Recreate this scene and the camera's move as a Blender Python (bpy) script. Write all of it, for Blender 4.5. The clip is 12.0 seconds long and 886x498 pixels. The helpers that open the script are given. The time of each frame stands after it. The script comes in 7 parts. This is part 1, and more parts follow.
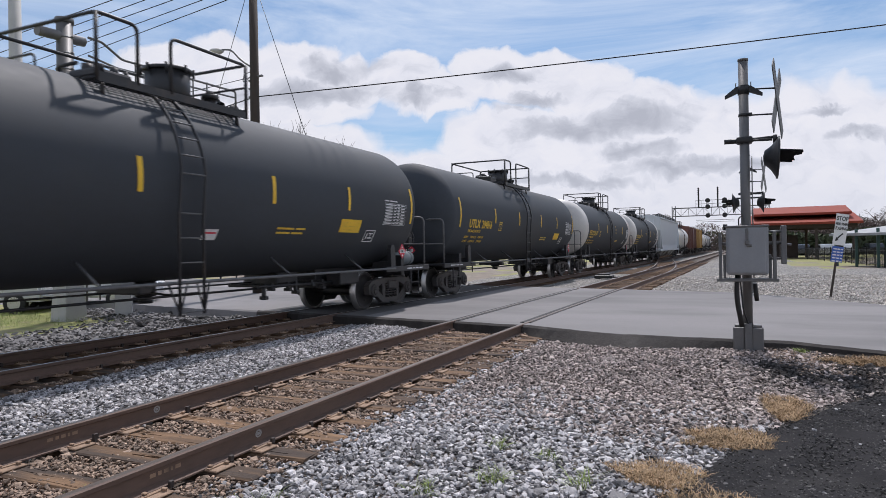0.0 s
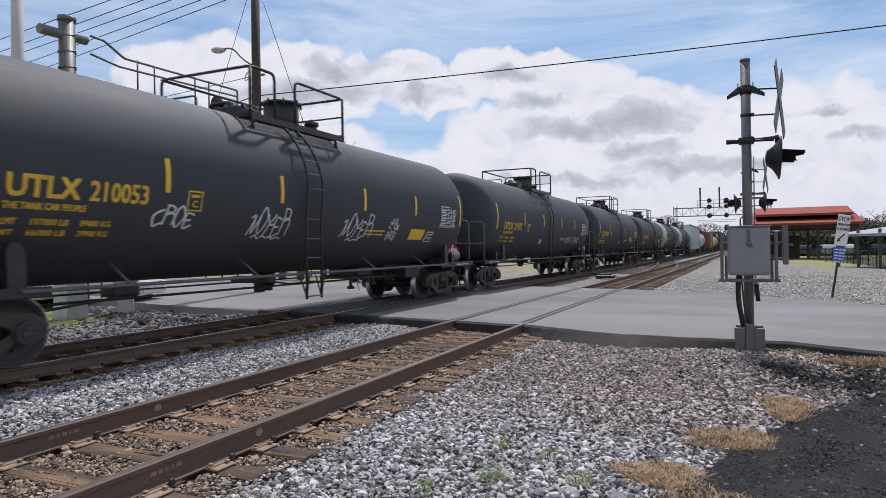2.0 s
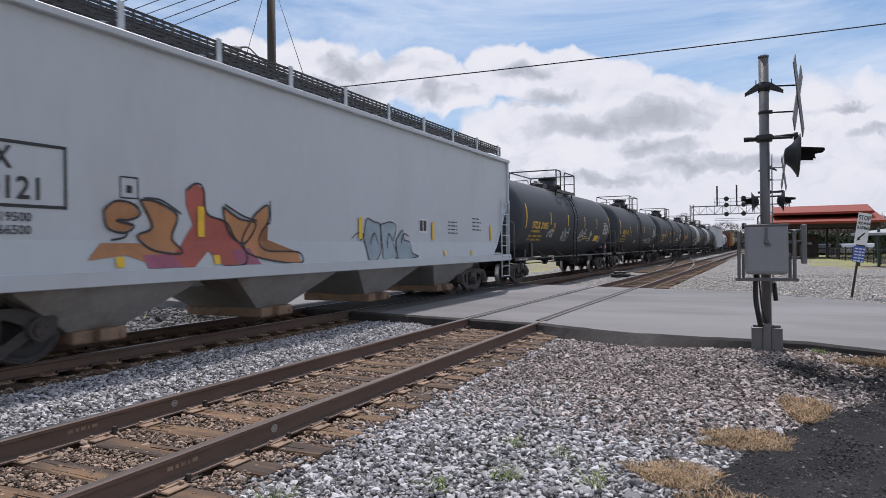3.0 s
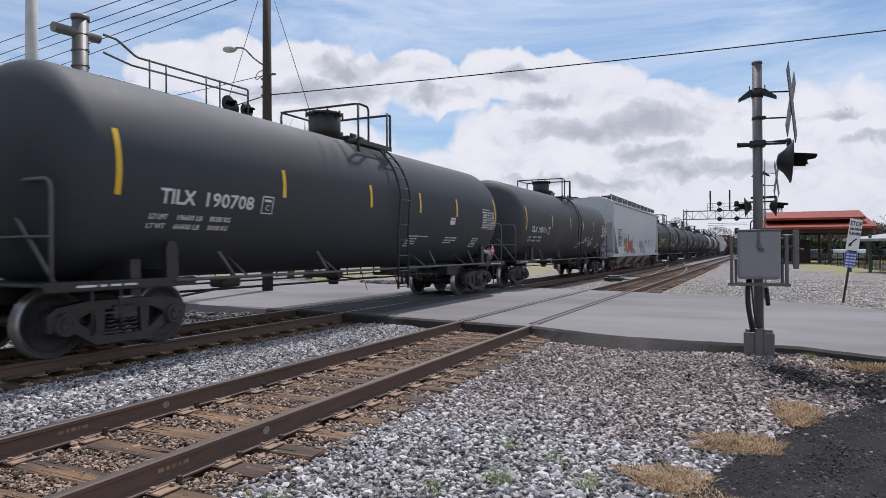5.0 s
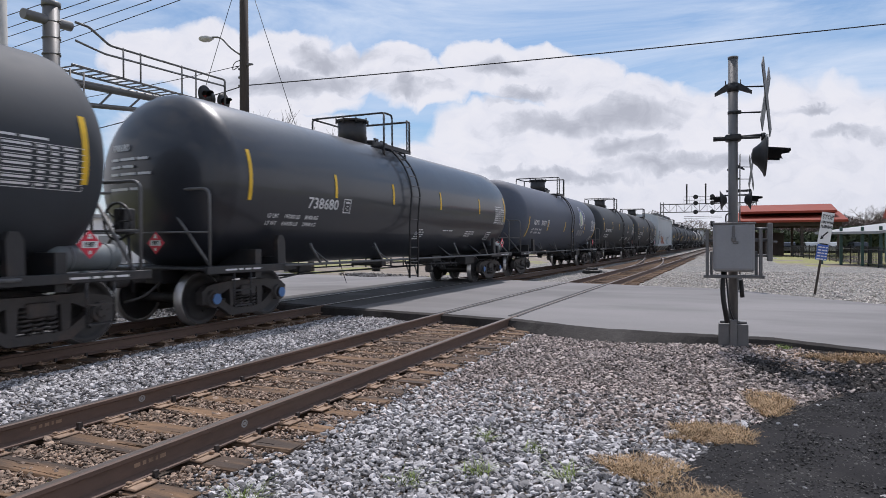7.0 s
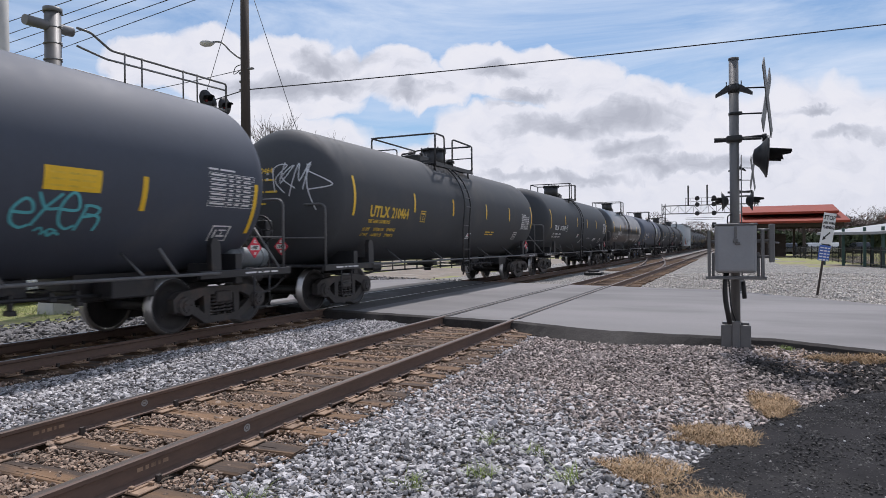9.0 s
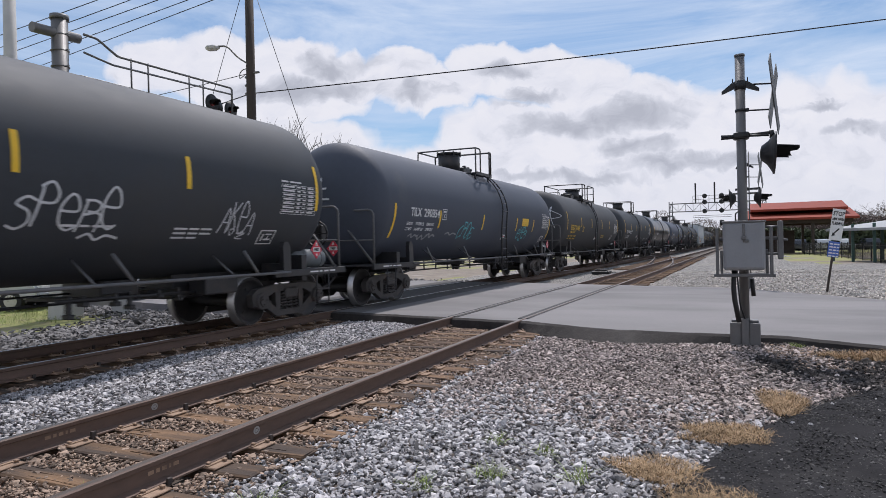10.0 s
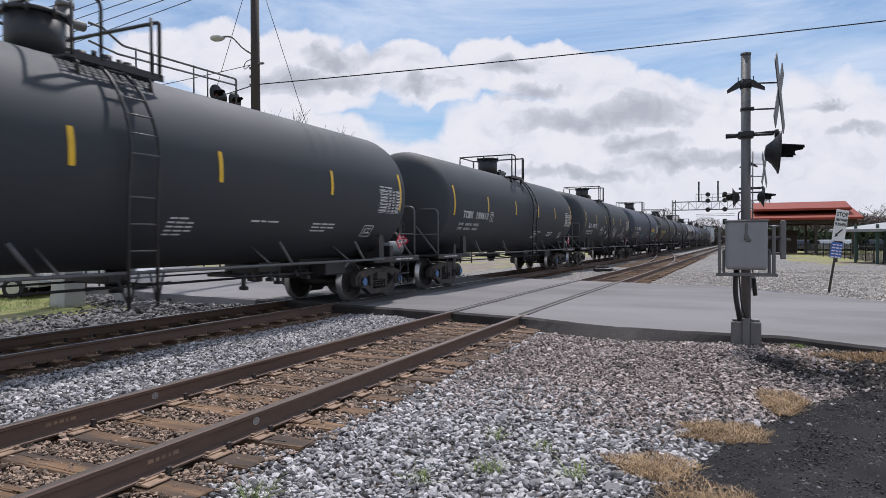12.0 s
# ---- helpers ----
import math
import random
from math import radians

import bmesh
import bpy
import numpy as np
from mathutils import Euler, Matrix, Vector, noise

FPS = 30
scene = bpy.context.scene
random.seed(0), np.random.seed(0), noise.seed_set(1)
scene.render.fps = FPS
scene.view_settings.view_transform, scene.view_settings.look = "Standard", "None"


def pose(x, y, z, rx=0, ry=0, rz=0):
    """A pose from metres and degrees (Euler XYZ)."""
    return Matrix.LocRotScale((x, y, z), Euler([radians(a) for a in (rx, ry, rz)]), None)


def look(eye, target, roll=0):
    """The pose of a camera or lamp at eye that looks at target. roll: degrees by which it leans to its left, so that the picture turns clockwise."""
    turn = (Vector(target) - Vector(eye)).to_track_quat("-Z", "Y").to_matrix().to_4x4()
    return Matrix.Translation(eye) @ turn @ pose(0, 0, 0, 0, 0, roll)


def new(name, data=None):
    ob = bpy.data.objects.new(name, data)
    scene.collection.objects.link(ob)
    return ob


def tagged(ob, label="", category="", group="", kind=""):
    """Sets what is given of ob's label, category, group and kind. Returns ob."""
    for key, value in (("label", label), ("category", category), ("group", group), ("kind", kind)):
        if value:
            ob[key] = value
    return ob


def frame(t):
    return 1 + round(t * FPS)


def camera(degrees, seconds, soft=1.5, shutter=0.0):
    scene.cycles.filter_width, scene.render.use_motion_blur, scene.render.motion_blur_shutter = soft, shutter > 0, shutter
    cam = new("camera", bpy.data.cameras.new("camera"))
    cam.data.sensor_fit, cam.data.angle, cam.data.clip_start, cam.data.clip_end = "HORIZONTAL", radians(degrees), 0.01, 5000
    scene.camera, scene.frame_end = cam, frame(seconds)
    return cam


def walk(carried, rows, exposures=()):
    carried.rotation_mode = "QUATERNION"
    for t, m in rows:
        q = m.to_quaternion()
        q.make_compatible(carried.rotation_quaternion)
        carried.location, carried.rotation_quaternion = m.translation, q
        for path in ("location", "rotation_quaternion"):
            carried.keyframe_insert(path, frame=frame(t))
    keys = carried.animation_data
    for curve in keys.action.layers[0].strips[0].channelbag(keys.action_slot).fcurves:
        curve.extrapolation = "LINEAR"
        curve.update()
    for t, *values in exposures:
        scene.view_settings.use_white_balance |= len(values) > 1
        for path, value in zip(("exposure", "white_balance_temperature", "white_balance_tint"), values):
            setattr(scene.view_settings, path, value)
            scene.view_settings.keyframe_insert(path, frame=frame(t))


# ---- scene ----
# Rail top is z = 0, the tracks run along +Y, the camera stands beside them.
EYE = (0.0, 0.0, 1.41)
cam = camera(69.0, 12.0, 0.7, 0.08)
# seconds, yaw, pitch, roll of a phone held in the hand
VIEW = [
    (0.0, 23.88, 0.106, 1.0),
    (0.5, 24.032, 0.171, 1.089),
    (1.0, 23.942, -0.153, 1.015),
    (1.5, 23.937, -0.321, 1.09),
    (2.0, 23.992, 0.053, 0.819),
    (2.5, 23.694, 0.078, 0.76),
    (3.0, 25.259, -0.112, 0.662),
    (3.2, 25.679, -0.232, 0.662),
    (5.0, 24.726, 0.113, 0.225),
    (5.5, 23.691, -0.1, 0.382),
    (6.0, 22.953, -0.541, 0.208),
    (6.5, 22.852, -0.624, 0.128),
    (8.5, 23.137, -0.207, 0.482),
    (9.0, 23.037, -0.309, 0.506),
    (9.5, 23.09, -0.265, 0.807),
    (10.0, 23.647, -0.221, 1.19),
    (10.5, 24.07, -0.581, 0.573),
    (11.0, 24.291, -0.79, 0.35),
    (11.5, 24.134, -1.061, -0.075),
    (12.0, 23.829, -0.72, 0.252),
]
walk(cam, [(t, pose(*EYE, 90 + p, r, y)) for t, y, p, r in VIEW], [(0, -0.05, 6200, 15), (12, -0.05, 6200, 15)])

# ---------------------------------------------------------------- light
SUN_TO = Vector((-0.14, 0.485, 0.864)).normalized()
sun_data = bpy.data.lights.new("sun", "SUN")
sun_data.energy, sun_data.angle, sun_data.color = 3.75, radians(1.4), (1.0, 0.95, 0.89)
sun_lamp = new("sun", sun_data)
sun_lamp.matrix_basis = look(SUN_TO * 60, (0, 0, 0))

SKY_GAIN = 0.095
CLOUD_WHITE, CLOUD_GREY, CLOUD_AT = (0.855, 0.855, 0.865), (0.48, 0.50, 0.545), (5.15, 2.2, 0.9)
world = bpy.data.worlds.new("sky")
scene.world = world
world.use_nodes = True


def link(nt, a, b):
    nt.links.new(a, b)


def math_node(nt, op, a, b=None, c=None, clamp=False):
    n = nt.nodes.new("ShaderNodeMath")
    n.operation, n.use_clamp = op, clamp
    for i, v in enumerate((a, b, c)):
        if v is None:
            continue
        if isinstance(v, (int, float)):
            n.inputs[i].default_value = v
        else:
            link(nt, v, n.inputs[i])
    return n.outputs[0]


def ramp_node(nt, fac, stops):
    n = nt.nodes.new("ShaderNodeValToRGB")
    el = n.color_ramp.elements
    while len(el) < len(stops):
        el.new(0.5)
    for e, (p, c) in zip(el, stops):
        e.position = p
        e.color = (c, c, c, 1) if isinstance(c, (int, float)) else (*c, 1)
    link(nt, fac, n.inputs[0])
    return n.outputs[0]


def mix_node(nt, fac, a, b, blend="MIX"):
    n = nt.nodes.new("ShaderNodeMix")
    n.data_type, n.blend_type = "RGBA", blend
    for sock, v in ((n.inputs[0], fac), (n.inputs[6], a), (n.inputs[7], b)):
        if isinstance(v, (int, float)):
            sock.default_value = v
        elif isinstance(v, tuple):
            sock.default_value = (*v, 1)
        else:
            link(nt, v, sock)
    return n.outputs[2]


def noise_node(nt, vec, scale, detail=4, rough=0.5, distort=0.0):
    n = nt.nodes.new("ShaderNodeTexNoise")
    n.inputs["Scale"].default_value, n.inputs["Detail"].default_value = scale, detail
    n.inputs["Roughness"].default_value, n.inputs["Distortion"].default_value = rough, distort
    if vec is not None:
        link(nt, vec, n.inputs["Vector"])
    return n.outputs[0]


def vec_node(nt, op, a, b):
    n = nt.nodes.new("ShaderNodeVectorMath")
    n.operation = op
    for s, v in zip(n.inputs, (a, b)):
        if isinstance(v, tuple):
            s.default_value = v
        else:
            link(nt, v, s)
    return n.outputs[0]


# heaps of cloud over the line: direction across and up, half width and half height, all as slopes from the view along 24 degrees west of +Y
HEAPS = [(-0.446, 0.289, 0.066, 0.042), (-0.332, 0.282, 0.105, 0.051), (-0.227, 0.287, 0.096, 0.046), (-0.148, 0.261, 0.079, 0.042), (-0.056, 0.275, 0.054, 0.04), (0.08, 0.276, 0.063, 0.042), (0.159, 0.264, 0.079, 0.046), (0.237, 0.241, 0.075, 0.046), (0.324, 0.195, 0.114, 0.054), (0.105, 0.182, 0.096, 0.046), (0.201, 0.154, 0.202, 0.066), (0.42, 0.154, 0.167, 0.079), (0.604, 0.137, 0.202, 0.123), (-0.055, 0.088, 0.263, 0.068), (0.295, 0.06, 0.368, 0.061), (-0.245, 0.228, 0.14, 0.035), (-0.02, 0.245, 0.08, 0.035), (-0.30, 0.16, 0.2, 0.05)]
BELLIES = [(-0.148, 0.289, 0.066, 0.018), (-0.206, 0.246, 0.114, 0.018), (0.106, 0.276, 0.044, 0.013), (0.201, 0.186, 0.088, 0.019), (0.307, 0.198, 0.083, 0.023), (0.314, 0.145, 0.061, 0.014), (0.136, 0.231, 0.053, 0.011), (0.592, 0.212, 0.039, 0.008), (0.657, 0.171, 0.061, 0.011), (0.2, 0.104, 0.123, 0.009), (0.402, 0.121, 0.14, 0.012), (-0.021, 0.239, 0.044, 0.012)]


def heap_field(nt, at, heaps):
    """The fullest of several soft ellipses at a point of the sky: 1 in a middle, 0 on a rim, below 0 outside."""
    best = None
    for u, v, w, h in heaps:
        d = vec_node(nt, "MULTIPLY", vec_node(nt, "SUBTRACT", at, (u, v, 0.0)), (1 / w, 1 / h, 0.0))
        dot = nt.nodes.new("ShaderNodeVectorMath")
        dot.operation = "DOT_PRODUCT"
        link(nt, d, dot.inputs[0])
        link(nt, d, dot.inputs[1])
        full = math_node(nt, "SUBTRACT", 1.0, dot.outputs["Value"])
        best = full if best is None else math_node(nt, "MAXIMUM", best, full)
    return best


def dot_node(nt, a, v):
    n = nt.nodes.new("ShaderNodeVectorMath")
    n.operation = "DOT_PRODUCT"
    link(nt, a, n.inputs[0])
    n.inputs[1].default_value = v
    return n.outputs["Value"]


def build_sky():
    nt = world.node_tree
    bg = nt.nodes["Background"]
    sky = nt.nodes.new("ShaderNodeTexSky")
    sky.sky_type, sky.sun_disc = "NISHITA", False
    sky.sun_elevation, sky.sun_rotation = math.asin(SUN_TO.z), math.atan2(SUN_TO.x, SUN_TO.y)
    sky.air_density, sky.dust_density = 1.0, 1.2
    co = nt.nodes.new("ShaderNodeTexCoord").outputs["Generated"]
    sep = nt.nodes.new("ShaderNodeSeparateXYZ")
    link(nt, co, sep.inputs[0])
    up = math_node(nt, "MAXIMUM", sep.outputs[2], 0.0)
    turn = radians(24)
    ahead = math_node(nt, "MAXIMUM", dot_node(nt, co, (-math.sin(turn), math.cos(turn), 0.0)), 0.05)
    across = math_node(nt, "DIVIDE", dot_node(nt, co, (math.cos(turn), math.sin(turn), 0.0)), ahead)
    rise = math_node(nt, "DIVIDE", sep.outputs[2], ahead)
    join = nt.nodes.new("ShaderNodeCombineXYZ")
    link(nt, across, join.inputs[0])
    link(nt, rise, join.inputs[1])
    flat = join.outputs[0]

    def shaken(vec, scale, reach, detail):
        n = nt.nodes.new("ShaderNodeTexNoise")
        n.inputs["Scale"].default_value, n.inputs["Detail"].default_value, n.inputs["Roughness"].default_value = scale, detail, 0.6
        link(nt, vec, n.inputs["Vector"])
        shift = vec_node(nt, "MULTIPLY", vec_node(nt, "SUBTRACT", n.outputs["Color"], (0.5, 0.5, 0.5)), (reach, reach * 0.8, 0.0))
        return vec_node(nt, "ADD", vec, shift)

    warped = shaken(shaken(flat, 9.0, 0.075, 2), 30.0, 0.034, 5)
    puff = nt.nodes.new("ShaderNodeTexVoronoi")
    puff.feature, puff.inputs["Scale"].default_value, puff.inputs["Smoothness"].default_value = "SMOOTH_F1", 26.0, 0.4
    link(nt, warped, puff.inputs["Vector"])
    lump = math_node(nt, "SUBTRACT", 0.42, puff.outputs["Distance"])
    heaps = math_node(nt, "MULTIPLY_ADD", lump, 0.35, heap_field(nt, warped, HEAPS))
    bellies = heap_field(nt, shaken(shaken(flat, 8.0, 0.10, 3), 26.0, 0.055, 6), BELLIES)
    # the rest of the sky, past the heaps, has scattered cloud of the same kind
    wide = vec_node(nt, "ADD", vec_node(nt, "MULTIPLY", co, (1.0, 1.0, 2.1)), CLOUD_AT)
    here = noise_node(nt, wide, 4.4, 9, 0.57, 0.1)
    band = ramp_node(nt, up, [(0.0, 0.70), (0.12, 0.64), (0.25, 0.605), (0.315, 0.50), (0.40, 0.44), (0.7, 0.47)])
    scattered = math_node(nt, "MULTIPLY", math_node(nt, "ADD", here, math_node(nt, "SUBTRACT", band, 1.02)), 6.0)
    side = ramp_node(nt, math_node(nt, "ABSOLUTE", across), [(0.72, 0.0), (0.95, 1.0)])
    body = mix_node(nt, side, heaps, scattered)
    cover = ramp_node(nt, math_node(nt, "MULTIPLY_ADD", body, 0.5, 0.5), [(0.38, 0.0), (0.48, 0.55), (0.57, 0.95), (0.70, 1.0)])
    # grey hollows under and between the puffs
    soft = noise_node(nt, vec_node(nt, "MULTIPLY", warped, (1.0, 1.9, 1.0)), 13.0, 9, 0.62, 0.5)
    relief = math_node(nt, "MULTIPLY_ADD", math_node(nt, "MAXIMUM", math_node(nt, "ADD", bellies, 0.9), 0.0), 0.36, 0.0)
    relief = math_node(nt, "MULTIPLY_ADD", math_node(nt, "SUBTRACT", soft, 0.47), 1.25, relief)
    relief = math_node(nt, "MULTIPLY_ADD", lump, -0.35, relief)
    relief = math_node(nt, "MULTIPLY_ADD", math_node(nt, "MINIMUM", body, 1.0), 0.10, relief)
    shade = ramp_node(nt, relief, [(0.02, CLOUD_WHITE), (0.24, (0.80, 0.81, 0.84)), (0.52, (0.65, 0.67, 0.71)), (0.90, CLOUD_GREY)])
    streak = vec_node(nt, "ADD", vec_node(nt, "MULTIPLY", co, (0.6, 0.6, 3.0)), CLOUD_AT)
    veil = ramp_node(nt, noise_node(nt, streak, 3.6, 8, 0.62, 0.9), [(0.38, 0.06), (0.66, 0.9)])
    gain = nt.nodes.new("ShaderNodeVectorMath")
    gain.operation = "SCALE"
    link(nt, sky.outputs[0], gain.inputs[0])
    gain.inputs["Scale"].default_value = SKY_GAIN
    blue = mix_node(nt, 1.0, gain.outputs[0], (0.80, 1.0, 1.10), "MULTIPLY")
    base = mix_node(nt, veil, blue, (0.66, 0.76, 0.88))
    col = mix_node(nt, cover, base, shade)
    haze = ramp_node(nt, up, [(0.0, 0.75), (0.12, 0.0)])
    col = mix_node(nt, haze, col, (0.72, 0.74, 0.78))
    link(nt, col, bg.inputs["Color"])
    bg.inputs["Strength"].default_value = 1.0


build_sky()

# ---------------------------------------------------------------- materials
MATS = {}


def surface(name, base, rough=0.6, metal=0.0, var=0.25, scale=3.0, fine=40.0, bump=0.15, stain=None, stain_at=(0.55, 0.7), island=0.0, stretch=(1, 1, 1), coat=0.0, gloss=0.5):
    """A procedural surface: two scales of variation, stains of a second colour, bump and gloss variation."""
    if name in MATS:
        return MATS[name]
    m = bpy.data.materials.new(name)
    m.use_nodes = True
    nt = m.node_tree
    bsdf = nt.nodes["Principled BSDF"]
    co = nt.nodes.new("ShaderNodeTexCoord").outputs["Object"]
    info = nt.nodes.new("ShaderNodeObjectInfo")
    co = vec_node(nt, "MULTIPLY", co, tuple(stretch))
    off = nt.nodes.new("ShaderNodeCombineXYZ")
    link(nt, math_node(nt, "MULTIPLY", info.outputs["Random"], 37.0), off.inputs[0])
    co = vec_node(nt, "ADD", co, off.outputs[0])
    big = noise_node(nt, co, scale, 5, 0.55)
    small = noise_node(nt, co, fine, 3, 0.6)
    tone = math_node(nt, "ADD", math_node(nt, "MULTIPLY", big, 0.65), math_node(nt, "MULTIPLY", small, 0.35))
    dark = tuple(c * (1 - var) for c in base)
    light = tuple(min(1, c * (1 + var)) for c in base)
    col = mix_node(nt, ramp_node(nt, tone, [(0.3, 0.0), (0.7, 1.0)]), dark, light)
    if stain:
        spots = ramp_node(nt, noise_node(nt, vec_node(nt, "ADD", co, (11.0, 5.0, 2.0)), scale * 0.6, 6, 0.6), [(stain_at[0], 0.0), (stain_at[1], 1.0)])
        col = mix_node(nt, spots, col, stain)
    if island:
        geo = nt.nodes.new("ShaderNodeNewGeometry")
        fac = math_node(nt, "MULTIPLY_ADD", geo.outputs["Random Per Island"], island, 1 - island / 2)
        mul = nt.nodes.new("ShaderNodeVectorMath")
        mul.operation = "SCALE"
        link(nt, col, mul.inputs[0])
        link(nt, fac, mul.inputs["Scale"])
        col = mul.outputs[0]
    link(nt, col, bsdf.inputs["Base Color"])
    link(nt, math_node(nt, "MULTIPLY_ADD", tone, 0.3, rough - 0.15, True), bsdf.inputs["Roughness"])
    bsdf.inputs["Metallic"].default_value = metal
    bsdf.inputs["Coat Weight"].default_value = coat
    bsdf.inputs["Specular IOR Level"].default_value = gloss
    if bump:
        b = nt.nodes.new("ShaderNodeBump")
        b.inputs["Strength"].default_value, b.inputs["Distance"].default_value = bump, 0.02
        link(nt, tone, b.inputs["Height"])
        link(nt, b.outputs[0], bsdf.inputs["Normal"])
    MATS[name] = m
    return m


def ballast_surface(name, cell, base, tan):
    m = bpy.data.materials.new(name)
    m.use_nodes = True
    nt = m.node_tree
    bsdf = nt.nodes["Principled BSDF"]
    co = nt.nodes.new("ShaderNodeTexCoord").outputs["Object"]
    v = nt.nodes.new("ShaderNodeTexVoronoi")
    v.inputs["Scale"].default_value = cell
    link(nt, co, v.inputs["Vector"])
    tint = nt.nodes.new("ShaderNodeSeparateColor")
    link(nt, v.outputs["Color"], tint.inputs[0])
    grey = ramp_node(nt, tint.outputs[0], [(0.0, tuple(c * 0.45 for c in base)), (0.5, base), (1.0, tuple(min(1, c * 1.6) for c in base))])
    # shade between the stones, painted as darker colour towards each cell's rim
    gap_shade = ramp_node(nt, v.outputs["Distance"], [(0.25, 1.0), (0.75, 0.25)])
    col = mix_node(nt, 1.0, grey, gap_shade, "MULTIPLY")
    col = mix_node(nt, ramp_node(nt, noise_node(nt, co, 0.45, 5, 0.6), [(0.52, 0.0), (0.68, 0.7)]), col, tan)
    link(nt, col, bsdf.inputs["Base Color"])
    bsdf.inputs["Roughness"].default_value = 0.9
    b = nt.nodes.new("ShaderNodeBump")
    b.inputs["Strength"].default_value, b.inputs["Distance"].default_value, b.invert = 0.9, 0.03, True
    link(nt, v.outputs["Distance"], b.inputs["Height"])
    link(nt, b.outputs[0], bsdf.inputs["Normal"])
    MATS[name] = m
    return m


BLACK = surface("tank_black_paint", (0.036, 0.042, 0.051), 0.72, var=0.22, scale=0.7, fine=9, bump=0.04, stain=(0.050, 0.049, 0.048), stain_at=(0.5, 0.8), stretch=(1, 0.5, 1))
GREYBLK = surface("tank_faded_paint", (0.047, 0.050, 0.056), 0.72, var=0.2, scale=0.7, fine=9, bump=0.04, stain=(0.085, 0.078, 0.07), stain_at=(0.5, 0.8))
BLUEBLK = surface("tank_blue_grey_paint", (0.056, 0.066, 0.090), 0.7, var=0.15, scale=0.7, fine=9, bump=0.04, stain=(0.09, 0.095, 0.105), stain_at=(0.55, 0.8))
GLOSSBLK = surface("tank_gloss_paint", (0.022, 0.025, 0.033), 0.38, var=0.2, scale=0.6, fine=9, bump=0.03, coat=0.3)
EMBLEMBLUE = surface("tank_slate_blue_paint", (0.078, 0.091, 0.124), 0.66, var=0.14, scale=0.7, fine=9, bump=0.04, stain=(0.10, 0.105, 0.118), stain_at=(0.55, 0.8))
GREYTANK = surface("tank_grey_paint", (0.25, 0.26, 0.27), 0.5, var=0.15, scale=0.8, fine=9, bump=0.04, stain=(0.16, 0.14, 0.12))
WHITETANK = surface("tank_white_paint", (0.55, 0.53, 0.5), 0.5, var=0.12, scale=0.8, fine=9, bump=0.04, stain=(0.38, 0.3, 0.25))
STEEL = surface("dark_fitting_steel", (0.024, 0.024, 0.026), 0.5, var=0.3, scale=4, bump=0.08, stain=(0.05, 0.04, 0.035))
WHEELM = surface("oily_wheel_plate", (0.034, 0.032, 0.032), 0.6, var=0.35, scale=5, bump=0.1, stain=(0.05, 0.042, 0.038))
TRUCKM = surface("grimy_cast_steel", (0.050, 0.045, 0.043), 0.62, var=0.35, scale=5, bump=0.2, stain=(0.095, 0.068, 0.054), stain_at=(0.55, 0.75))
RAILPIPE = surface('worn_grey_pipe', (0.12, 0.12, 0.122), 0.55, var=0.3, scale=5, bump=0.05)
SHINE = surface("polished_rail_head", (0.25, 0.235, 0.235), 0.32, 0.8, var=0.2, scale=2, fine=30, bump=0.02, stretch=(1, 0.1, 1))
RIM = surface("polished_wheel_steel", (0.46, 0.45, 0.44), 0.36, 0.85, var=0.2, scale=6, bump=0.03)
YELLOW = surface("yellow_reflective_sheet", (0.80, 0.50, 0.02), 0.45, var=0.12, scale=6, bump=0.02)
STENCILY = surface("yellow_stencil_paint", (0.72, 0.47, 0.04), 0.55, var=0.25, scale=5, bump=0.02)
STENCILW = surface("white_stencil_paint", (0.66, 0.67, 0.68), 0.55, var=0.2, scale=5, bump=0.02)
GRAFW = surface("white_spray_paint", (0.6, 0.62, 0.64), 0.6, var=0.2, scale=3, bump=0.0)
GRAFT = surface("teal_spray_paint", (0.10, 0.42, 0.47), 0.6, var=0.2, scale=3, bump=0.0)
GRAFO = surface("orange_spray_paint", (0.44, 0.205, 0.085), 0.6, var=0.3, scale=1.5, bump=0.0)
GRAFR = surface("red_spray_paint", (0.38, 0.095, 0.07), 0.6, var=0.3, scale=1.5, bump=0.0)
GRAFB = surface("blue_grey_spray_paint", (0.27, 0.34, 0.38), 0.6, var=0.3, scale=1.5, bump=0.0)
GRAFK = surface("black_spray_paint", (0.03, 0.03, 0.035), 0.6, var=0.2, bump=0.0)
PLACARD = surface("red_placard_sheet", (0.62, 0.03, 0.06), 0.45, var=0.1, bump=0.0)
DECALW = surface("white_decal_sheet", (0.7, 0.7, 0.7), 0.5, var=0.1, bump=0.0)
HOPPERM = surface("hopper_grey_paint", (0.49, 0.525, 0.555), 0.5, var=0.07, scale=0.5, fine=6, bump=0.03, stain=(0.43, 0.44, 0.44), stain_at=(0.55, 0.8), stretch=(1, 1, 0.35))
HOPPERD = surface("hopper_dusty_paint", (0.33, 0.33, 0.32), 0.6, var=0.25, scale=1.2, fine=12, bump=0.08, stain=(0.2, 0.16, 0.12))
BROWNBOX = surface("boxcar_brown_paint", (0.15, 0.06, 0.045), 0.6, var=0.2, scale=1, bump=0.1, stain=(0.1, 0.05, 0.04))
YELLOWBOX = surface("boxcar_ochre_paint", (0.42, 0.24, 0.06), 0.6, var=0.2, scale=1, bump=0.1)
GREENFIT = surface("faded_green_fitting", (0.17, 0.19, 0.20), 0.55, var=0.2, bump=0.05)
BLUECAP = surface("blue_bearing_cap", (0.09, 0.20, 0.43), 0.5, var=0.15, bump=0.03)

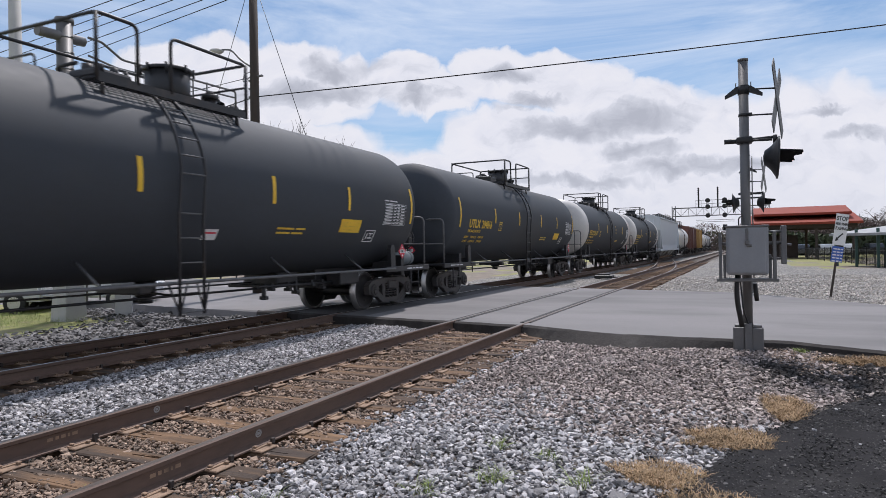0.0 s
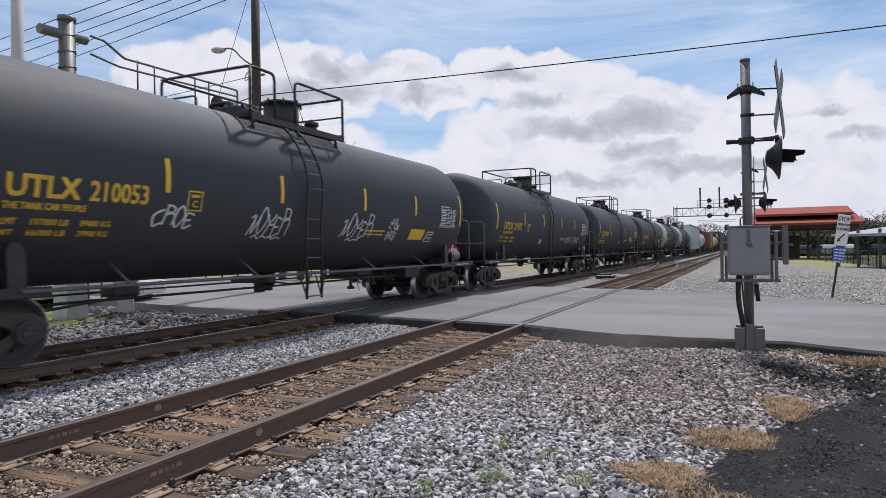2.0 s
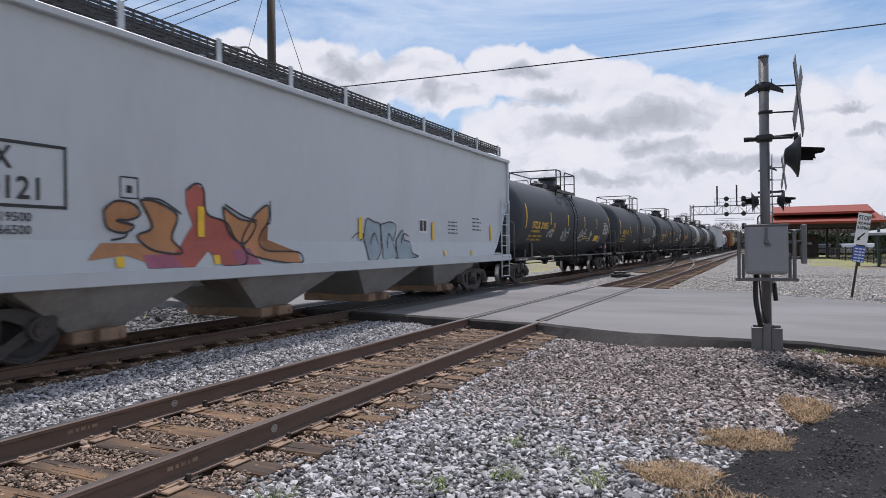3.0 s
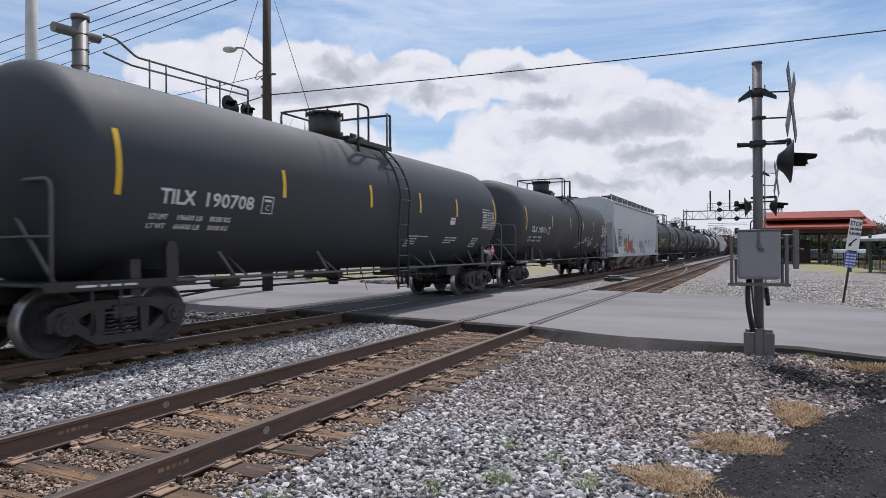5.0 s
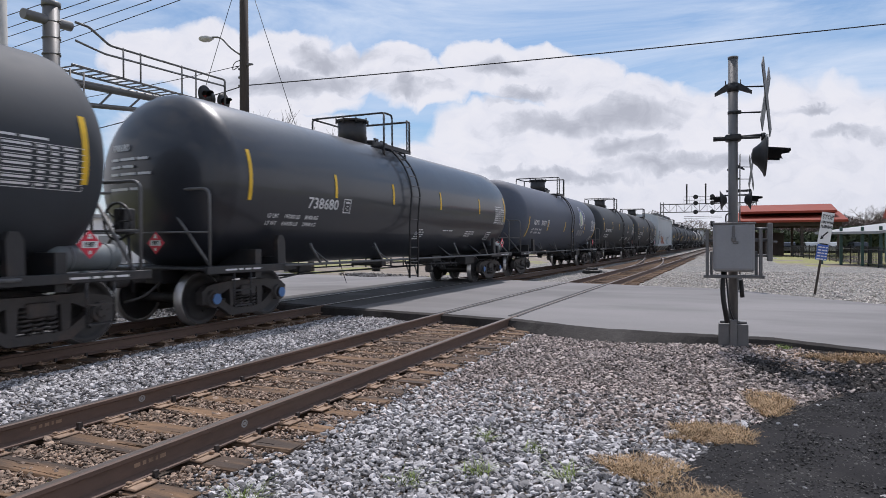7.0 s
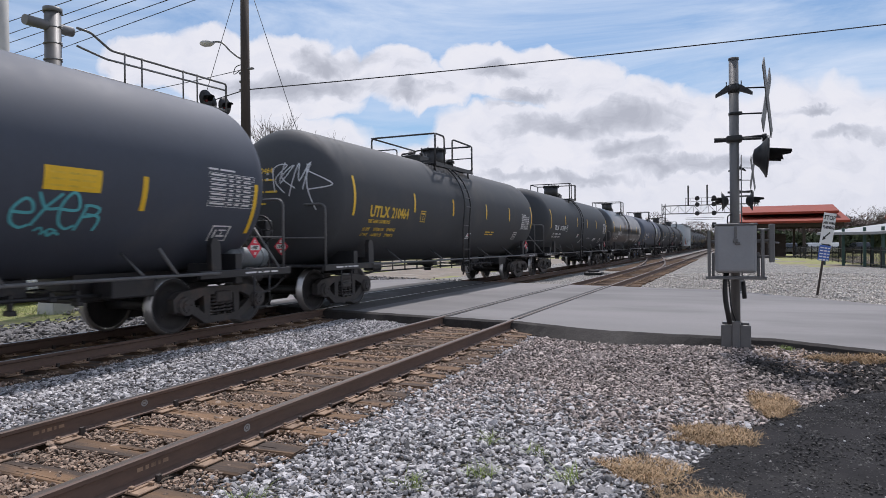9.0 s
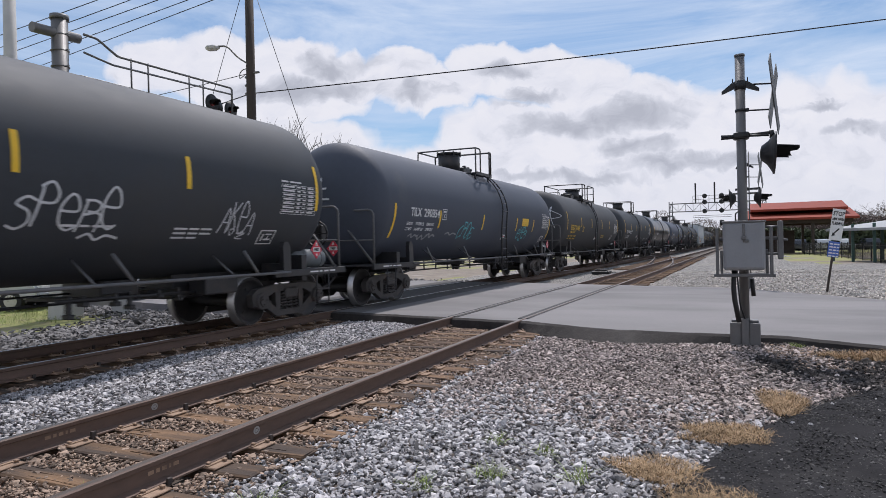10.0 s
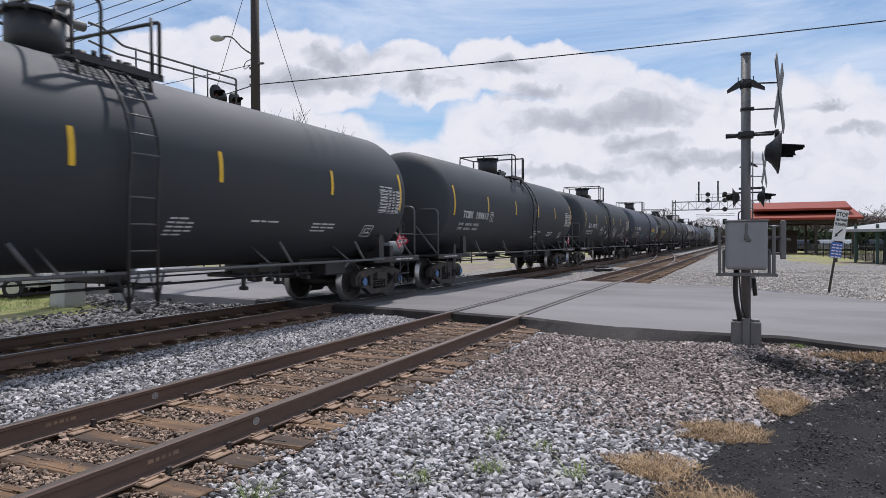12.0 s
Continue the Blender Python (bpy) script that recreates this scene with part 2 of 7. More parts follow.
RAILSIDE = surface("rail_web_rust", (0.120, 0.077, 0.058), 0.75, var=0.3, scale=2, fine=30, bump=0.15, stain=(0.125, 0.088, 0.068), stretch=(1, 0.3, 1))
RAILTOP = surface("rail_head_steel", (0.12, 0.098, 0.085), 0.46, 0.4, var=0.2, scale=2, fine=30, bump=0.03, stretch=(1, 0.1, 1))
TIEM = surface("weathered_tie_wood", (0.185, 0.116, 0.070), 0.9, gloss=0.2, var=0.5, scale=2.2, fine=22, bump=0.5, stain=(0.075, 0.058, 0.048), stain_at=(0.42, 0.60), stretch=(0.35, 3.5, 2))
PLATEM = surface("rusty_tie_plate", (0.29, 0.195, 0.130), 0.8, var=0.35, scale=6, bump=0.2, stain=(0.10, 0.06, 0.04))
SPIKEM = surface("dark_spike_iron", (0.05, 0.04, 0.035), 0.7, var=0.3, bump=0.1)
STONEW = surface("warm_limestone", (0.325, 0.275, 0.250), 0.88, var=0.4, scale=14, fine=90, bump=0.35, island=1.65, gloss=0.3)
STONE = surface("crushed_limestone", (0.352, 0.337, 0.336), 0.85, var=0.4, scale=14, fine=90, bump=0.35, island=1.7)
STONEB = surface("brown_ballast_stone", (0.275, 0.198, 0.146), 0.88, var=0.4, scale=14, fine=90, bump=0.3, island=1.35)
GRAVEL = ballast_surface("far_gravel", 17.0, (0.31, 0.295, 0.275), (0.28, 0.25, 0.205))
BED = surface("fine_ballast_dirt", (0.088, 0.068, 0.054), 0.95, var=0.45, scale=2.5, fine=55, bump=0.6, stain=(0.14, 0.125, 0.11), stain_at=(0.5, 0.65))
CONCRETE = surface("worn_road_concrete", (0.215, 0.205, 0.203), 0.88, gloss=0.25, var=0.14, scale=0.5, fine=28, bump=0.12, stain=(0.158, 0.152, 0.150), stain_at=(0.46, 0.62), stretch=(0.45, 1, 1))
ASPHALT = surface("old_black_asphalt", (0.031, 0.030, 0.031), 0.98, gloss=0.04, var=0.4, scale=1.6, fine=60, bump=0.45, stain=(0.055, 0.053, 0.051), stain_at=(0.55, 0.72))
GRITM = surface("grey_asphalt_grit", (0.075, 0.072, 0.07), 0.95, gloss=0.1, var=0.4, scale=8, bump=0.2, island=1.6)
# crossing surface at the far track, darkened for the train's shadow
CROSSBED = surface("train_shade_asphalt", (0.095, 0.092, 0.09), 0.9, gloss=0.2, var=0.2, scale=1.2, fine=50, bump=0.25, stain=(0.14, 0.137, 0.135))
RUBBER = surface("flangeway_rubber", (0.028, 0.028, 0.028), 0.8, var=0.3, bump=0.1)
GALV = surface("galvanised_grey_steel", (0.155, 0.153, 0.152), 0.5, 0.35, var=0.15, scale=4, fine=30, bump=0.05)
BOXM = surface("grey_enamel_box", (0.27, 0.275, 0.285), 0.5, 0.0, var=0.08, scale=4, fine=40, bump=0.04)
DARKM = surface("black_signal_enamel", (0.015, 0.015, 0.016), 0.5, var=0.3, bump=0.05)
SIGNBACK = surface("bare_sign_aluminium", (0.11, 0.115, 0.12), 0.6, 0.0, var=0.15, bump=0.03)
SIGNW = surface("white_sign_sheet", (0.72, 0.72, 0.70), 0.5, var=0.06, bump=0.0)
SIGNBLUE = surface("blue_sign_sheet", (0.05, 0.12, 0.42), 0.5, var=0.1, bump=0.0)
SIGNK = surface("black_sign_ink", (0.02, 0.02, 0.02), 0.6, var=0.1, bump=0.0)
REDLENS = surface("dark_red_lens", (0.12, 0.01, 0.01), 0.2, var=0.1, bump=0.0)
REDROOF = surface("red_metal_roof", (0.25, 0.050, 0.030), 0.7, gloss=0.2, var=0.15, scale=1, bump=0.05, stain=(0.26, 0.065, 0.042))
GREYROOF = surface("pale_metal_roof", (0.30, 0.30, 0.295), 0.5, var=0.12, scale=1, bump=0.05)
DARKWOOD = surface("dark_stained_timber", (0.055, 0.042, 0.034), 0.75, var=0.3, scale=3, bump=0.15)
GREENPAINT = surface("dark_green_paint", (0.04, 0.085, 0.07), 0.6, var=0.2, bump=0.05)
POLEWOOD = surface("creosoted_pole_wood", (0.05, 0.038, 0.03), 0.85, var=0.35, scale=2, fine=25, bump=0.3, stretch=(3, 3, 0.2))
POLECONC = surface("pale_concrete_pole", (0.46, 0.45, 0.43), 0.7, var=0.12, scale=2, bump=0.08)
BARK = surface("grey_brown_bark", (0.10, 0.08, 0.065), 0.9, var=0.3, scale=6, bump=0.3)
GRASSM = surface("spring_grass", (0.21, 0.215, 0.065), 0.9, var=0.5, scale=2, fine=50, bump=0.5, stain=(0.26, 0.22, 0.11), stain_at=(0.5, 0.66))
BLADE = surface("grass_blade", (0.15, 0.20, 0.035), 0.7, var=0.4, island=0.8, bump=0.0)
STRAW = surface("dry_straw", (0.36, 0.255, 0.155), 0.9, gloss=0.1, var=0.3, island=1.1, bump=0.0)
WHITEWALL = surface("white_rendered_wall", (0.80, 0.80, 0.79), 0.8, var=0.06, scale=1, bump=0.05)
GLASSD = surface("dark_window_glass", (0.03, 0.035, 0.04), 0.15, var=0.1, bump=0.0)
CARWHITE = surface("white_car_paint", (0.66, 0.67, 0.68), 0.3, var=0.03, bump=0.0, coat=0.5)
CARDARK = surface("dark_car_paint", (0.03, 0.035, 0.045), 0.3, var=0.05, bump=0.0, coat=0.5)
CARSILVER = surface("silver_car_paint", (0.52, 0.53, 0.54), 0.3, 0.2, var=0.05, bump=0.0, coat=0.5)
TYRE = surface("tyre_rubber", (0.025, 0.025, 0.025), 0.8, var=0.2, bump=0.05)
CHROME = surface("bright_wheel_alloy", (0.5, 0.5, 0.5), 0.3, 0.9, var=0.1, bump=0.0)
# broken slab side, with the shadow on it put into this dark colour
EDGE = surface("shaded_crumbled_edge", (0.042, 0.037, 0.034), 0.95, var=0.5, scale=3, fine=30, bump=0.8, stain=(0.075, 0.068, 0.062), stain_at=(0.55, 0.7))
LOT = surface("warm_lot_stone", (0.47, 0.43, 0.385), 0.88, var=0.35, scale=14, fine=90, bump=0.3, island=1.2)
RUBBLE = surface("broken_grey_rubble", (0.16, 0.152, 0.148), 0.92, var=0.5, scale=8, bump=0.4, island=1.5)
SOIL = surface("bare_soil", (0.20, 0.165, 0.13), 0.95, var=0.4, scale=1.5, fine=30, bump=0.5, stain=(0.3, 0.28, 0.25))
DARKSTONE = surface("scattered_dark_rubble", (0.05, 0.045, 0.042), 0.92, gloss=0.2, var=0.5, scale=8, bump=0.4, island=1.2)
FARTREE = surface("bare_twigs", (0.14, 0.105, 0.09), 0.9, var=0.3, bump=0.0, island=0.5)
EVERGREEN = surface("dull_evergreen_leaf", (0.06, 0.075, 0.035), 0.8, var=0.4, bump=0.0, island=0.9)

# ---------------------------------------------------------------- mesh helpers


def box(bm, x0, x1, y0, y1, z0, z1, mi=0):
    vs = [bm.verts.new((x, y, z)) for x in (x0, x1) for y in (y0, y1) for z in (z0, z1)]
    for f in ((0, 1, 3, 2), (4, 6, 7, 5), (0, 4, 5, 1), (2, 3, 7, 6), (0, 2, 6, 4), (1, 5, 7, 3)):
        bm.faces.new([vs[i] for i in f]).material_index = mi
    return vs


def rounded(bm, x0, x1, y0, y1, z0, z1, r=0.02, seg=2):
    """A box with its edges rounded off."""
    vs = box(bm, x0, x1, y0, y1, z0, z1)
    es = {e for v in vs for e in v.link_edges}
    bmesh.ops.bevel(bm, geom=list(es), offset=r, segments=seg, affect="EDGES", profile=0.5)


def rod(bm, a, b, r, n=8, r2=None, caps=True):
    a, b = Vector(a), Vector(b)
    r2 = r if r2 is None else r2
    d = (b - a)
    if d.length < 1e-6:
        return
    q = d.to_track_quat("Z", "Y").to_matrix()
    rings = []
    for p, rr in ((a, r), (b, r2)):
        rings.append([bm.verts.new(p + q @ Vector((math.cos(2 * math.pi * i / n) * rr, math.sin(2 * math.pi * i / n) * rr, 0))) for i in range(n)])
    for i in range(n):
        f = bm.faces.new((rings[0][i], rings[0][(i + 1) % n], rings[1][(i + 1) % n], rings[1][i]))
        f.smooth = n > 5
    if caps:
        bm.faces.new(rings[0][::-1])
        bm.faces.new(rings[1])


def tube(bm, pts, r, n=6):
    """A bent pipe through the points."""
    pts = [Vector(p) for p in pts]
    rings = []
    for i, p in enumerate(pts):
        d = (pts[min(i + 1, len(pts) - 1)] - pts[max(i - 1, 0)]).normalized()
        q = d.to_track_quat("Z", "Y").to_matrix()
        ring = [bm.verts.new(p + q @ Vector((math.cos(2 * math.pi * k / n) * r, math.sin(2 * math.pi * k / n) * r, 0))) for k in range(n)]
        if rings:
            best = min(range(n), key=lambda s: sum((ring[(k + s) % n].co - rings[-1][k].co).length for k in range(n)))
            ring = ring[best:] + ring[:best]
        rings.append(ring)
    for a, b in zip(rings, rings[1:]):
        for k in range(n):
            bm.faces.new((a[k], a[(k + 1) % n], b[(k + 1) % n], b[k])).smooth = True
    bm.faces.new(rings[0][::-1])
    bm.faces.new(rings[-1])


def bend(pts, r=0.12, k=4):
    """Rounds the corners of a line of points."""
    pts = [Vector(p) for p in pts]
    out = [pts[0]]
    for a, b, c in zip(pts, pts[1:], pts[2:]):
        d0, d1 = (a - b), (c - b)
        l = min(r, d0.length / 2.01, d1.length / 2.01)
        p0, p1 = b + d0.normalized() * l, b + d1.normalized() * l
        for i in range(k + 1):
            t = i / k
            out.append((1 - t) ** 2 * p0 + 2 * t * (1 - t) * b + t * t * p1)
    out.append(pts[-1])
    return out


def lathe(bm, prof, axis="Y", n=48, mats=None, smooth=True):
    """Turns (along, radius) points round an axis through the origin."""
    rings = []
    for a, r in prof:
        ring = []
        for i in range(n):
            t = 2 * math.pi * i / n
            c, s = r * math.cos(t), r * math.sin(t)
            ring.append(bm.verts.new({"Y": (c, a, s), "X": (a, c, s), "Z": (c, s, a)}[axis]))
        rings.append(ring)
    for j, (p, q) in enumerate(zip(rings, rings[1:])):
        for i in range(n):
            f = bm.faces.new((p[i], q[i], q[(i + 1) % n], p[(i + 1) % n]))
            f.smooth = smooth
            if mats:
                f.material_index = mats[j]
    bm.faces.new(rings[0])
    bm.faces.new(rings[-1][::-1])
    bmesh.ops.recalc_face_normals(bm, faces=bm.faces[:])


def prism(bm, outline, x0, x1):
    """A flat outline of (y, z) points with thickness along x."""
    a = [bm.verts.new((x0, y, z)) for y, z in outline]
    b = [bm.verts.new((x1, y, z)) for y, z in outline]
    n = len(outline)
    fs = [bm.faces.new(a), bm.faces.new(b[::-1])]
    for i in range(n):
        fs.append(bm.faces.new((a[i], b[i], b[(i + 1) % n], a[(i + 1) % n])))
    bmesh.ops.recalc_face_normals(bm, faces=fs)


def mesh_of(name, bm, mats):
    me = bpy.data.meshes.new(name)
    bm.normal_update()
    bm.to_mesh(me)
    bm.free()
    for m in (mats if isinstance(mats, (list, tuple)) else [mats]):
        me.materials.append(m)
    return me


def part(name, bm, material, parent, label="", at=None):
    """Links a bmesh (or a ready mesh) as one part under a thing."""
    me = bm if isinstance(bm, bpy.types.Mesh) else mesh_of(name, bm, material)
    ob = new(name, me)
    ob.parent = parent
    if at is not None:
        ob.matrix_basis = at
    if label:
        ob["label"] = label
    return ob


def thing(name, label, category, at=None, group="", kind=""):
    ob = new(name)
    ob.empty_display_size = 0.2
    if at is not None:
        ob.matrix_basis = at
    return tagged(ob, label, category, group, kind)


def solid(name, bm, material, label, category, at=None, group="", kind=""):
    ob = new(name, mesh_of(name, bm, material))
    if at is not None:
        ob.matrix_basis = at
    return tagged(ob, label, category, group, kind)


TEXTS = {}


def lettering(text, size):
    """Vertices and faces of a line of text, in its plane, from the left end of its base line."""
    if (text, size) not in TEXTS:
        cu = bpy.data.curves.new("letters", "FONT")
        cu.body, cu.size, cu.resolution_u = text, size, 2
        ob = bpy.data.objects.new("letters", cu)
        me = ob.to_mesh()
        vs = [tuple(v.co) for v in me.vertices]
        fs = [tuple(p.vertices) for p in me.polygons]
        ob.to_mesh_clear()
        bpy.data.objects.remove(ob)
        bpy.data.curves.remove(cu)
        TEXTS[(text, size)] = (vs, fs)
    return TEXTS[(text, size)]


def add_text(bm, text, size, u, v, sx=1.0, bold=0.0):
    vs, fs = lettering(text, size)
    shifts = [(0, 0)] if not bold else [(0, 0), (bold, 0), (0, bold), (bold, bold)]
    for k, (du, dv) in enumerate(shifts):
        made = [bm.verts.new((u + x * sx + du, v + y + dv, 0.0008 * k)) for x, y, _ in vs]
        for f in fs:
            try:
                bm.faces.new([made[i] for i in f])
            except ValueError:
                pass
    return max((x for x, _, _ in vs), default=0) * sx


def quad(bm, u0, u1, v0, v1, w=0.0, div=1, mi=0):
    rows = [[bm.verts.new((u, v0 + (v1 - v0) * i / div, w)) for u in (u0, u1)] for i in range(div + 1)]
    for a, b in zip(rows, rows[1:]):
        bm.faces.new((a[0], a[1], b[1], b[0])).material_index = mi


def bars(bm, u, v, widths, h, gap=0.05, w=0.0):
    """A line of illegible small print as plain bars."""
    for wd in widths:
        quad(bm, u, u + wd, v, v + h, w)
        u += wd + gap


def stroke(bm, pts, width, w=0.0, closed=False):
    """A sprayed line of some width through flat points."""
    pts = [Vector((*p, 0)) for p in pts]
    sm = []
    for i in range(len(pts) - 1):
        p0, p1, p2, p3 = pts[max(i - 1, 0)], pts[i], pts[i + 1], pts[min(i + 2, len(pts) - 1)]
        for k in range(5):
            t = k / 5
            sm.append(0.5 * (2 * p1 + (p2 - p0) * t + (2 * p0 - 5 * p1 + 4 * p2 - p3) * t * t + (3 * p1 - p0 - 3 * p2 + p3) * t ** 3))
    sm.append(pts[-1])
    rail = []
    for i, p in enumerate(sm):
        d = sm[min(i + 1, len(sm) - 1)] - sm[max(i - 1, 0)]
        nrm = Vector((-d.y, d.x, 0)).normalized() * width / 2 if d.length > 1e-6 else Vector((0, width / 2, 0))
        rail.append((bm.verts.new((p.x + nrm.x, p.y + nrm.y, w)), bm.verts.new((p.x - nrm.x, p.y - nrm.y, w))))
    for a, b in zip(rail, rail[1:]):
        bm.faces.new((a[0], a[1], b[1], b[0]))


# pen strokes of sprayed letters, as tens of a box: across and up, "/" lifts the can
PEN = {"C": "89 58 16 13 30 61 92", "R": "10 29/19 59 88 76 25/36 95 A0".replace("A0", "90"), "O": "59 27 13 40 72 95 78 59", "E": "88 29 15 65/15 20 82", "e": "15 85 78 49 16 22 60 91",
       "V": "08 49 10/49 51 99", "Y": "09 45 95/99 45 10", "N": "10 29/29 71/71 99", "H": "19 10/89 80/05 95", "K": "19 10/89 15/35 90", "U": "18 12 50 81 88", "T": "09 99/49 40", "S": "98 59 27 75 82 50 11",
       "P": "10 28/18 59 87 75 15", "L": "29 10/10 91", "A": "00 59 90/24 74", "J": "08 46/49 41 10/48 98", "w": "07 20 46 70 98", "z": "07 97 12 91", "o": "39 18 16 34 56 58 39", "~": "04 27 43 66 94"}


def spray(bm, word, u, v, length, height, width, lean=.12, w=0.0):
    """A hand-sprayed word laid along a line."""
    step = length / len(word)
    for i, ch in enumerate(word):
        if ch == " ":
            continue
        grow = 1 + .18 * math.sin(i * 2.3 + len(word))
        for k, run in enumerate(PEN[ch].split("/")):
            pts = []
            for p in run.split():
                x, y = int(p[0]) / 9, int(p[1]) / 9
                pts.append((u + (i + x * 1.02) * step + lean * height * (y - .5), v + height * (y * grow + .07 * math.sin(i * 1.7))))
            stroke(bm, pts, width, w + .0004 * k)
    return bm


# ---------------------------------------------------------------- ground, tracks, road
TRACK_1, TRACK_2, RAIL = -4.385, -9.085, 0.7525
NEAR_EDGE = [(-70, 24.0), (-30, 17.0), (-14, 13.4), (-3.5, 11.6), (-1.6, 10.75), (0.8, 10.7), (1.8, 10.1), (4, 8.6), (10, 4.4), (22, -6.0), (40, -24.0)]
FAR_EDGE = [(-70, 44.0), (-30, 31.0), (-14, 25.5), (-5.5, 23.0), (0.1, 21.3), (2.2, 18.9), (3.2, 17.6), (6, 14.8), (12, 10.0), (24, 0.0), (44, -18.0)]


def bend_x(y):
    """Metres by which the line has swung to the east of its first course at y."""
    return .0115 * (math.sqrt((y - 12) ** 2 + 36) + (y - 12))


def edge_at(edge, x):
    for (xa, ya), (xb, yb) in zip(edge, edge[1:]):
        if xa <= x <= xb:
            return ya + (yb - ya) * (x - xa) / (xb - xa)
    return edge[0][1] if x < edge[0][0] else edge[-1][1]


def smooth(a, b, x):
    t = min(1, max(0, (x - a) / (b - a)))
    return t * t * (3 - 2 * t)


def ground_z(x, y):
    """Height of the ballast and soil sheet."""
    z = -0.235 + 0.03 * noise.noise((x * .6, y * .6, 0)) + 0.012 * noise.noise((x * 2.3, y * 2.3, 4))
    z += 0.10 * math.exp(-((x - .3) / 2.2) ** 2 - ((y - 10.2) / 1.6) ** 2)
    z += 0.05 * smooth(-5.9, -6.4, x) * smooth(-8.0, -7.2, x)
    for tr in (TRACK_1, TRACK_2):
        d = abs(x - bend_x(y) - tr)
        z += (-0.02 if d < 1.35 else 0.0)
    if -3.2 < x < 6 and y < 13:
        z += (.11 * smooth(-.4, .6, x) - .03) * math.exp(-((edge_at(NEAR_EDGE, x) - .05 - y) / .42) ** 2) * (.55 + .45 * noise.noise((x * 1.3, 2, 5)))
    inside = edge_at(NEAR_EDGE, x) + .02 < y < edge_at(FAR_EDGE, x) + .1
    if inside:
        z = min(z, -0.24)
    if y > 18 and x > -2.5:
        z += 0.14 * smooth(-2.5, 0.5, x)
    if x < -11:
        z += -0.05
    return z


def axis(points):
    out = []
    for a, b, step in points:
        n = max(1, round((b - a) / step))
        out += [a + (b - a) * i / n for i in range(n)]
    return out + [points[-1][1]]


def build_ground():
    xs = axis([(-2500, -300, 440), (-300, -60, 40), (-60, -14, 3), (-14, 4, .22), (4, 16, 1.2), (16, 60, 6), (60, 300, 40), (300, 2500, 440)])
    ys = axis([(-2500, -300, 440), (-300, -20, 40), (-20, 1, 2), (1, 13, .22), (13, 30, .6), (30, 80, 3), (80, 300, 20), (300, 2500, 440)])
    verts = [(x, y, ground_z(x, y)) for y in ys for x in xs]
    n = len(xs)
    faces, mats = [], []
    for j in range(len(ys) - 1):
        for i in range(n - 1):
            faces.append((j * n + i, j * n + i + 1, (j + 1) * n + i + 1, (j + 1) * n + i))
            x, y = (xs[i] + xs[i + 1]) / 2, (ys[j] + ys[j + 1]) / 2
            wob = noise.noise((x * .35, y * .35, 7)) * 2
            k = 0
            if min(abs(x - bend_x(y) - TRACK_1), abs(x - bend_x(y) - TRACK_2)) < 1.3 or (-8 < x < 2.6 and 2.6 < y < 12.6):
                k = 1
            if x < -15.0 + wob * .6 and y < edge_at(NEAR_EDGE, x) - 0.8 + wob:
                k = 2
            if x < -13 and y > edge_at(FAR_EDGE, x) + 2.0:
                k = 3 if wob > -.2 else 2
            if x > 3 + (y - 30) * .05 and y > 46 + wob * 4:
                k = 2 if wob > -.3 else 3
            if x > 30 or y > 260 or x < -60:
                k = 2
            mats.append(k)
    me = bpy.data.meshes.new("ground")
    me.from_pydata(verts, [], faces)
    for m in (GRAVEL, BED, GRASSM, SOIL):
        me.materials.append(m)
    me.polygons.foreach_set("material_index", mats)
    me.polygons.foreach_set("use_smooth", [True] * len(faces))
    tagged(new("ground", me), "pale limestone gravel with patches of grass and soil", "ground", kind="structure")


build_ground()


def build_road():
    """One slab over both tracks, with a broken near edge standing above the ballast."""
    xs = axis([(-70, -16, 2), (-16, 4, .2), (4, 40, 1.0)])
    bm = bmesh.new()
    rows = []
    for x in xs:
        a, b = edge_at(NEAR_EDGE, x), edge_at(FAR_EDGE, x)
        a += .10 * noise.noise((x * 1.1, 3, 1)) + .05 * noise.noise((x * 4, 3, 1))
        b += .12 * noise.noise((x * 1.1, 9, 1))
        low = 0.0 if x > -11.5 else -.12 * smooth(-11.5, -15, x)
        drop = .05 + .06 * abs(noise.noise((x * .8, 5, 2)))
        lip = .08 + .34 * math.exp(-((x + 1.7) / 1.5) ** 2) * (1 + .5 * noise.noise((x * 1.7, 4, 4)))
        col = [(a - lip - .06, -.42), (a - lip * .75, -.20 - .03 * abs(noise.noise((x * 2, 1, 8)))), (a - drop * .5, -.05), (a + .03, -.014 + low)]
        for k in range(1, 9):
            y = a + (b - a) * k / 9
            col.append((y, -.010 + low + .006 * noise.noise((x * .5, y * .5, 3))))
        col += [(b - .03, -.014 + low), (b + .03, -.08 + low), (b + .1, -.4)]
        rows.append([bm.verts.new((x, y, z)) for y, z in col])
    for r, s in zip(rows, rows[1:]):
        for i in range(len(r) - 1):
            f = bm.faces.new((r[i], s[i], s[i + 1], r[i + 1]))
            cx = (r[i].co.x + s[i].co.x) / 2
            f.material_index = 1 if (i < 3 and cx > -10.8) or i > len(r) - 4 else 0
            # strip beneath and beside the train takes the shadow-dark colour
            if 3 <= i <= len(r) - 4 and TRACK_2 - 1.5 < cx < TRACK_2 + 1.7:
                f.material_index = 2
    solid("road", bm, [CONCRETE, EDGE, CROSSBED], "worn pale road crossing the tracks with a crumbling edge", "road", kind="structure")


build_road()


def rail_profile():
    return [(-.075, -.175), (.075, -.175), (.075, -.163), (.012, -.145), (.009, -.05), (.034, -.038), (.036, -.010), (.022, -.001), (-.028, -.001), (-.036, -.010), (-.034, -.038), (-.009, -.05), (-.012, -.145), (-.075, -.163)]


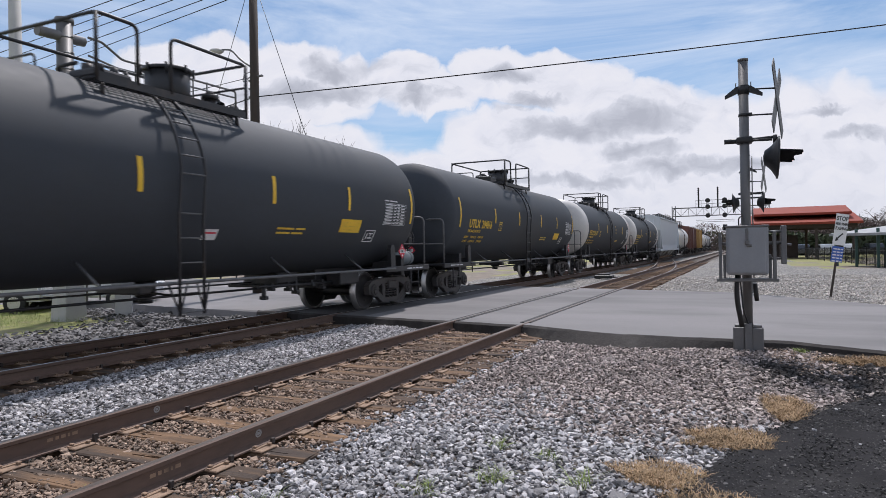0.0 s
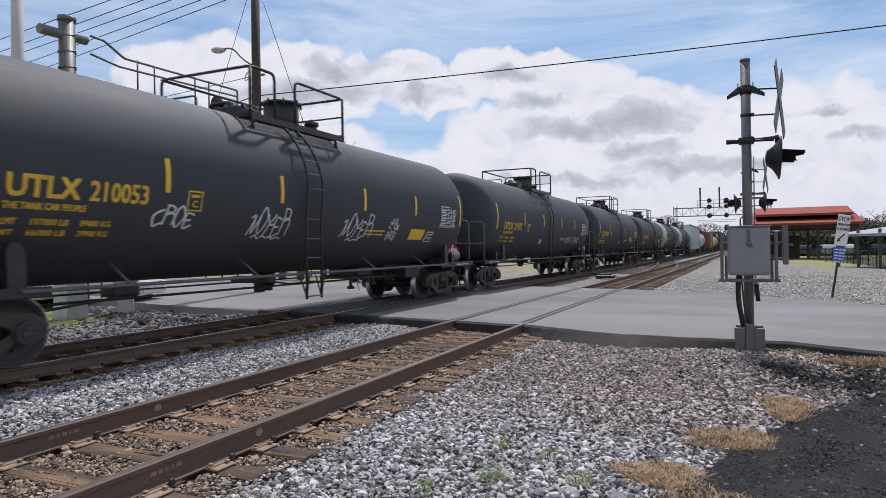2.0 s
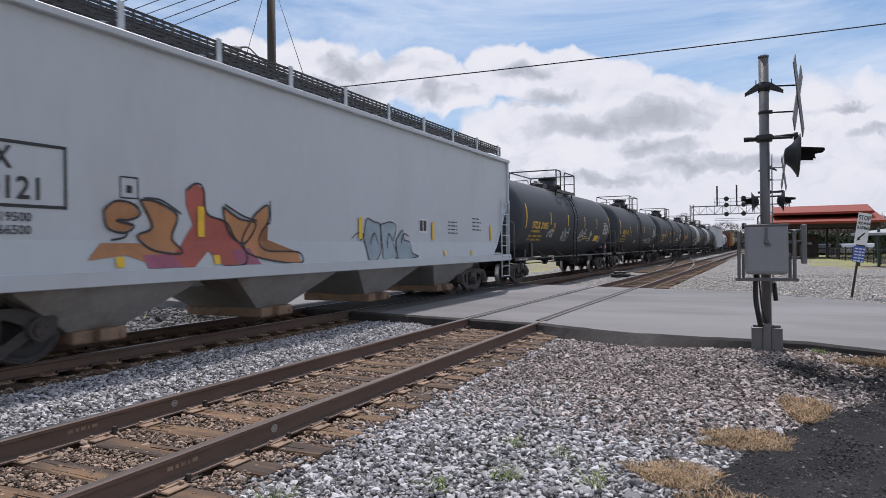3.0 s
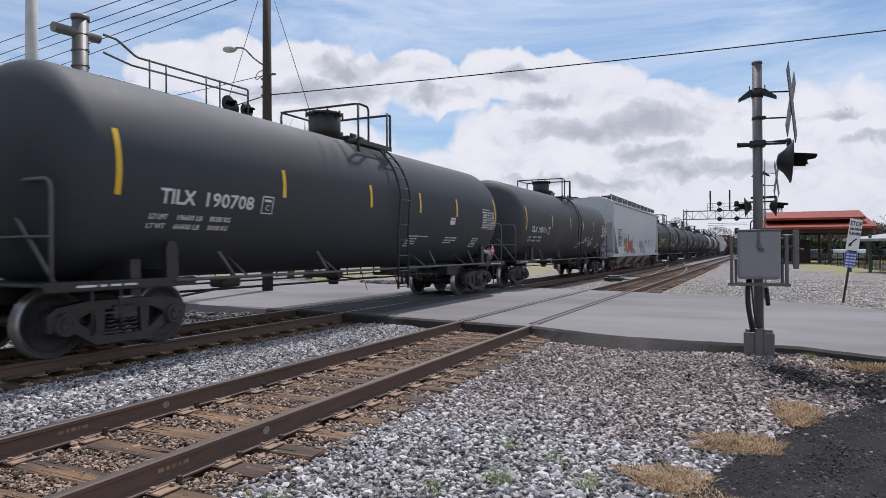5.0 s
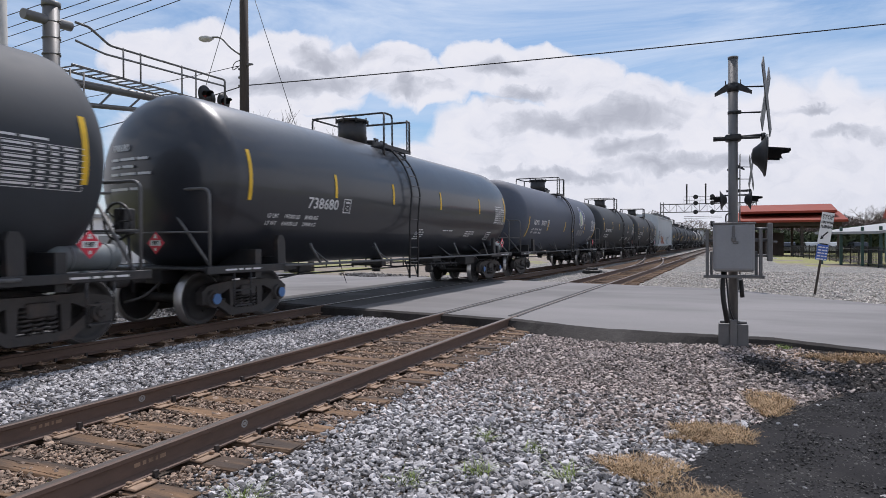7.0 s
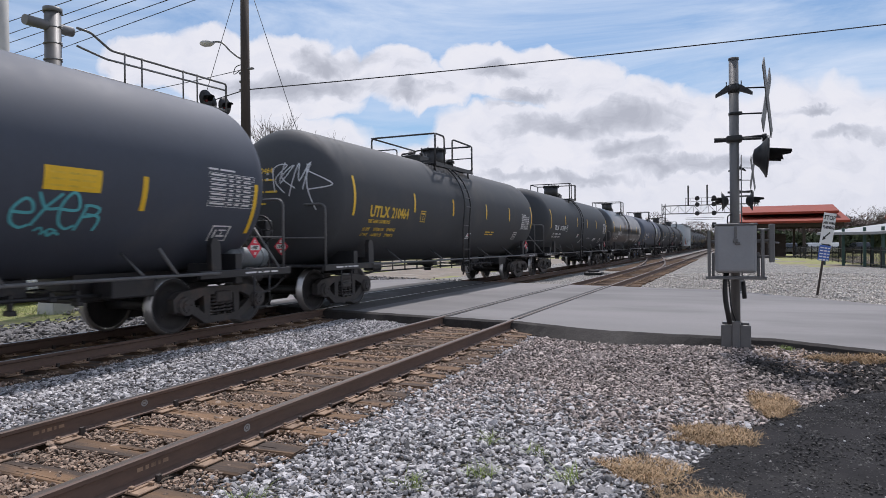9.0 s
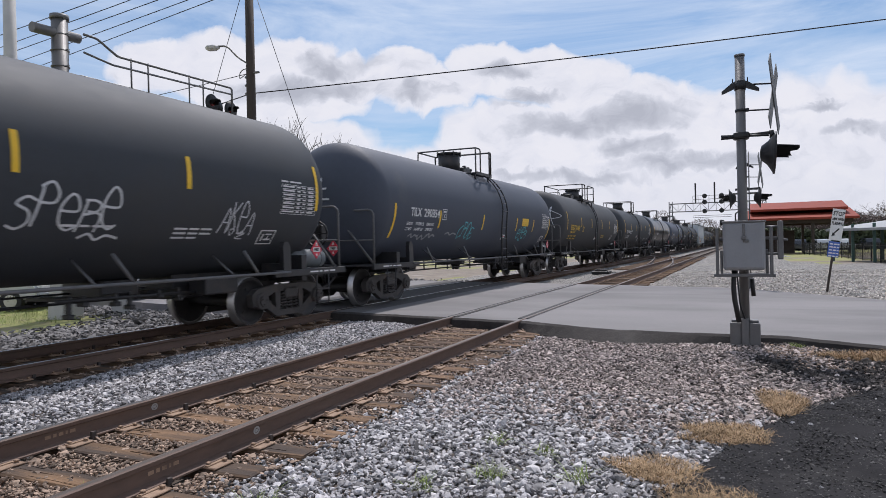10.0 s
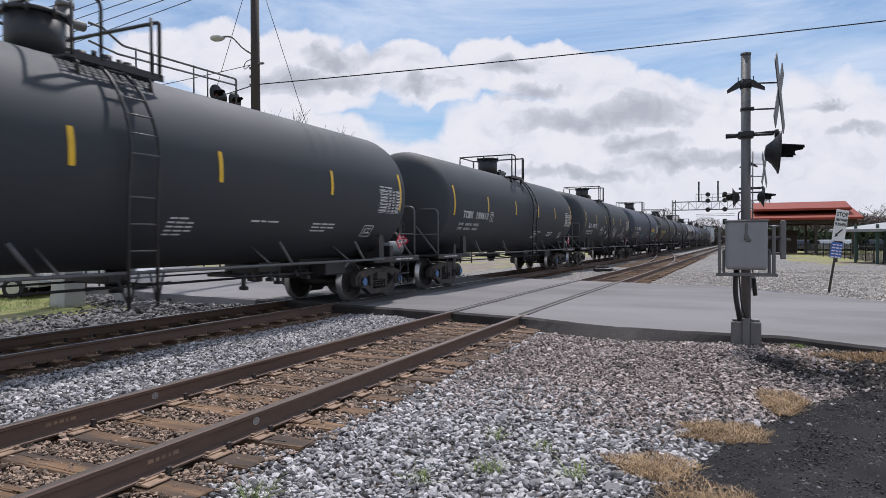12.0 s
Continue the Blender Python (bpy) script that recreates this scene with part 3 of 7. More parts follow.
def rail_mesh(name, line, top=None):
    """Sweeps the rail section along a line of (x, y) points."""
    bm = bmesh.new()
    prof = rail_profile()
    rings = []
    for i, (x, y) in enumerate(line):
        a, b = line[max(i - 1, 0)], line[min(i + 1, len(line) - 1)]
        d = Vector((b[0] - a[0], b[1] - a[1])).normalized()
        rings.append([bm.verts.new((x + d.y * px, y - d.x * px, pz)) for px, pz in prof])
    n = len(prof)
    for r, s in zip(rings, rings[1:]):
        for k in range(n):
            f = bm.faces.new((r[k], r[(k + 1) % n], s[(k + 1) % n], s[k]))
            f.material_index = 1 if k in (7, 8) else 0
    bm.faces.new(rings[0])
    bm.faces.new(rings[-1][::-1])
    bmesh.ops.recalc_face_normals(bm, faces=bm.faces[:])
    return mesh_of(name, bm, [RAILSIDE, top or RAILTOP])


def tie_mesh(seed):
    rnd = random.Random(seed)
    bm = bmesh.new()
    rounded(bm, -1.30, 1.30, -.112, .112, -.36, -.183, .012, 1)
    bmesh.ops.subdivide_edges(bm, edges=[e for e in bm.edges if abs(e.verts[0].co.x - e.verts[1].co.x) > 1], cuts=9)
    for v in bm.verts:
        v.co += Vector((rnd.uniform(-.015, .015) if abs(v.co.x) > 1.2 else 0, rnd.uniform(-.008, .008), rnd.uniform(-.007, .002)))
    # splits along the grain
    for k in range(5):
        x, y, l = rnd.uniform(-1.2, .6), rnd.uniform(-.09, .09), rnd.uniform(.3, .7)
        box(bm, x, x + l, y - .006, y + .006, -.19, -.1815)
    return mesh_of("tie", bm, TIEM)


def plate_mesh():
    bm = bmesh.new()
    rounded(bm, -.19, .19, -.10, .10, -.1845, -.168, .006, 1)
    for x in (-.105, .105):
        box(bm, x - .015, x + .015, -.095, .095, -.172, -.160)
    for x, y in ((-.09, .055), (.09, -.055), (.14, .06), (-.14, -.06)):
        box(bm, x - .012, x + .012, y - .010, y + .010, -.18, -.150)
        rounded(bm, x - .020, x + .016, y - .016, y + .016, -.156, -.144, .004, 1)
    return mesh_of("tie_plate", bm, PLATEM)


def anchor_mesh():
    bm = bmesh.new()
    box(bm, -.10, .10, -.015, .015, -.186, -.166)
    box(bm, -.115, -.085, -.02, .02, -.18, -.12)
    rounded(bm, .078, .105, -.02, .02, -.18, -.135, .004, 1)
    return mesh_of("rail_anchor", bm, SPIKEM)


TIE_ROWS = []


def build_track(x, name, label, ties):
    tr = thing(name, label, "railway track", kind="structure")
    ys = [-30, 0, 3, 5, 7, 9, 11, 13, 15, 17, 19, 22, 26, 32, 40, 60, 90, 130, 200, 300, 480]
    for s in (-1, 1):
        part("rail", rail_mesh("rail", [(x + bend_x(y) + s * RAIL, y) for y in ys], SHINE if x == TRACK_2 or s < 0 else RAILTOP), None, tr, "rust-brown steel rail with a worn bright head")
    if x == TRACK_1:
        for s, y in ((1, 4.27), (-1, 4.59)):
            bm = bmesh.new()
            ring = [(.026 * math.cos(a), .026 * math.sin(a)) for a in [2 * math.pi * k / 14 for k in range(15)]]
            stroke(bm, ring, .013)
            quad(bm, -.014, .014, -.012, .012)
            for v in bm.verts:
                v.co = (x + bend_x(y) + s * RAIL + .0135 + .002 * v.co.z, y + v.co.x * 1.2, -.085 + v.co.y)
            part("paint_mark", bm, GREYROOF, tr, "round white paint mark on the rail web")
            for k in range(5):
                bm = bmesh.new()
                bars(bm, 0, 0, (.05, .03, .04, .02, .05), .028, .02)
                for v in bm.verts:
                    v.co = (x + bend_x(y - 1.1) + s * RAIL + .0135, y - 1.1 + 2.3 * k + v.co.x, -.10 + v.co.y)
                part("rolled_mark", bm, PLATEM, tr)
    # rubber lined flangeways where the road crosses the rails
    for s in (-1, 1):
        for lo, hi in ((-s * .125, -s * .038), (s * .038, s * .085)):
            bm = bmesh.new()
            vs = []
            for k in range(9):
                y = edge_at(NEAR_EDGE, x) + .2 + (edge_at(FAR_EDGE, x) - edge_at(NEAR_EDGE, x) - .5) * k / 8
                a, b = x + bend_x(y) + s * RAIL + min(lo, hi), x + bend_x(y) + s * RAIL + max(lo, hi)
                vs.append([bm.verts.new(p) for p in ((a, y, -.05), (a, y, -.0015), (b, y, -.0015), (b, y, -.05))])
            for p, q in zip(vs, vs[1:]):
                for k in range(4):
                    bm.faces.new((p[k], p[(k + 1) % 4], q[(k + 1) % 4], q[k]))
            bm.faces.new(vs[0])
            bm.faces.new(vs[-1][::-1])
            bmesh.ops.recalc_face_normals(bm, faces=bm.faces[:])
            part("flangeway", bm, RUBBER, tr, "black rubber strip beside the rail")
    rnd = random.Random(name)
    tm = [tie_mesh(10 * len(name) + k) for k in range(6)]
    pm, am = plate_mesh(), anchor_mesh()
    y = ties[0]
    while y < ties[1]:
        near, far = edge_at(NEAR_EDGE, x - 1.2) - .15, edge_at(FAR_EDGE, x + 1.2) + .15
        if not near < y < far:
            t = part("tie", rnd.choice(tm), None, tr, "", pose(x + bend_x(y) + rnd.uniform(-.06, .06), y + rnd.uniform(-.03, .03), rnd.uniform(-.016, .002), 0, 0, rnd.uniform(-1.8, 1.8) + rnd.choice((0, 180))))
            if x == TRACK_1:
                TIE_ROWS.append(t.location.y)
            if y < 14 or x == TRACK_1 and y < 34:
                for s in (-1, 1):
                    part("tie_plate", pm, None, tr, "", pose(x + bend_x(t.location.y) + s * RAIL, t.location.y, 0, 0, 0, 0 if s > 0 else 180))
                    if y < 13 and rnd.random() < .7:
                        part("rail_anchor", am, None, tr, "", pose(x + bend_x(t.location.y) + s * RAIL, t.location.y + .16, 0, 0, 0, 0 if s > 0 else 180))
        y += .515 + rnd.uniform(-.03, .03)
    return tr


def build_turnout():
    """Crossover rails and long ties between the two tracks beyond the road."""
    tr = thing("crossover_track", "rusty crossover rails between the two tracks", "railway track", kind="structure")
    for s in (-1, 1):
        line = []
        for i in range(41):
            t = i / 40
            y = 34 + 62 * t
            e = smooth(0, 1, t)
            line.append((TRACK_1 + (TRACK_2 - TRACK_1) * e + bend_x(y) + s * RAIL, y))
        part("rail", rail_mesh("crossover_rail", line), None, tr, "curved rail of the crossover")
    rnd = random.Random(5)
    bm = bmesh.new()
    rounded(bm, -2.0, 2.0, -.112, .112, -.36, -.186, .012, 1)
    lm = mesh_of("long_tie", bm, TIEM)
    for k in range(60):
        y = 40.2 + k * .53
        part("tie", lm, None, tr, "", pose(TRACK_1 - 2.3 + bend_x(y), y, -.006))
    return tr

# ---------------------------------------------------------------- the train
TANK_R, TANK_Z, TANK_L, TANK_DY = 1.56, 2.53, 7.90, -0.17
TRUCK_Y, WHEEL_R, AXLE = 6.645, 0.457, 0.875
TRAIN_X, SPEED, GAIN = -9.085, 18.52, 0.0259
STORE = {}
MOVERS, ROLLERS = [], []


def stored(key, make, mats):
    if key not in STORE:
        bm = bmesh.new()
        make(bm)
        STORE[key] = mesh_of(key.split("|")[0], bm, mats)
    return STORE[key]


def wrapped(bm, lift=0.008):
    """Lays flat (u, v, w) artwork on the near flank of a tank: u along it, v round it."""
    for vert in bm.verts:
        u, v, w = vert.co
        r = TANK_R + lift + w
        vert.co = (r * math.cos(v / TANK_R), u, TANK_Z + r * math.sin(v / TANK_R))
    return bm


def on_side(bm, x, lift=0.006):
    for vert in bm.verts:
        u, v, w = vert.co
        vert.co = (x + lift + w, u, v)
    return bm


def on_end(bm, y, lift=0.03):
    """Lays artwork on the rear head of a tank, facing backwards."""
    for vert in bm.verts:
        u, v, w = vert.co
        rr = math.hypot(u, v - TANK_Z) / TANK_R
        vert.co = (u, y + 0.72 * (1 - math.sqrt(max(0.0, 1 - rr * rr))) - lift - w, v)
    return bm


def make_shell(bm):
    prof = []
    k = 10
    for i in range(k):
        a = math.pi / 2 * (1 - i / k)
        prof.append((-TANK_L + 0.72 * (1 - math.sin(a)) if i else -TANK_L, max(0.02, TANK_R * math.cos(a))))
    prof.append((-TANK_L + 0.72, TANK_R))
    for k2 in range(1, 12):
        prof.append((-TANK_L + 0.72 + (2 * TANK_L - 1.44) * k2 / 12, TANK_R))
    half = [(-y, r) for y, r in prof[:k + 1]][::-1]
    lathe(bm, prof + half, "Y", 72)
    for v in bm.verts:
        v.co.z += TANK_Z
        v.co.y += TANK_DY


def make_white_end(bm, s=1):
    if bm:
        rings = []
        for y in (6.5, 7.0, 7.18):
            rings.append([bm.verts.new(((TANK_R + .012) * math.cos(t), s * y, TANK_Z + (TANK_R + .012) * math.sin(t))) for t in [2 * math.pi * i / 48 for i in range(48)]])
        for i in range(1, 10):
            a = math.pi / 2 * i / 9
            rr = (TANK_R + .012) * math.cos(a)
            rings.append([bm.verts.new((max(rr, .02) * math.cos(t), s * (7.18 + .735 * math.sin(a)), TANK_Z + max(rr, .02) * math.sin(t))) for t in [2 * math.pi * i / 48 for i in range(48)]])
        for p, q in zip(rings, rings[1:]):
            for i in range(48):
                bm.faces.new((p[i], p[(i + 1) % 48], q[(i + 1) % 48], q[i])).smooth = True
    bmesh.ops.recalc_face_normals(bm, faces=bm.faces[:])
    for v in bm.verts:
        v.co.y += TANK_DY


def make_sideframe(bm):
    """Cast side frame with its two windows, spring seat and journal ends."""
    prism(bm, [(-1.10, .36), (-1.12, .58), (-.98, .68), (-.55, .74), (.55, .74), (.98, .68), (1.12, .58), (1.10, .36), (.72, .38), (.68, .52), (.46, .61), (-.46, .61), (-.68, .52), (-.72, .38)], -.07, .07)
    prism(bm, [(-.86, .40), (-.42, .13), (.42, .13), (.86, .40), (.70, .47), (.36, .25), (-.36, .25), (-.70, .47)], -.062, .062)
    for s in (-1, 1):
        prism(bm, [(s * .30, .22), (s * .42, .22), (s * .44, .64), (s * .28, .64)], -.055, .055)
        rod(bm, (-.1, s * AXLE, WHEEL_R), (.13, s * AXLE, WHEEL_R), .155, 18)
        rod(bm, (.13, s * AXLE, WHEEL_R), (.155, s * AXLE, WHEEL_R), .105, 14)
        for k in range(3):
            t = 2 * math.pi * k / 3 + .4
            rod(bm, (.155, s * AXLE + .06 * math.cos(t), WHEEL_R + .06 * math.sin(t)), (.172, s * AXLE + .06 * math.cos(t), WHEEL_R + .06 * math.sin(t)), .018, 6)


def make_spring(bm):
    if bm:
        pts = [(.075 * math.cos(a), .075 * math.sin(a), .26 + .30 * a / (2 * math.pi * 5)) for a in [i * 2 * math.pi / 8 for i in range(41)]]
        tube(bm, pts, .021, 5)


def make_bolster(bm):
    rounded(bm, -1.12, 1.12, -.20, .20, .46, .66, .03)
    rounded(bm, -.45, .45, -.32, .32, .62, .80, .03)
    for s in (-1, 1):
        box(bm, -.95, .95, s * .42 - .06, s * .42 + .06, .30, .42)
        for x in (-.75, .75):
            rounded(bm, x - .05, x + .05, s * .42 - .04, s * .42 + .05, .34, .62, .02, 1)


def make_wheelset(bm):
    for s in (-1, 1):
        k = bmesh.new()
        prof = [(.66, .13), (.67, .30), (.70, .36), (.672, .42), (.672, .483), (.700, .483), (.712, .46), (.81, WHEEL_R), (.812, .444), (.815, .40), (.79, .37), (.76, .33), (.77, .16), (.80, .14), (.80, .10)]
        lathe(k, [(s * a, r) for a, r in prof], "X", 40, [0, 0, 0, 1, 1, 1, 1, 1, 0, 0, 0, 0, 0, 0])
        me = bpy.data.meshes.new("tmp")
        k.to_mesh(me)
        k.free()
        bm.from_mesh(me)
        bpy.data.meshes.remove(me)
    rod(bm, (-1.0, 0, 0), (1.0, 0, 0), .085, 14)
    # plate marks that make the turning visible
    for s in (-1, 1):
        for a in (0.3, 2.5, 4.4):
            rod(bm, (s * .765, .24 * math.cos(a), .24 * math.sin(a)), (s * .785, .24 * math.cos(a), .24 * math.sin(a)), .03, 8)


def add_truck(car, y, cap=None, roll=True):
    bol = part("truck", stored("truck_bolster", make_bolster, TRUCKM), None, car, "grimy cast steel wheel truck", pose(0, y, 0))
    for x, ry in ((1.0, 0), (-1.0, 180)):
        part("side_frame", stored("side_frame", make_sideframe, TRUCKM), None, bol, "", pose(x, 0, 0, 0, 0, ry))
        for k in (-.17, 0, .17):
            part("spring", stored("spring", make_spring, TRUCKM), None, bol, "", pose(x, k, 0))
    for s in (-1, 1):
        w = part("wheelset", stored("wheelset", make_wheelset, [WHEELM, RIM, RIM]), None, bol, "steel wheels with polished treads", pose(0, s * AXLE, WHEEL_R))
        if roll:
            ROLLERS.append((w, s * AXLE))
        if cap:
            def disc(bm):
                rod(bm, (0, 0, 0), (.012, 0, 0), .095, 16)
            part("bearing_cap", stored("bearing_cap", disc, BLUECAP), None, bol, "blue bearing end cap", pose(1.174, s * AXLE, WHEEL_R))


def make_coupler(bm):
    rounded(bm, -.09, .09, 0, .55, .74, .92, .03)
    rounded(bm, -.19, .16, .42, .66, .69, .97, .06)
    rod(bm, (.12, .50, .66), (.12, .50, 1.0), .05, 8)
    tube(bm, bend([(-.3, -.1, .74), (-.3, .25, .52), (-.2, .55, .45)], .2), .025)
    tube(bm, bend([(.2, .1, .9), (.6, .25, 1.0), (1.2, .25, .95)], .1), .014, 5)


def make_sill(bm):
    """Stub sill at one end of a tank car."""
    rounded(bm, -.36, .36, 5.6, 7.95, .72, 1.02, .02)


def make_deck(bm):
    rounded(bm, -1.40, 1.40, 6.35, 8.02, .962, 1.01, .015)
    for y in (7.0, 7.5):
        box(bm, -1.4, 1.4, y - .02, y + .02, .9, .966)


def make_edge_sill(bm):
    rounded(bm, 1.40, 1.48, 5.7, 8.05, .90, 1.03, .012)


def make_bolster_web(bm):
    box(bm, .55, 1.38, 6.62, 6.78, .80, 1.3)


def make_saddle(bm):
    for s in (1,):
        prism(bm, [(5.98, .98), (6.20, .98), (6.18, 1.46), (6.12, 1.56), (6.00, 1.56), (5.96, 1.46)], s * 1.40 - .05, s * 1.40 + .05)
        box(bm, min(s * .9, s * 1.4), max(s * .9, s * 1.4), 6.0, 6.2, .98, 1.15)


def make_end_rail(bm):
    tube(bm, bend([(-1.40, 7.92, .98), (-1.40, 7.92, 2.32), (1.40, 7.92, 2.32), (1.40, 7.92, .98)], .16, 5), .026, 8)
    tube(bm, [(-1.40, 7.92, 1.6), (1.40, 7.92, 1.6)], .02)


def make_end_brace(bm):
    tube(bm, [(1.35, 7.85, 1.02), (.55, 7.9, 2.0)], .028)


def make_other_brace(bm):
    tube(bm, [(-1.35, 7.85, 1.02), (-.55, 7.9, 2.0)], .028)


def make_steps(bm):
    for x in (1.46,):
        for y in (7.0, 7.42):
            tube(bm, [(x, y, .95), (x, y, .32)], .018)
        for z in (.34, .6):
            box(bm, x - .03, x + .03, 7.0, 7.42, z - .012, z + .012)


def make_side_pipe(bm):
    for s in (-1, 1):
        tube(bm, [(s * 1.50, -6.1, .985), (s * 1.50, 6.1, .985)], .026, 8)
        for y in (-4.6, -2.0, 2.0, 4.6):
            tube(bm, [(s * 1.5, y, .985), (s * 1.02, y, 1.33)], .018)


def make_lean_brace(bm):
    tube(bm, [(1.50, .30, .985), (1.44, 0, 1.40)], .028)


def make_ladder(bm):
    for y in (-.24, .24):
        pts = [(TANK_R + .05, y, .5), (TANK_R + .06, y, 1.9)]
        for i in range(9):
            a = radians(5 + 50 * i / 8)
            pts.append(((TANK_R + .13) * math.cos(a), y * (1 - .25 * i / 8), TANK_Z + (TANK_R + .13) * math.sin(a)))
        tube(bm, pts, .026, 6)
        tube(bm, [(TANK_R + .05, y, .52), (TANK_R - .1, y + (.30 if y < 0 else -.0) - .0, .98)], .016, 5)
    for y in (-.40, .40):
        tube(bm, [(TANK_R + .05, y * .62, .56), (TANK_R + .0, y, .97)], .018, 5)


def make_rung(bm):
    tube(bm, [(0, -.235, 0), (0, .235, 0)], .014)


def rung_places():
    places = [(TANK_R + .055, z, 1.0) for z in (.55, .92, 1.29, 1.66, 2.03)]
    for i in range(6):
        a = radians(3 + 9.5 * i)
        places.append(((TANK_R + .13) * math.cos(a), TANK_Z + (TANK_R + .13) * math.sin(a), 1 - .2 * i / 5))
    return places


def make_platform(bm):
    """Open grating on the near side of the manway, in strips with a kerb."""
    for i in range(9):
        x = .60 + .06 * i
        box(bm, x - .010, x + .010, -1.5, 1.5, 3.90, 3.935)
    for j in range(25):
        y = -1.5 + .125 * j
        box(bm, .58, 1.1, y - .009, y + .009, 3.893, 3.912)
    box(bm, 1.085, 1.115, -1.52, 1.52, 3.84, 3.96)
    for y in (-1.35, 0, 1.35):
        rod(bm, (1.0, y, 3.9), (1.03, y, 3.68), .03, 6)
    for y in (-1.5, 1.5):
        box(bm, .0, 1.1, y - .02, y + .02, 3.94, 4.0)


def make_guard_rail(bm):
    h = 4.80
    tube(bm, bend([(1.1, -.82, 3.92), (1.1, -.82, h), (1.1, -1.5, h), (-1.1, -1.5, h), (-1.1, -1.5, 3.92)], .13, 4), .028, 7)
    tube(bm, bend([(1.1, -.2, 3.92), (1.1, -.2, h), (1.1, 1.5, h), (-1.1, 1.5, h), (-1.1, 1.5, 3.92)], .13, 4), .028, 7)
    tube(bm, [(1.1, -1.5, 3.84), (1.1, -1.5, h)], .030, 7)
    tube(bm, [(1.1, 1.5, 3.84), (1.1, 1.5, h)], .030, 7)
    tube(bm, [(-1.1, -1.5, h), (-1.1, 1.5, h)], .028, 7)
    tube(bm, bend([(-1.1, -1.5, 4.4), (-.2, -1.5, 4.4), (-.2, -1.5, 4.1)], .1), .02)
    tube(bm, [(-1.1, 1.5, 4.4), (1.1, 1.5, 4.4)], .02)


def make_short_platform(bm):
    for i in range(8):
        x = .66 + .06 * i
        box(bm, x - .010, x + .010, -.74, .74, 3.90, 3.935)
    for j in range(13):
        y = -.74 + .123 * j
        box(bm, .64, 1.1, y - .009, y + .009, 3.893, 3.912)
    box(bm, 1.085, 1.115, -.76, .76, 3.86, 3.96)
    for y in (-.6, .6):
        rod(bm, (1.0, y, 3.9), (1.03, y, 3.68), .03, 6)


def make_short_guard_rail(bm):
    h = 4.76
    tube(bm, bend([(1.1, -.30, 3.92), (1.1, -.30, h), (1.1, -.74, h), (-1.1, -.74, h), (-1.1, -.74, 3.92)], .12, 4), .026, 7)
    tube(bm, bend([(1.1, .70, 3.92), (1.1, .70, h), (-1.1, .70, h), (-1.1, .70, 3.92)], .04, 2), .03, 7)
    tube(bm, [(1.1, -.74, 3.9), (1.1, -.74, h - .02)], .026, 7)
    tube(bm, [(1.1, .55, 3.92), (1.1, .55, h + .02)], .024, 7)
    tube(bm, [(-1.1, -.74, 4.4), (-1.1, .70, 4.4)], .022, 7)
    tube(bm, [(-1.1, -.74, h), (-1.1, .70, h)], .026, 7)


def make_manway(bm):
    rod(bm, (0, .05, 4.0), (0, .05, 4.62), .38, 28)
    rod(bm, (0, .05, 4.62), (0, .05, 4.68), .41, 28)
    for i in range(8):
        t = 2 * math.pi * i / 8
        rod(bm, (.43 * math.cos(t), .05 + .43 * math.sin(t), 4.56), (.43 * math.cos(t), .05 + .43 * math.sin(t), 4.71), .025, 6)


def make_valves(bm):
    rounded(bm, -.32, .30, -.35, .35, 4.0, 4.30, .05)
    rod(bm, (-.1, -.15, 4.25), (-.1, -.15, 4.42), .09, 12)
    rod(bm, (.12, .15, 4.25), (.12, .15, 4.40), .07, 12)
    for x, y in ((.28, -.2), (-.26, .2), (.2, .3)):
        rod(bm, (x, y, 4.25), (x, y, 4.36), .04, 8)
    tube(bm, bend([(-.25, -.4, 4.1), (-.25, -.55, 4.3), (.2, -.55, 4.3)], .1), .03)


def make_vent(bm):
    rod(bm, (0, 0, 4.0), (0, 0, 4.30), .12, 14)
    rod(bm, (0, 0, 4.28), (0, 0, 4.36), .16, 14)
    rod(bm, (0, 0, 4.36), (0, 0, 4.42), .07, 10)


def make_outlet(bm):
    rod(bm, (0, 0, 1.0), (0, 0, .72), .17, 16)
    rod(bm, (0, 0, .72), (0, 0, .60), .12, 12)
    rounded(bm, -.5, .5, -.55, -.30, .78, .92, .03)
    tube(bm, bend([(.0, -.1, .8), (.7, -.1, .75), (1.3, -.1, .8)], .1), .02)


def make_rigging(bm):
    rounded(bm, -.2, .15, -3.8, -3.3, .72, .92, .05)
    tube(bm, [(.1, -5.6, .7), (.1, 5.6, .68)], .024)
    tube(bm, [(-.25, -5.6, .8), (-.25, 5.6, .8)], .018)
    tube(bm, [(.45, -5.4, .62), (.45, -4.0, .75)], .02)
    # levers, hangers and the deep draft sill at the leading half
    rounded(bm, -.45, .45, 2.9, 3.6, .72, 1.0, .04)
    rounded(bm, -.40, .40, 4.3, 5.8, .60, 1.05, .03)
    rounded(bm, .55, .95, 4.5, 5.3, .66, .95, .03)
    tube(bm, [(.7, 2.0, .76), (.7, 4.6, .72)], .03)
    for y, z in ((2.2, .50), (2.42, .66), (2.95, .62), (3.2, .55), (3.75, .68), (4.15, .60)):
        rounded(bm, .64, .72, y - .03, y + .03, z, .82, .012, 1)
        rounded(bm, .60, .76, y - .05, y + .05, z, z + .07, .012, 1)
        rounded(bm, -.2, .66, y - .03, y + .03, .74, .80, .01, 1)


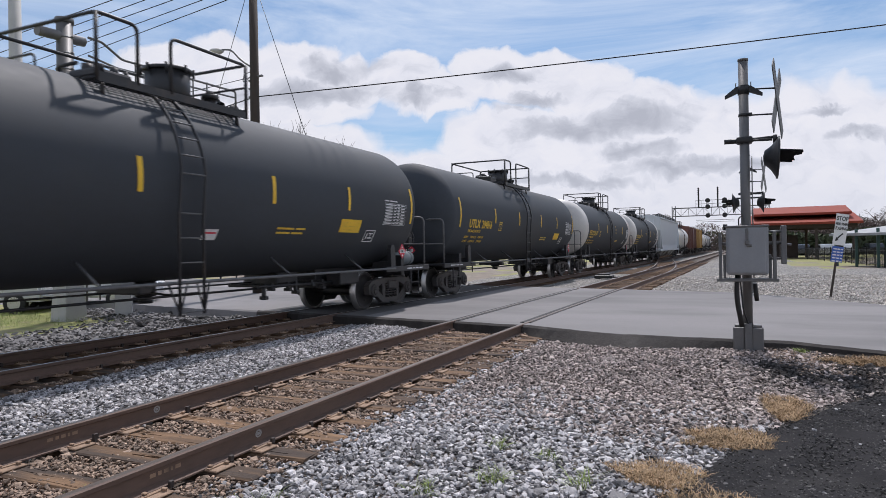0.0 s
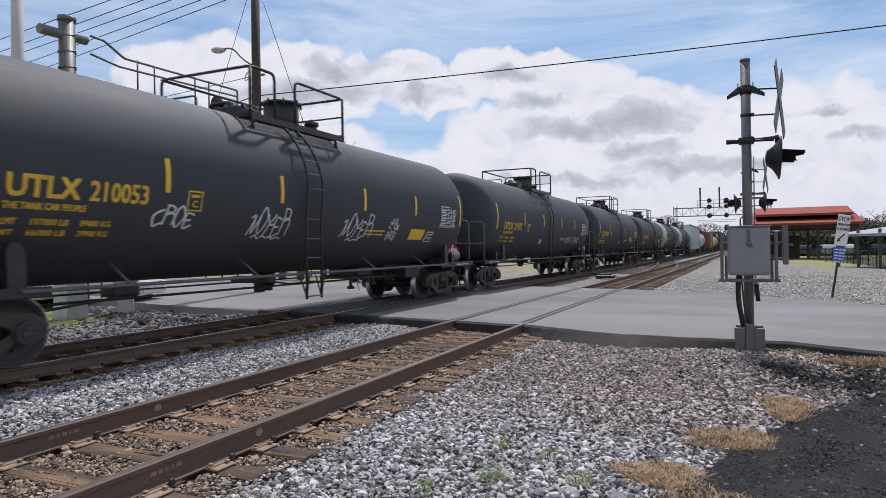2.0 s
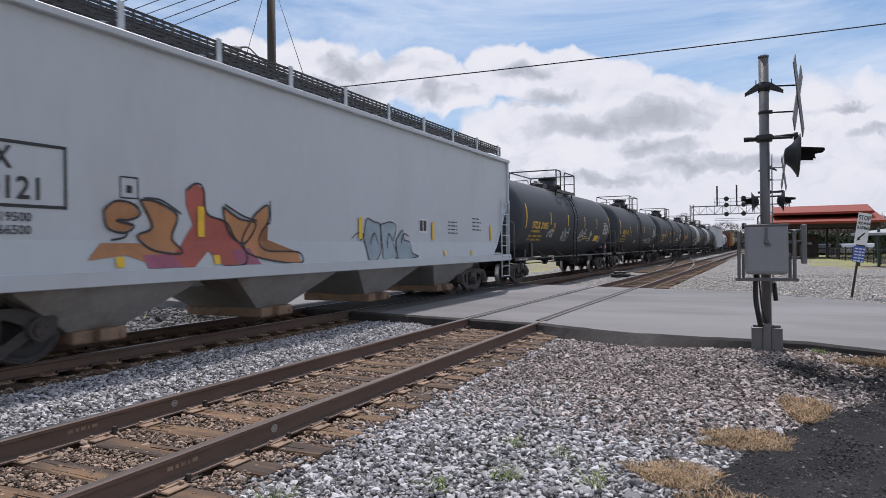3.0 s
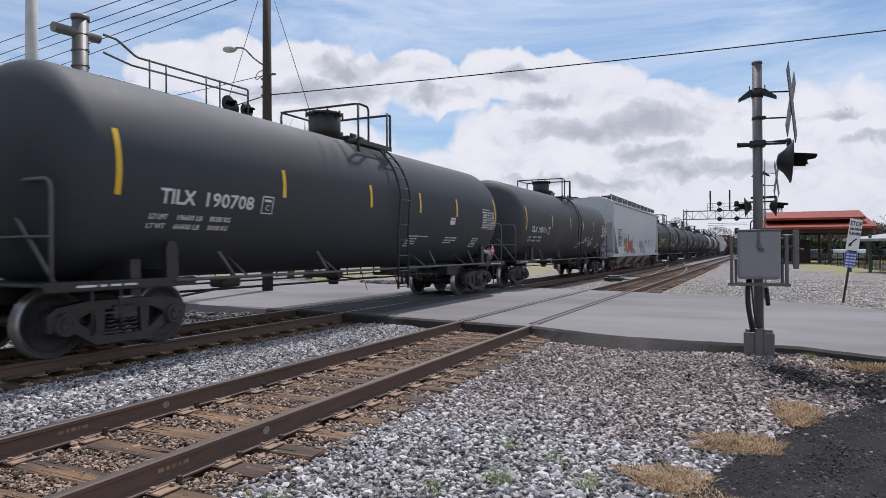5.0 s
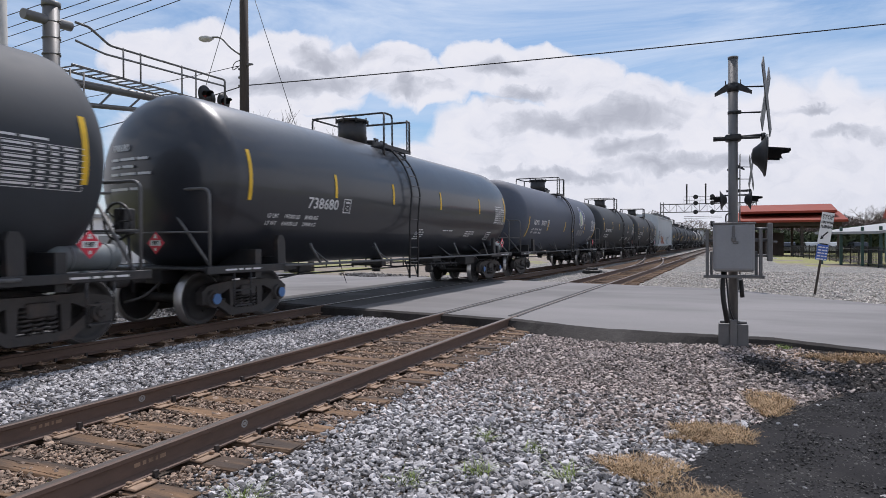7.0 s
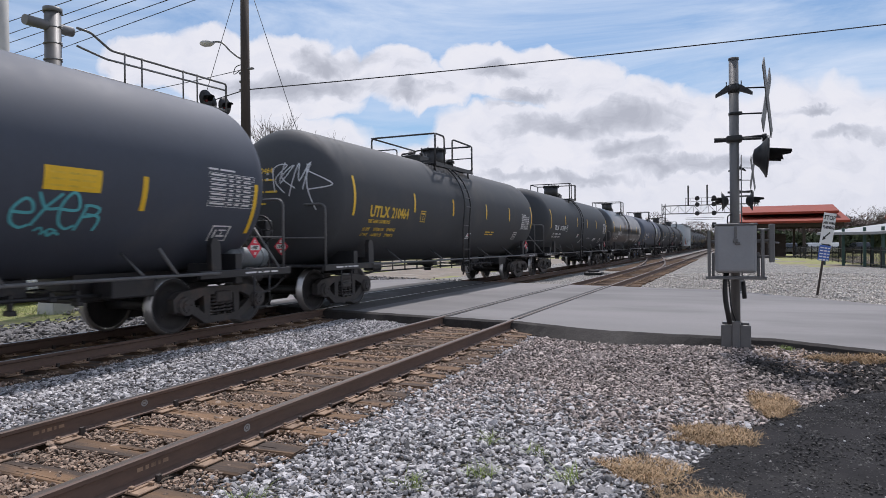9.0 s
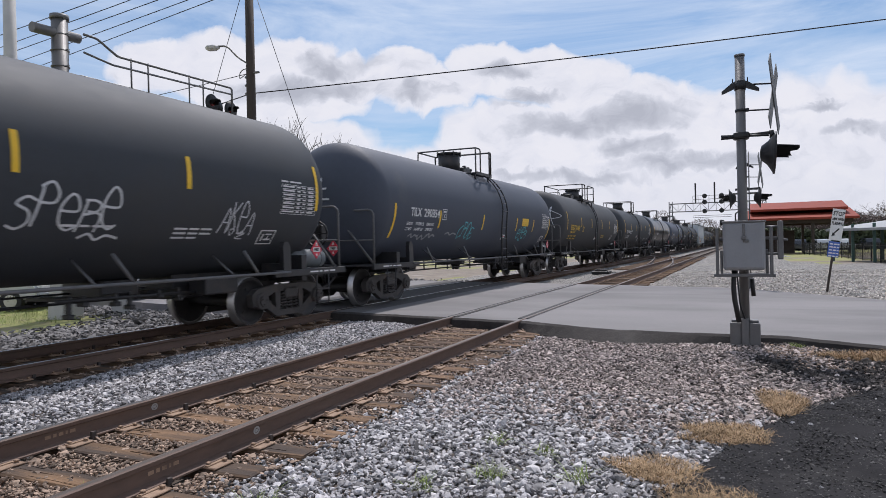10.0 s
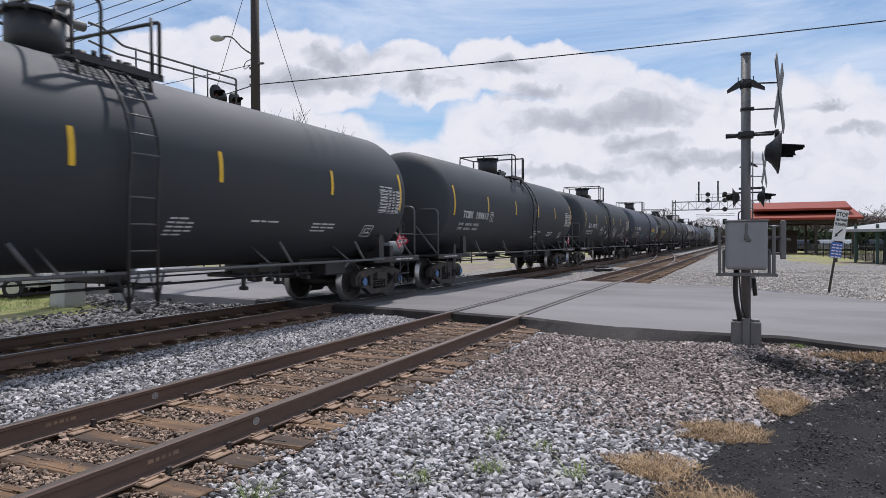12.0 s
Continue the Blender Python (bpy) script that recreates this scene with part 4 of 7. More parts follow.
def make_reservoir(bm):
    k = [(-.55, .02), (-.53, .12), (-.46, .19), (.46, .19), (.53, .12), (.55, .02)]
    lathe(bm, k, "Y", 20)
    rod(bm, (0, 0, -.3), (0, 0, -.15), .06, 8)
    for y in (-.3, .3):
        rod(bm, (0, y, 0), (0, y + .03, 0), .2, 20)


def make_brake_wheel(bm):
    pts = [(.0, .0, 0)]
    ring = [(.28 * math.cos(2 * math.pi * i / 20), .02, .28 * math.sin(2 * math.pi * i / 20)) for i in range(21)]
    tube(bm, ring, .022, 6)
    for i in range(5):
        t = 2 * math.pi * i / 5
        tube(bm, [(0, .05, 0), (.28 * math.cos(t), .02, .28 * math.sin(t))], .015, 5)
    rounded(bm, -.12, .12, .04, .26, -.2, .2, .03)
    tube(bm, [(0, .2, -.1), (0, .3, -1.1)], .025)


def placard(car, at):
    bm = bmesh.new()
    d = .19
    vs = [bm.verts.new(p) for p in ((0, -d, 0), (d, 0, 0), (0, d, 0), (-d, 0, 0))]
    back = [bm.verts.new((v.co.x, v.co.y, -.012)) for v in vs]
    bm.faces.new(vs)
    bm.faces.new(back[::-1])
    for i in range(4):
        bm.faces.new((vs[i], back[i], back[(i + 1) % 4], vs[(i + 1) % 4]))
    m = Matrix(((0, 0, 1, 0), (1, 0, 0, 0), (0, 1, 0, 0), (0, 0, 0, 1)))
    key = "placard"
    if key not in STORE:
        bm.transform(m)
        STORE[key] = mesh_of(key, bm, PLACARD)
        b2 = bmesh.new()
        quad(b2, -.12, .12, -.045, .045, .004)
        quad(b2, -.035, .035, .08, .10, .004)
        stroke(b2, [(-.03, .08), (0, .14), (.03, .08)], .02, .004)
        quad(b2, -.02, .02, -.13, -.08, .004)
        b2.transform(m)
        STORE["placard_panel"] = mesh_of("placard_panel", b2, SIGNW)
        b3 = bmesh.new()
        add_text(b3, "1987", .085, -.10, -.03, 1.0, .004)
        for v in b3.verts:
            v.co.z += .008
        b3.transform(m)
        STORE["placard_number"] = mesh_of("placard_number", b3, SIGNK)
    else:
        bm.free()
    p = part("placard", STORE[key], None, car, "red diamond hazard placard", at)
    part("placard_panel", STORE["placard_panel"], None, p)
    part("placard_number", STORE["placard_number"], None, p)


def strip_mesh(long):
    def make(bm):
        h = .45 if long else .25
        quad(bm, -.045, .045, -h, h, 0, 8)
        wrapped(bm)
    return stored("reflector_long" if long else "reflector_short", make, YELLOW)


def flat_part(name, car, mat, draw, where, label="", key=None):
    bm = bmesh.new()
    draw(bm)
    where(bm)
    bmesh.ops.recalc_face_normals(bm, faces=bm.faces[:])
    return part(name, bm, mat, car, label)


STRIPS_U = (-7.0, -4.0, -1.4, 1.48, 3.97, 6.9)


def tank_car(c0, label, paint, mark="", number="", ink=None, style="u", white_ends=False, tags=(), sheet=None, caps=False, roll=True, logo=False, strips=STRIPS_U, end_tag=False, ladder=-.54, walk_at=.16, letters=(-6.3, -5.38, -5.24, -4.34, -.43), weights=("197000 LB", "89400 KG", "66000 LB", "29900 KG"), notice=None, low=False):
    car = thing("tank_car", label, "tank car", pose(TRAIN_X, c0, 0), "tank cars of the train")
    MOVERS.append((car, c0 - .14, TRAIN_X))
    short = style == "t"
    part("tank", stored("tank|" + paint.name, make_shell, paint), None, car, label.split(" rail")[0])
    if white_ends:
        part("end_cap", stored("white_end", make_white_end, WHITETANK), None, car, "cream painted tank end")
        part("end_cap", stored("white_end|rear", lambda bm: make_white_end(bm, -1), WHITETANK), None, car, "cream painted tank end")
    for s in (1, -1):
        turn = pose(0, 0, 0, 0, 0, 0 if s > 0 else 180)
        part("sill", stored("sill", make_sill, STEEL), None, car, "", turn)
        part("deck", stored("deck", make_deck, STEEL), None, car, "", turn)
        for side in (1, -1):
            mirror = turn @ (pose(0, 0, 0) if side > 0 else pose(-2.88, 0, 0))
            part("edge_sill", stored("edge_sill", make_edge_sill, STEEL), None, car, "", mirror)
            part("bolster_web", stored("bolster_web", make_bolster_web, STEEL), None, car, "", turn @ pose(0 if side > 0 else -1.93, 0, 0))
        for flip in (1, -1):
            part("saddle", stored("saddle", make_saddle, STEEL), None, car, "", turn @ pose(0, 0 if flip > 0 else 12.2, 0, 0, 0, 0 if flip > 0 else 180))
            part("step", stored("step", make_steps, STEEL), None, car, "", turn @ pose(0 if flip > 0 else -2.92, 0, 0))
        part("end_rail", stored("end_rail", make_end_rail, RAILPIPE), None, car, "", turn)
        part("coupler", stored("coupler", make_coupler, TRUCKM), None, car, "", turn @ pose(0, 8.02, 0))
        if short:
            part("end_brace", stored("end_brace", make_end_brace, RAILPIPE), None, car, "", turn)
            part("end_brace", stored("end_brace|other", make_other_brace, RAILPIPE), None, car, "", turn)
        add_truck(car, s * TRUCK_Y, caps, roll)
        flat_part("sill_stencil", car, DECALW, lambda bm: bars(bm, s * 7.2 - .45, .95, (.28, .1, .16, .2), .03), lambda bm: on_side(bm, 1.48), "small white print on the sill")
    part("side_pipe", stored("side_pipe", make_side_pipe, RAILPIPE), None, car)
    if short:
        for y in (-5.2, -2.6, 2.3, 4.9):
            part("lean_brace", stored("lean_brace", make_lean_brace, RAILPIPE), None, car, "", pose(0, y, 0))
    rails = part("ladder", stored("ladder", make_ladder, STEEL), None, car, "", pose(0, ladder, 0))
    for x, z, k in rung_places():
        part("rung", stored("rung", make_rung, RAILPIPE), None, rails, "", pose(x, 0, z))
    if short:
        mid = walk_at
        for half in (0, 180):
            part("platform", stored("short_platform", make_short_platform, STEEL), None, car, "", pose(0, mid, 0, 0, 0, half))
        part("guard_rail", stored("short_guard_rail", make_short_guard_rail, STEEL), None, car, "", pose(0, mid, 0))
        part("manway", stored("manway", make_manway, STEEL), None, car, "", pose(0, mid - .55, 0))
        part("valve_box", stored("valve_box", make_valves, STEEL), None, car, "", pose(0, mid + .42, -.06))
        part("vent_valve", stored("vent_valve", make_vent, STEEL), None, car, "", pose(.1, mid + .95, -.1))
    else:
        for half in (0, 180):
            part("platform", stored("platform", make_platform, STEEL), None, car, "", pose(0, -.2, 0, 0, 0, half))
        part("guard_rail", stored("guard_rail", make_guard_rail, STEEL), None, car, "", pose(0, -.2, 0))
        part("manway", stored("manway", make_manway, STEEL), None, car, "", pose(0, .5, 0))
        part("valve_box", stored("valve_box", make_valves, STEEL), None, car, "", pose(0, -.78, 0))
        part("vent_valve", stored("vent_valve", make_vent, STEEL), None, car, "", pose(.3, 1.25, -.02))
    part("outlet", stored("outlet", make_outlet, STEEL), None, car)
    part("brake_rigging", stored("brake_rigging", make_rigging, STEEL), None, car)
    part("air_reservoir", stored("air_reservoir", make_reservoir, GREENFIT), None, car, "grey air reservoir", pose(.95, 7.35, 1.22))
    part("brake_wheel", stored("brake_wheel", make_brake_wheel, STEEL), None, car, "", pose(.7, 8.1, 1.75))
    placard(car, pose(1.40, 6.65 if style == 'u' else 7.1, 1.40))
    placard(car, pose(.35, -8.07, 1.42, 0, 0, -90))
    placard(car, pose(-.35, 8.07, 1.42, 0, 0, 90))
    for y, lg in zip(strips, (1, 0, 0, 0, 0, 1)):
        v = (-.47 if lg else -.35) if low else (.09 if short else .02)
        part("reflector", strip_mesh(lg), None, car, "yellow reflective strip", pose(0, y, TANK_Z) @ pose(0, 0, 0, 0, -math.degrees(v / TANK_R), 0) @ pose(0, 0, -TANK_Z))
    if ink:
        u0, u1, n0, n1, foot = letters
        cap = .37 if style == "u" else .31

        def line(name, word, a, b, v, size, bold, tag=""):
            full = max(q[0] for q in lettering(word, size)[0])
            flat_part(name, car, ink, lambda bm: add_text(bm, word, size, a, v, (b - a) / full, bold), wrapped, tag)

        if mark:
            line("reporting_mark", mark, u0, u1, foot, cap, .022 if style == "u" else .014, "stencilled reporting mark")
        line("car_number", number, n0, n1, foot, cap, .014 if style == "u" else .012, "stencilled car number")
        if style == "u":
            line("slogan", "THE TANK CAR PEOPLE", u0, u0 + 1.05, foot - .15, .12, .006)
        for k in (0, 1):
            v = foot - (.35 if style == "u" else .24) - .15 * k
            line("capacity_line", ("LD LMT", "LT WT")[k], u0 - .12, u0 + .20, v, .12, .005)
            line("capacity_line", weights[2 * k], u0 + .36, u0 + .86, v, .12, .005)
            line("capacity_line", weights[2 * k + 1], u0 + 1.02, u0 + 1.46, v, .12, .005)

        def small(bm):
            if style == "u":
                bars(bm, 1.72, -.70, (.5, .3), .04)
                bars(bm, 1.72, -.79, (.4, .35), .04)
            elif not low:
                bars(bm, 1.62, -.80, (.22, .14, .3), .035, .04)
                for i in range(3):
                    bars(bm, 3.45, -.81 - .08 * i, (.26, .2, .24)[:3 - i // 2], .035, .04)
        flat_part("small_stencil", car, ink, small, wrapped)
        if short and not low:
            def block(bm):
                for i in range(5):
                    bars(bm, ladder + .68 + .03 * (i == 0), -.80 - .075 * i, (.14, .18, .14)[:2 if i in (0, 4) else 3], .032, .03)
            flat_part("service_stencil", car, ink, block, wrapped)

        def square(bm):
            q = n1 + (.74 if style == "u" else .22)
            v = foot - .05
            for a in ((q, q + .022, v, v + .31), (q + .27, q + .292, v, v + .31), (q, q + .292, v, v + .022), (q, q + .292, v + .29, v + .312)):
                quad(bm, *a)
            bars(bm, q + .06, v + .21, (.17,), .045)
            add_text(bm, "C", .15, q + .09, v + .06, 1.0, .005)
        flat_part("code_square", car, ink, square, wrapped)

        def head(bm):
            add_text(bm, mark + " " + number, .17, -.85, 3.02, 1.0, .006)
            for i, wd in enumerate(((.22, .4, .25), (.3, .3), (.25, .4, .3), (.22,), (.5, .2))):
                bars(bm, -.78, 2.85 - .13 * i, wd, .045)
        flat_part("end_stencil", car, ink, head, lambda bm: on_end(bm, -TANK_L + TANK_DY))

    def table(bm):
        u0, v0, wd, dv = (5.52, .03, 1.07, .074) if style == "u" else (5.82, .10, 1.08, .078)
        for i in range(8):
            quad(bm, u0, u0 + wd, v0 - dv * i - .008, v0 - dv * i)
        for c in (0, .40, .57, .74, .995):
            quad(bm, u0 + wd * c, u0 + wd * c + .009, v0 - 7 * dv, v0)
        for i in range(7):
            bars(bm, u0 + .04, v0 - .05 - dv * i, (.34, .1, .1, .18), .028, .075)
        bars(bm, u0, v0 + .04, (.2, .35), .03)
    flat_part("test_table", car, DECALW, table, wrapped, "white stencilled inspection table")

    def plate(bm):
        du, dv = (.26, .0) if style == "u" else ((1.5 if low else .85), -.14)
        for a in ((4.6, 4.625, -.95, -.64), (5.0, 5.025, -.95, -.64), (4.6, 5.025, -.95, -.925), (4.6, 5.025, -.665, -.64), (4.68, 4.72, -.88, -.72), (4.76, 4.94, -.74, -.715), (4.76, 4.94, -.86, -.82), (4.84, 4.86, -.82, -.74)):
            quad(bm, a[0] + du, a[1] + du, a[2] + dv, a[3] + dv)
    flat_part("data_frame", car, DECALW, plate, wrapped, "small white framed stencil")
    if notice:
        nu, nv = notice
        paper = flat_part("notice", car, DECALW, lambda bm: quad(bm, nu - .16, nu + .16, nv - .1, nv + .1, 0, 3), wrapped, "small white notice")
        flat_part("notice_band", paper, PLACARD, lambda bm: quad(bm, nu - .13, nu + .13, nv + .02, nv + .05, .004, 1), wrapped, "red line of the notice")
    if sheet:
        su, sv = sheet

        def label_sheet(bm):
            quad(bm, su - .4, su + .4, sv - .15, sv + .15, 0, 4)
        panel = flat_part("warning_sheet", car, YELLOW, label_sheet, wrapped, "yellow warning sheet")

        def lines(bm):
            for i in range(3):
                bars(bm, su - .32, sv + .06 - .08 * i, (.2, .15, .2), .026, .04, .004)
        flat_part("warning_lines", panel, STENCILY, lines, wrapped)
    for word, u, v, ln, ht, w, mat in tags:
        flat_part("graffiti", car, mat, lambda bm: spray(bm, word, u, v, ln, ht, w, .12, .002), wrapped, "sprayed scrawl")
    if end_tag:
        def scrawl(bm):
            for u in (-1.62, .12):
                for line in (((0, .5), (.1, -.02), (.04, .5), (.36, .56), (.10, .24), (.34, -.05)), ((.30, .62), (.22, .16), (.52, .56), (.26, .3), (.58, .05)), ((.44, -.12), (.62, .6), (.66, .2), (.86, .62), (.74, .02)), ((.80, .58), (.84, .06), (1.0, -.42)), ((.84, .42), (1.3, .14), (.86, .02))):
                    stroke(bm, [(u + a, 2.62 + b) for a, b in line], .026)
            for v in (2.86, 2.98):
                quad(bm, -.02, .03, v, v + .05)
        flat_part("graffiti", car, GRAFW, scrawl, lambda bm: on_end(bm, -TANK_L + TANK_DY), "white sprayed scrawl on the tank end")
    if logo:
        def diamond(bm):
            pts = [(2.23, 0.08), (2.83, 0.83), (3.03, 0.81), (3.53, 0.53), (3.58, 0.39), (2.93, -0.33), (2.73, -0.33), (2.26, -0.08)]
            ring = [bm.verts.new((u, v, 0)) for u, v in pts]
            mid = bm.verts.new((2.9, .25, 0))
            for i in range(len(ring)):
                bm.faces.new((mid, ring[i], ring[(i + 1) % len(ring)]))
            bmesh.ops.subdivide_edges(bm, edges=bm.edges[:], cuts=3, use_grid_fill=True)
            for vert in bm.verts:
                vert.co.x, vert.co.y = 3.2 + (vert.co.x - 2.9) * 1.15, .27 + (vert.co.y - .25) * .98
        flat_part("emblem", car, surface("navy_emblem_paint", (0.07, 0.085, 0.21), 0.5, bump=0.0), diamond, wrapped, "navy diamond emblem")

        def leaf(bm):
            pts = [(2.56, -0.24), (2.44, 0.22), (2.60, 0.50), (2.98, 0.70), (3.20, 0.36), (3.18, 0.02), (2.93, -0.2)]
            ring = [bm.verts.new((u, v, .006)) for u, v in pts]
            mid = bm.verts.new((2.88, .23, .006))
            for i in range(len(ring)):
                bm.faces.new((mid, ring[i], ring[(i + 1) % len(ring)]))
            bmesh.ops.subdivide_edges(bm, edges=bm.edges[:], cuts=3, use_grid_fill=True)
            for vert in bm.verts:
                vert.co.x, vert.co.y = 3.2 + (vert.co.x - 2.9) * 1.15, .25 + (vert.co.y - .25) * .98
        flat_part("emblem_leaf", car, surface("cream_emblem_paint", (0.6, 0.6, 0.5), 0.5, bump=0.0), leaf, wrapped, "cream leaf")

        def vein(bm):
            stroke(bm, [(2.63, -0.33), (2.73, 0.06), (2.90, 0.34), (3.10, 0.58)], .07, .012)
            stroke(bm, [(2.53, 0.16), (2.63, 0.44), (2.93, 0.64)], .05, .012)
            for vert in bm.verts:
                vert.co.x, vert.co.y = 3.2 + (vert.co.x - 2.9) * 1.15, .25 + (vert.co.y - .25) * .98
        flat_part("emblem_vein", car, surface("green_emblem_paint", (0.05, 0.25, 0.12), 0.5, bump=0.0), vein, wrapped)

        def outline(bm):
            stroke(bm, [(2.38, .08), (3.07, .86), (3.36, .82), (3.97, .55), (4.0, .36), (3.25, -.33), (2.98, -.32), (2.44, -.10), (2.38, .08)], .035, .008)
        flat_part("emblem_outline", car, DECALW, outline, wrapped)
        for i in range(3):
            def letter_bar(bm):
                quad(bm, 2.35 + .5 * i, 2.74 + .5 * i, -.77, -.44, 0, 3)
            flat_part("emblem_bar", car, surface("grey_emblem_paint", (0.17, 0.18, 0.2), 0.5, bump=0.0), letter_bar, wrapped, "grey bar under the emblem")
    return car


# ---- covered hoppers and boxcars
HOP_L, HOP_W, HOP_TOP = 9.45, 1.56, 4.30


def make_hopper_body(bm):
    """Slab sides, sloped end sheets and a ridged roof of a covered hopper."""
    y0, y1 = HOP_L - 1.25, HOP_L - 0.1
    w = HOP_W
    prof = [(-w, 1.12), (-w + .06, 1.56), (-w + .06, HOP_TOP), (-.75, 4.58), (0, 4.62), (.75, 4.58), (w - .06, HOP_TOP), (w - .06, 1.56), (w, 1.12)]
    rings = []
    for y, zlow in ((-y1, 3.05), (-y0, 1.45), (-y0 + .4, 1.12), (y0 - .4, 1.12), (y0, 1.45), (y1, 3.05)):
        rings.append([bm.verts.new((x, y, max(z, zlow + (.02 if z > 1.3 else 0)) if z < 2 else z)) for x, z in prof])
    for a, b in zip(rings, rings[1:]):
        for i in range(len(prof) - 1):
            bm.faces.new((a[i], b[i], b[i + 1], a[i + 1]))
        bm.faces.new((a[-1], b[-1], b[0], a[0]))
    bm.faces.new(rings[0][::-1])
    bm.faces.new(rings[-1])
    bmesh.ops.recalc_face_normals(bm, faces=bm.faces[:])


def make_corner_post(bm):
    rounded(bm, -.045, .045, -.05, .05, 1.0, HOP_TOP, .008, 1)


def make_side_sill(bm):
    rounded(bm, HOP_W - .035, HOP_W + .035, -HOP_L, HOP_L, .96, 1.16, .01, 1)


def make_top_chord(bm):
    rounded(bm, HOP_W - .05, HOP_W + .05, -HOP_L + .1, HOP_L - .1, HOP_TOP - .05, HOP_TOP + .05, .012, 1)


def make_end_sill(bm):
    rounded(bm, -HOP_W, HOP_W, HOP_L - .06, HOP_L + .06, .965, 1.155, .01, 1)


def make_centre_sill(bm):
    rounded(bm, -.35, .35, -HOP_L, HOP_L, .78, 1.06, .02)


def make_hopper_bay(bm):
    top = [(-1.5, -1.75, 1.14), (1.5, -1.75, 1.14), (1.5, 1.75, 1.14), (-1.5, 1.75, 1.14)]
    low = [(-.85, -.42, .34), (.85, -.42, .34), (.85, .42, .34), (-.85, .42, .34)]
    a = [bm.verts.new(p) for p in top]
    b = [bm.verts.new(p) for p in low]
    bm.faces.new(a)
    bm.faces.new(b[::-1])
    for i in range(4):
        bm.faces.new((a[i], b[i], b[(i + 1) % 4], a[(i + 1) % 4]))
    bmesh.ops.recalc_face_normals(bm, faces=bm.faces[:])


def make_hopper_gate(bm):
    rounded(bm, -.95, .95, -.40, .40, .16, .34, .03)
    rod(bm, (-1.15, .2, .26), (1.15, .2, .26), .04, 8)
    rounded(bm, .9, 1.1, -.1, .3, .18, .36, .03)


def make_roof_walk(bm):
    """Grated walkways along both roof edges with a mesh guard on the outer side."""
    for s in (-1, 1):
        for i in range(5):
            x = s * (.80 + .11 * i)
            box(bm, x - .02, x + .02, -HOP_L + .2, HOP_L - .2, 4.66, 4.70)
        for j in range(48):
            y = -HOP_L + .3 + j * (2 * HOP_L - .6) / 47
            box(bm, min(s * .78, s * 1.28), max(s * .78, s * 1.28), y - .015, y + .015, 4.635, 4.66)
        for k in range(5):
            box(bm, s * 1.31 - .012, s * 1.31 + .012, -HOP_L + .2, HOP_L - .2, 4.50 + .065 * k, 4.535 + .065 * k)
        for j in range(110):
            y = -HOP_L + .25 + j * (2 * HOP_L - .5) / 109
            box(bm, s * 1.31 - .010, s * 1.31 + .010, y - .02, y + .02, 4.5, 4.79)


def make_roof_bracket(bm):
    for s in (-1, 1):
        box(bm, s * 1.335 - .012, s * 1.335 + .012, -.05, .05, 4.34, 4.83)
    box(bm, -1.34, 1.34, -.02, .02, 4.60, 4.635)


def make_hatches(bm):
    rounded(bm, -.32, .32, -8.2, 8.2, 4.60, 4.74, .04)
    for j in range(10):
        y = -7.4 + j * 1.65
        rounded(bm, -.36, .36, y - .5, y + .5, 4.72, 4.79, .03, 1)


def make_hopper_ladder(bm):
    for y in (8.55, 9.25):
        tube(bm, [(HOP_W + .03, y, .42), (HOP_W + .03, y, 3.0)], .024, 6)
    for z in (.45, .78, 1.1, 1.45, 1.8, 2.15, 2.5, 2.85):
        tube(bm, [(HOP_W + .03, 8.55, z), (HOP_W + .03, 9.25, z)], .016)


def make_end_ladder(bm):
    for x in (-.9, .9):
        tube(bm, [(x, 9.35, 1.1), (x, 9.35, 4.2)], .024, 6)
    for z in (1.5, 1.9, 2.3, 2.7, 3.1, 3.5, 3.9):
        tube(bm, [(-.9, 9.35, z), (.9, 9.35, z)], .015)


def make_end_platform(bm):
    rounded(bm, -1.3, 1.3, 8.2, 9.3, 1.16, 1.22, .02)


def make_end_stanchion(bm):
    rounded(bm, -.2, .2, 8.0, 8.25, 1.2, 3.0, .015, 1)


def on_hopper(bm, lift=.008):
    """Lays artwork on the hopper's flank, which flares out below a crease."""
    cut = [e for e in bm.edges if (e.verts[0].co.y - 1.56) * (e.verts[1].co.y - 1.56) < -1e-6]
    if cut:
        bmesh.ops.bisect_plane(bm, geom=bm.verts[:] + bm.edges[:] + bm.faces[:], plane_co=(0, 1.56, 0), plane_no=(0, 1, 0))
    for vert in bm.verts:
        u, v, w = vert.co
        vert.co = (HOP_W - .06 + .06 * max(0, 1.56 - v) / .44 + lift + w, u, v)


def on_hopper_high(bm):
    on_hopper(bm, .03)


def blob(bm, pts, w=0.0):
    """A filled flat shape, fanned from its middle."""
    ring = [bm.verts.new((u, v, w)) for u, v in pts]
    mid = bm.verts.new((sum(p[0] for p in pts) / len(pts), sum(p[1] for p in pts) / len(pts), w))
    for i in range(len(ring)):
        bm.faces.new((mid, ring[i], ring[(i + 1) % len(ring)]))


def mural(car, fills, lines, width):
    """A sprayed mural: filled angular shapes with dark outlines, nothing to read."""
    for k, (mat, shapes) in enumerate(fills):
        bm = bmesh.new()
        for i, s in enumerate(shapes):
            blob(bm, s, .002 + .003 * k + .001 * i)
        on_hopper(bm)
        part("mural_fill", bm, mat, car, "sprayed mural shape")
    bm = bmesh.new()
    for i, s in enumerate(lines):
        stroke(bm, s, width, .016 + .0004 * i)
    on_hopper(bm)
    part("mural_outline", bm, GRAFK, car, "black sprayed outline")


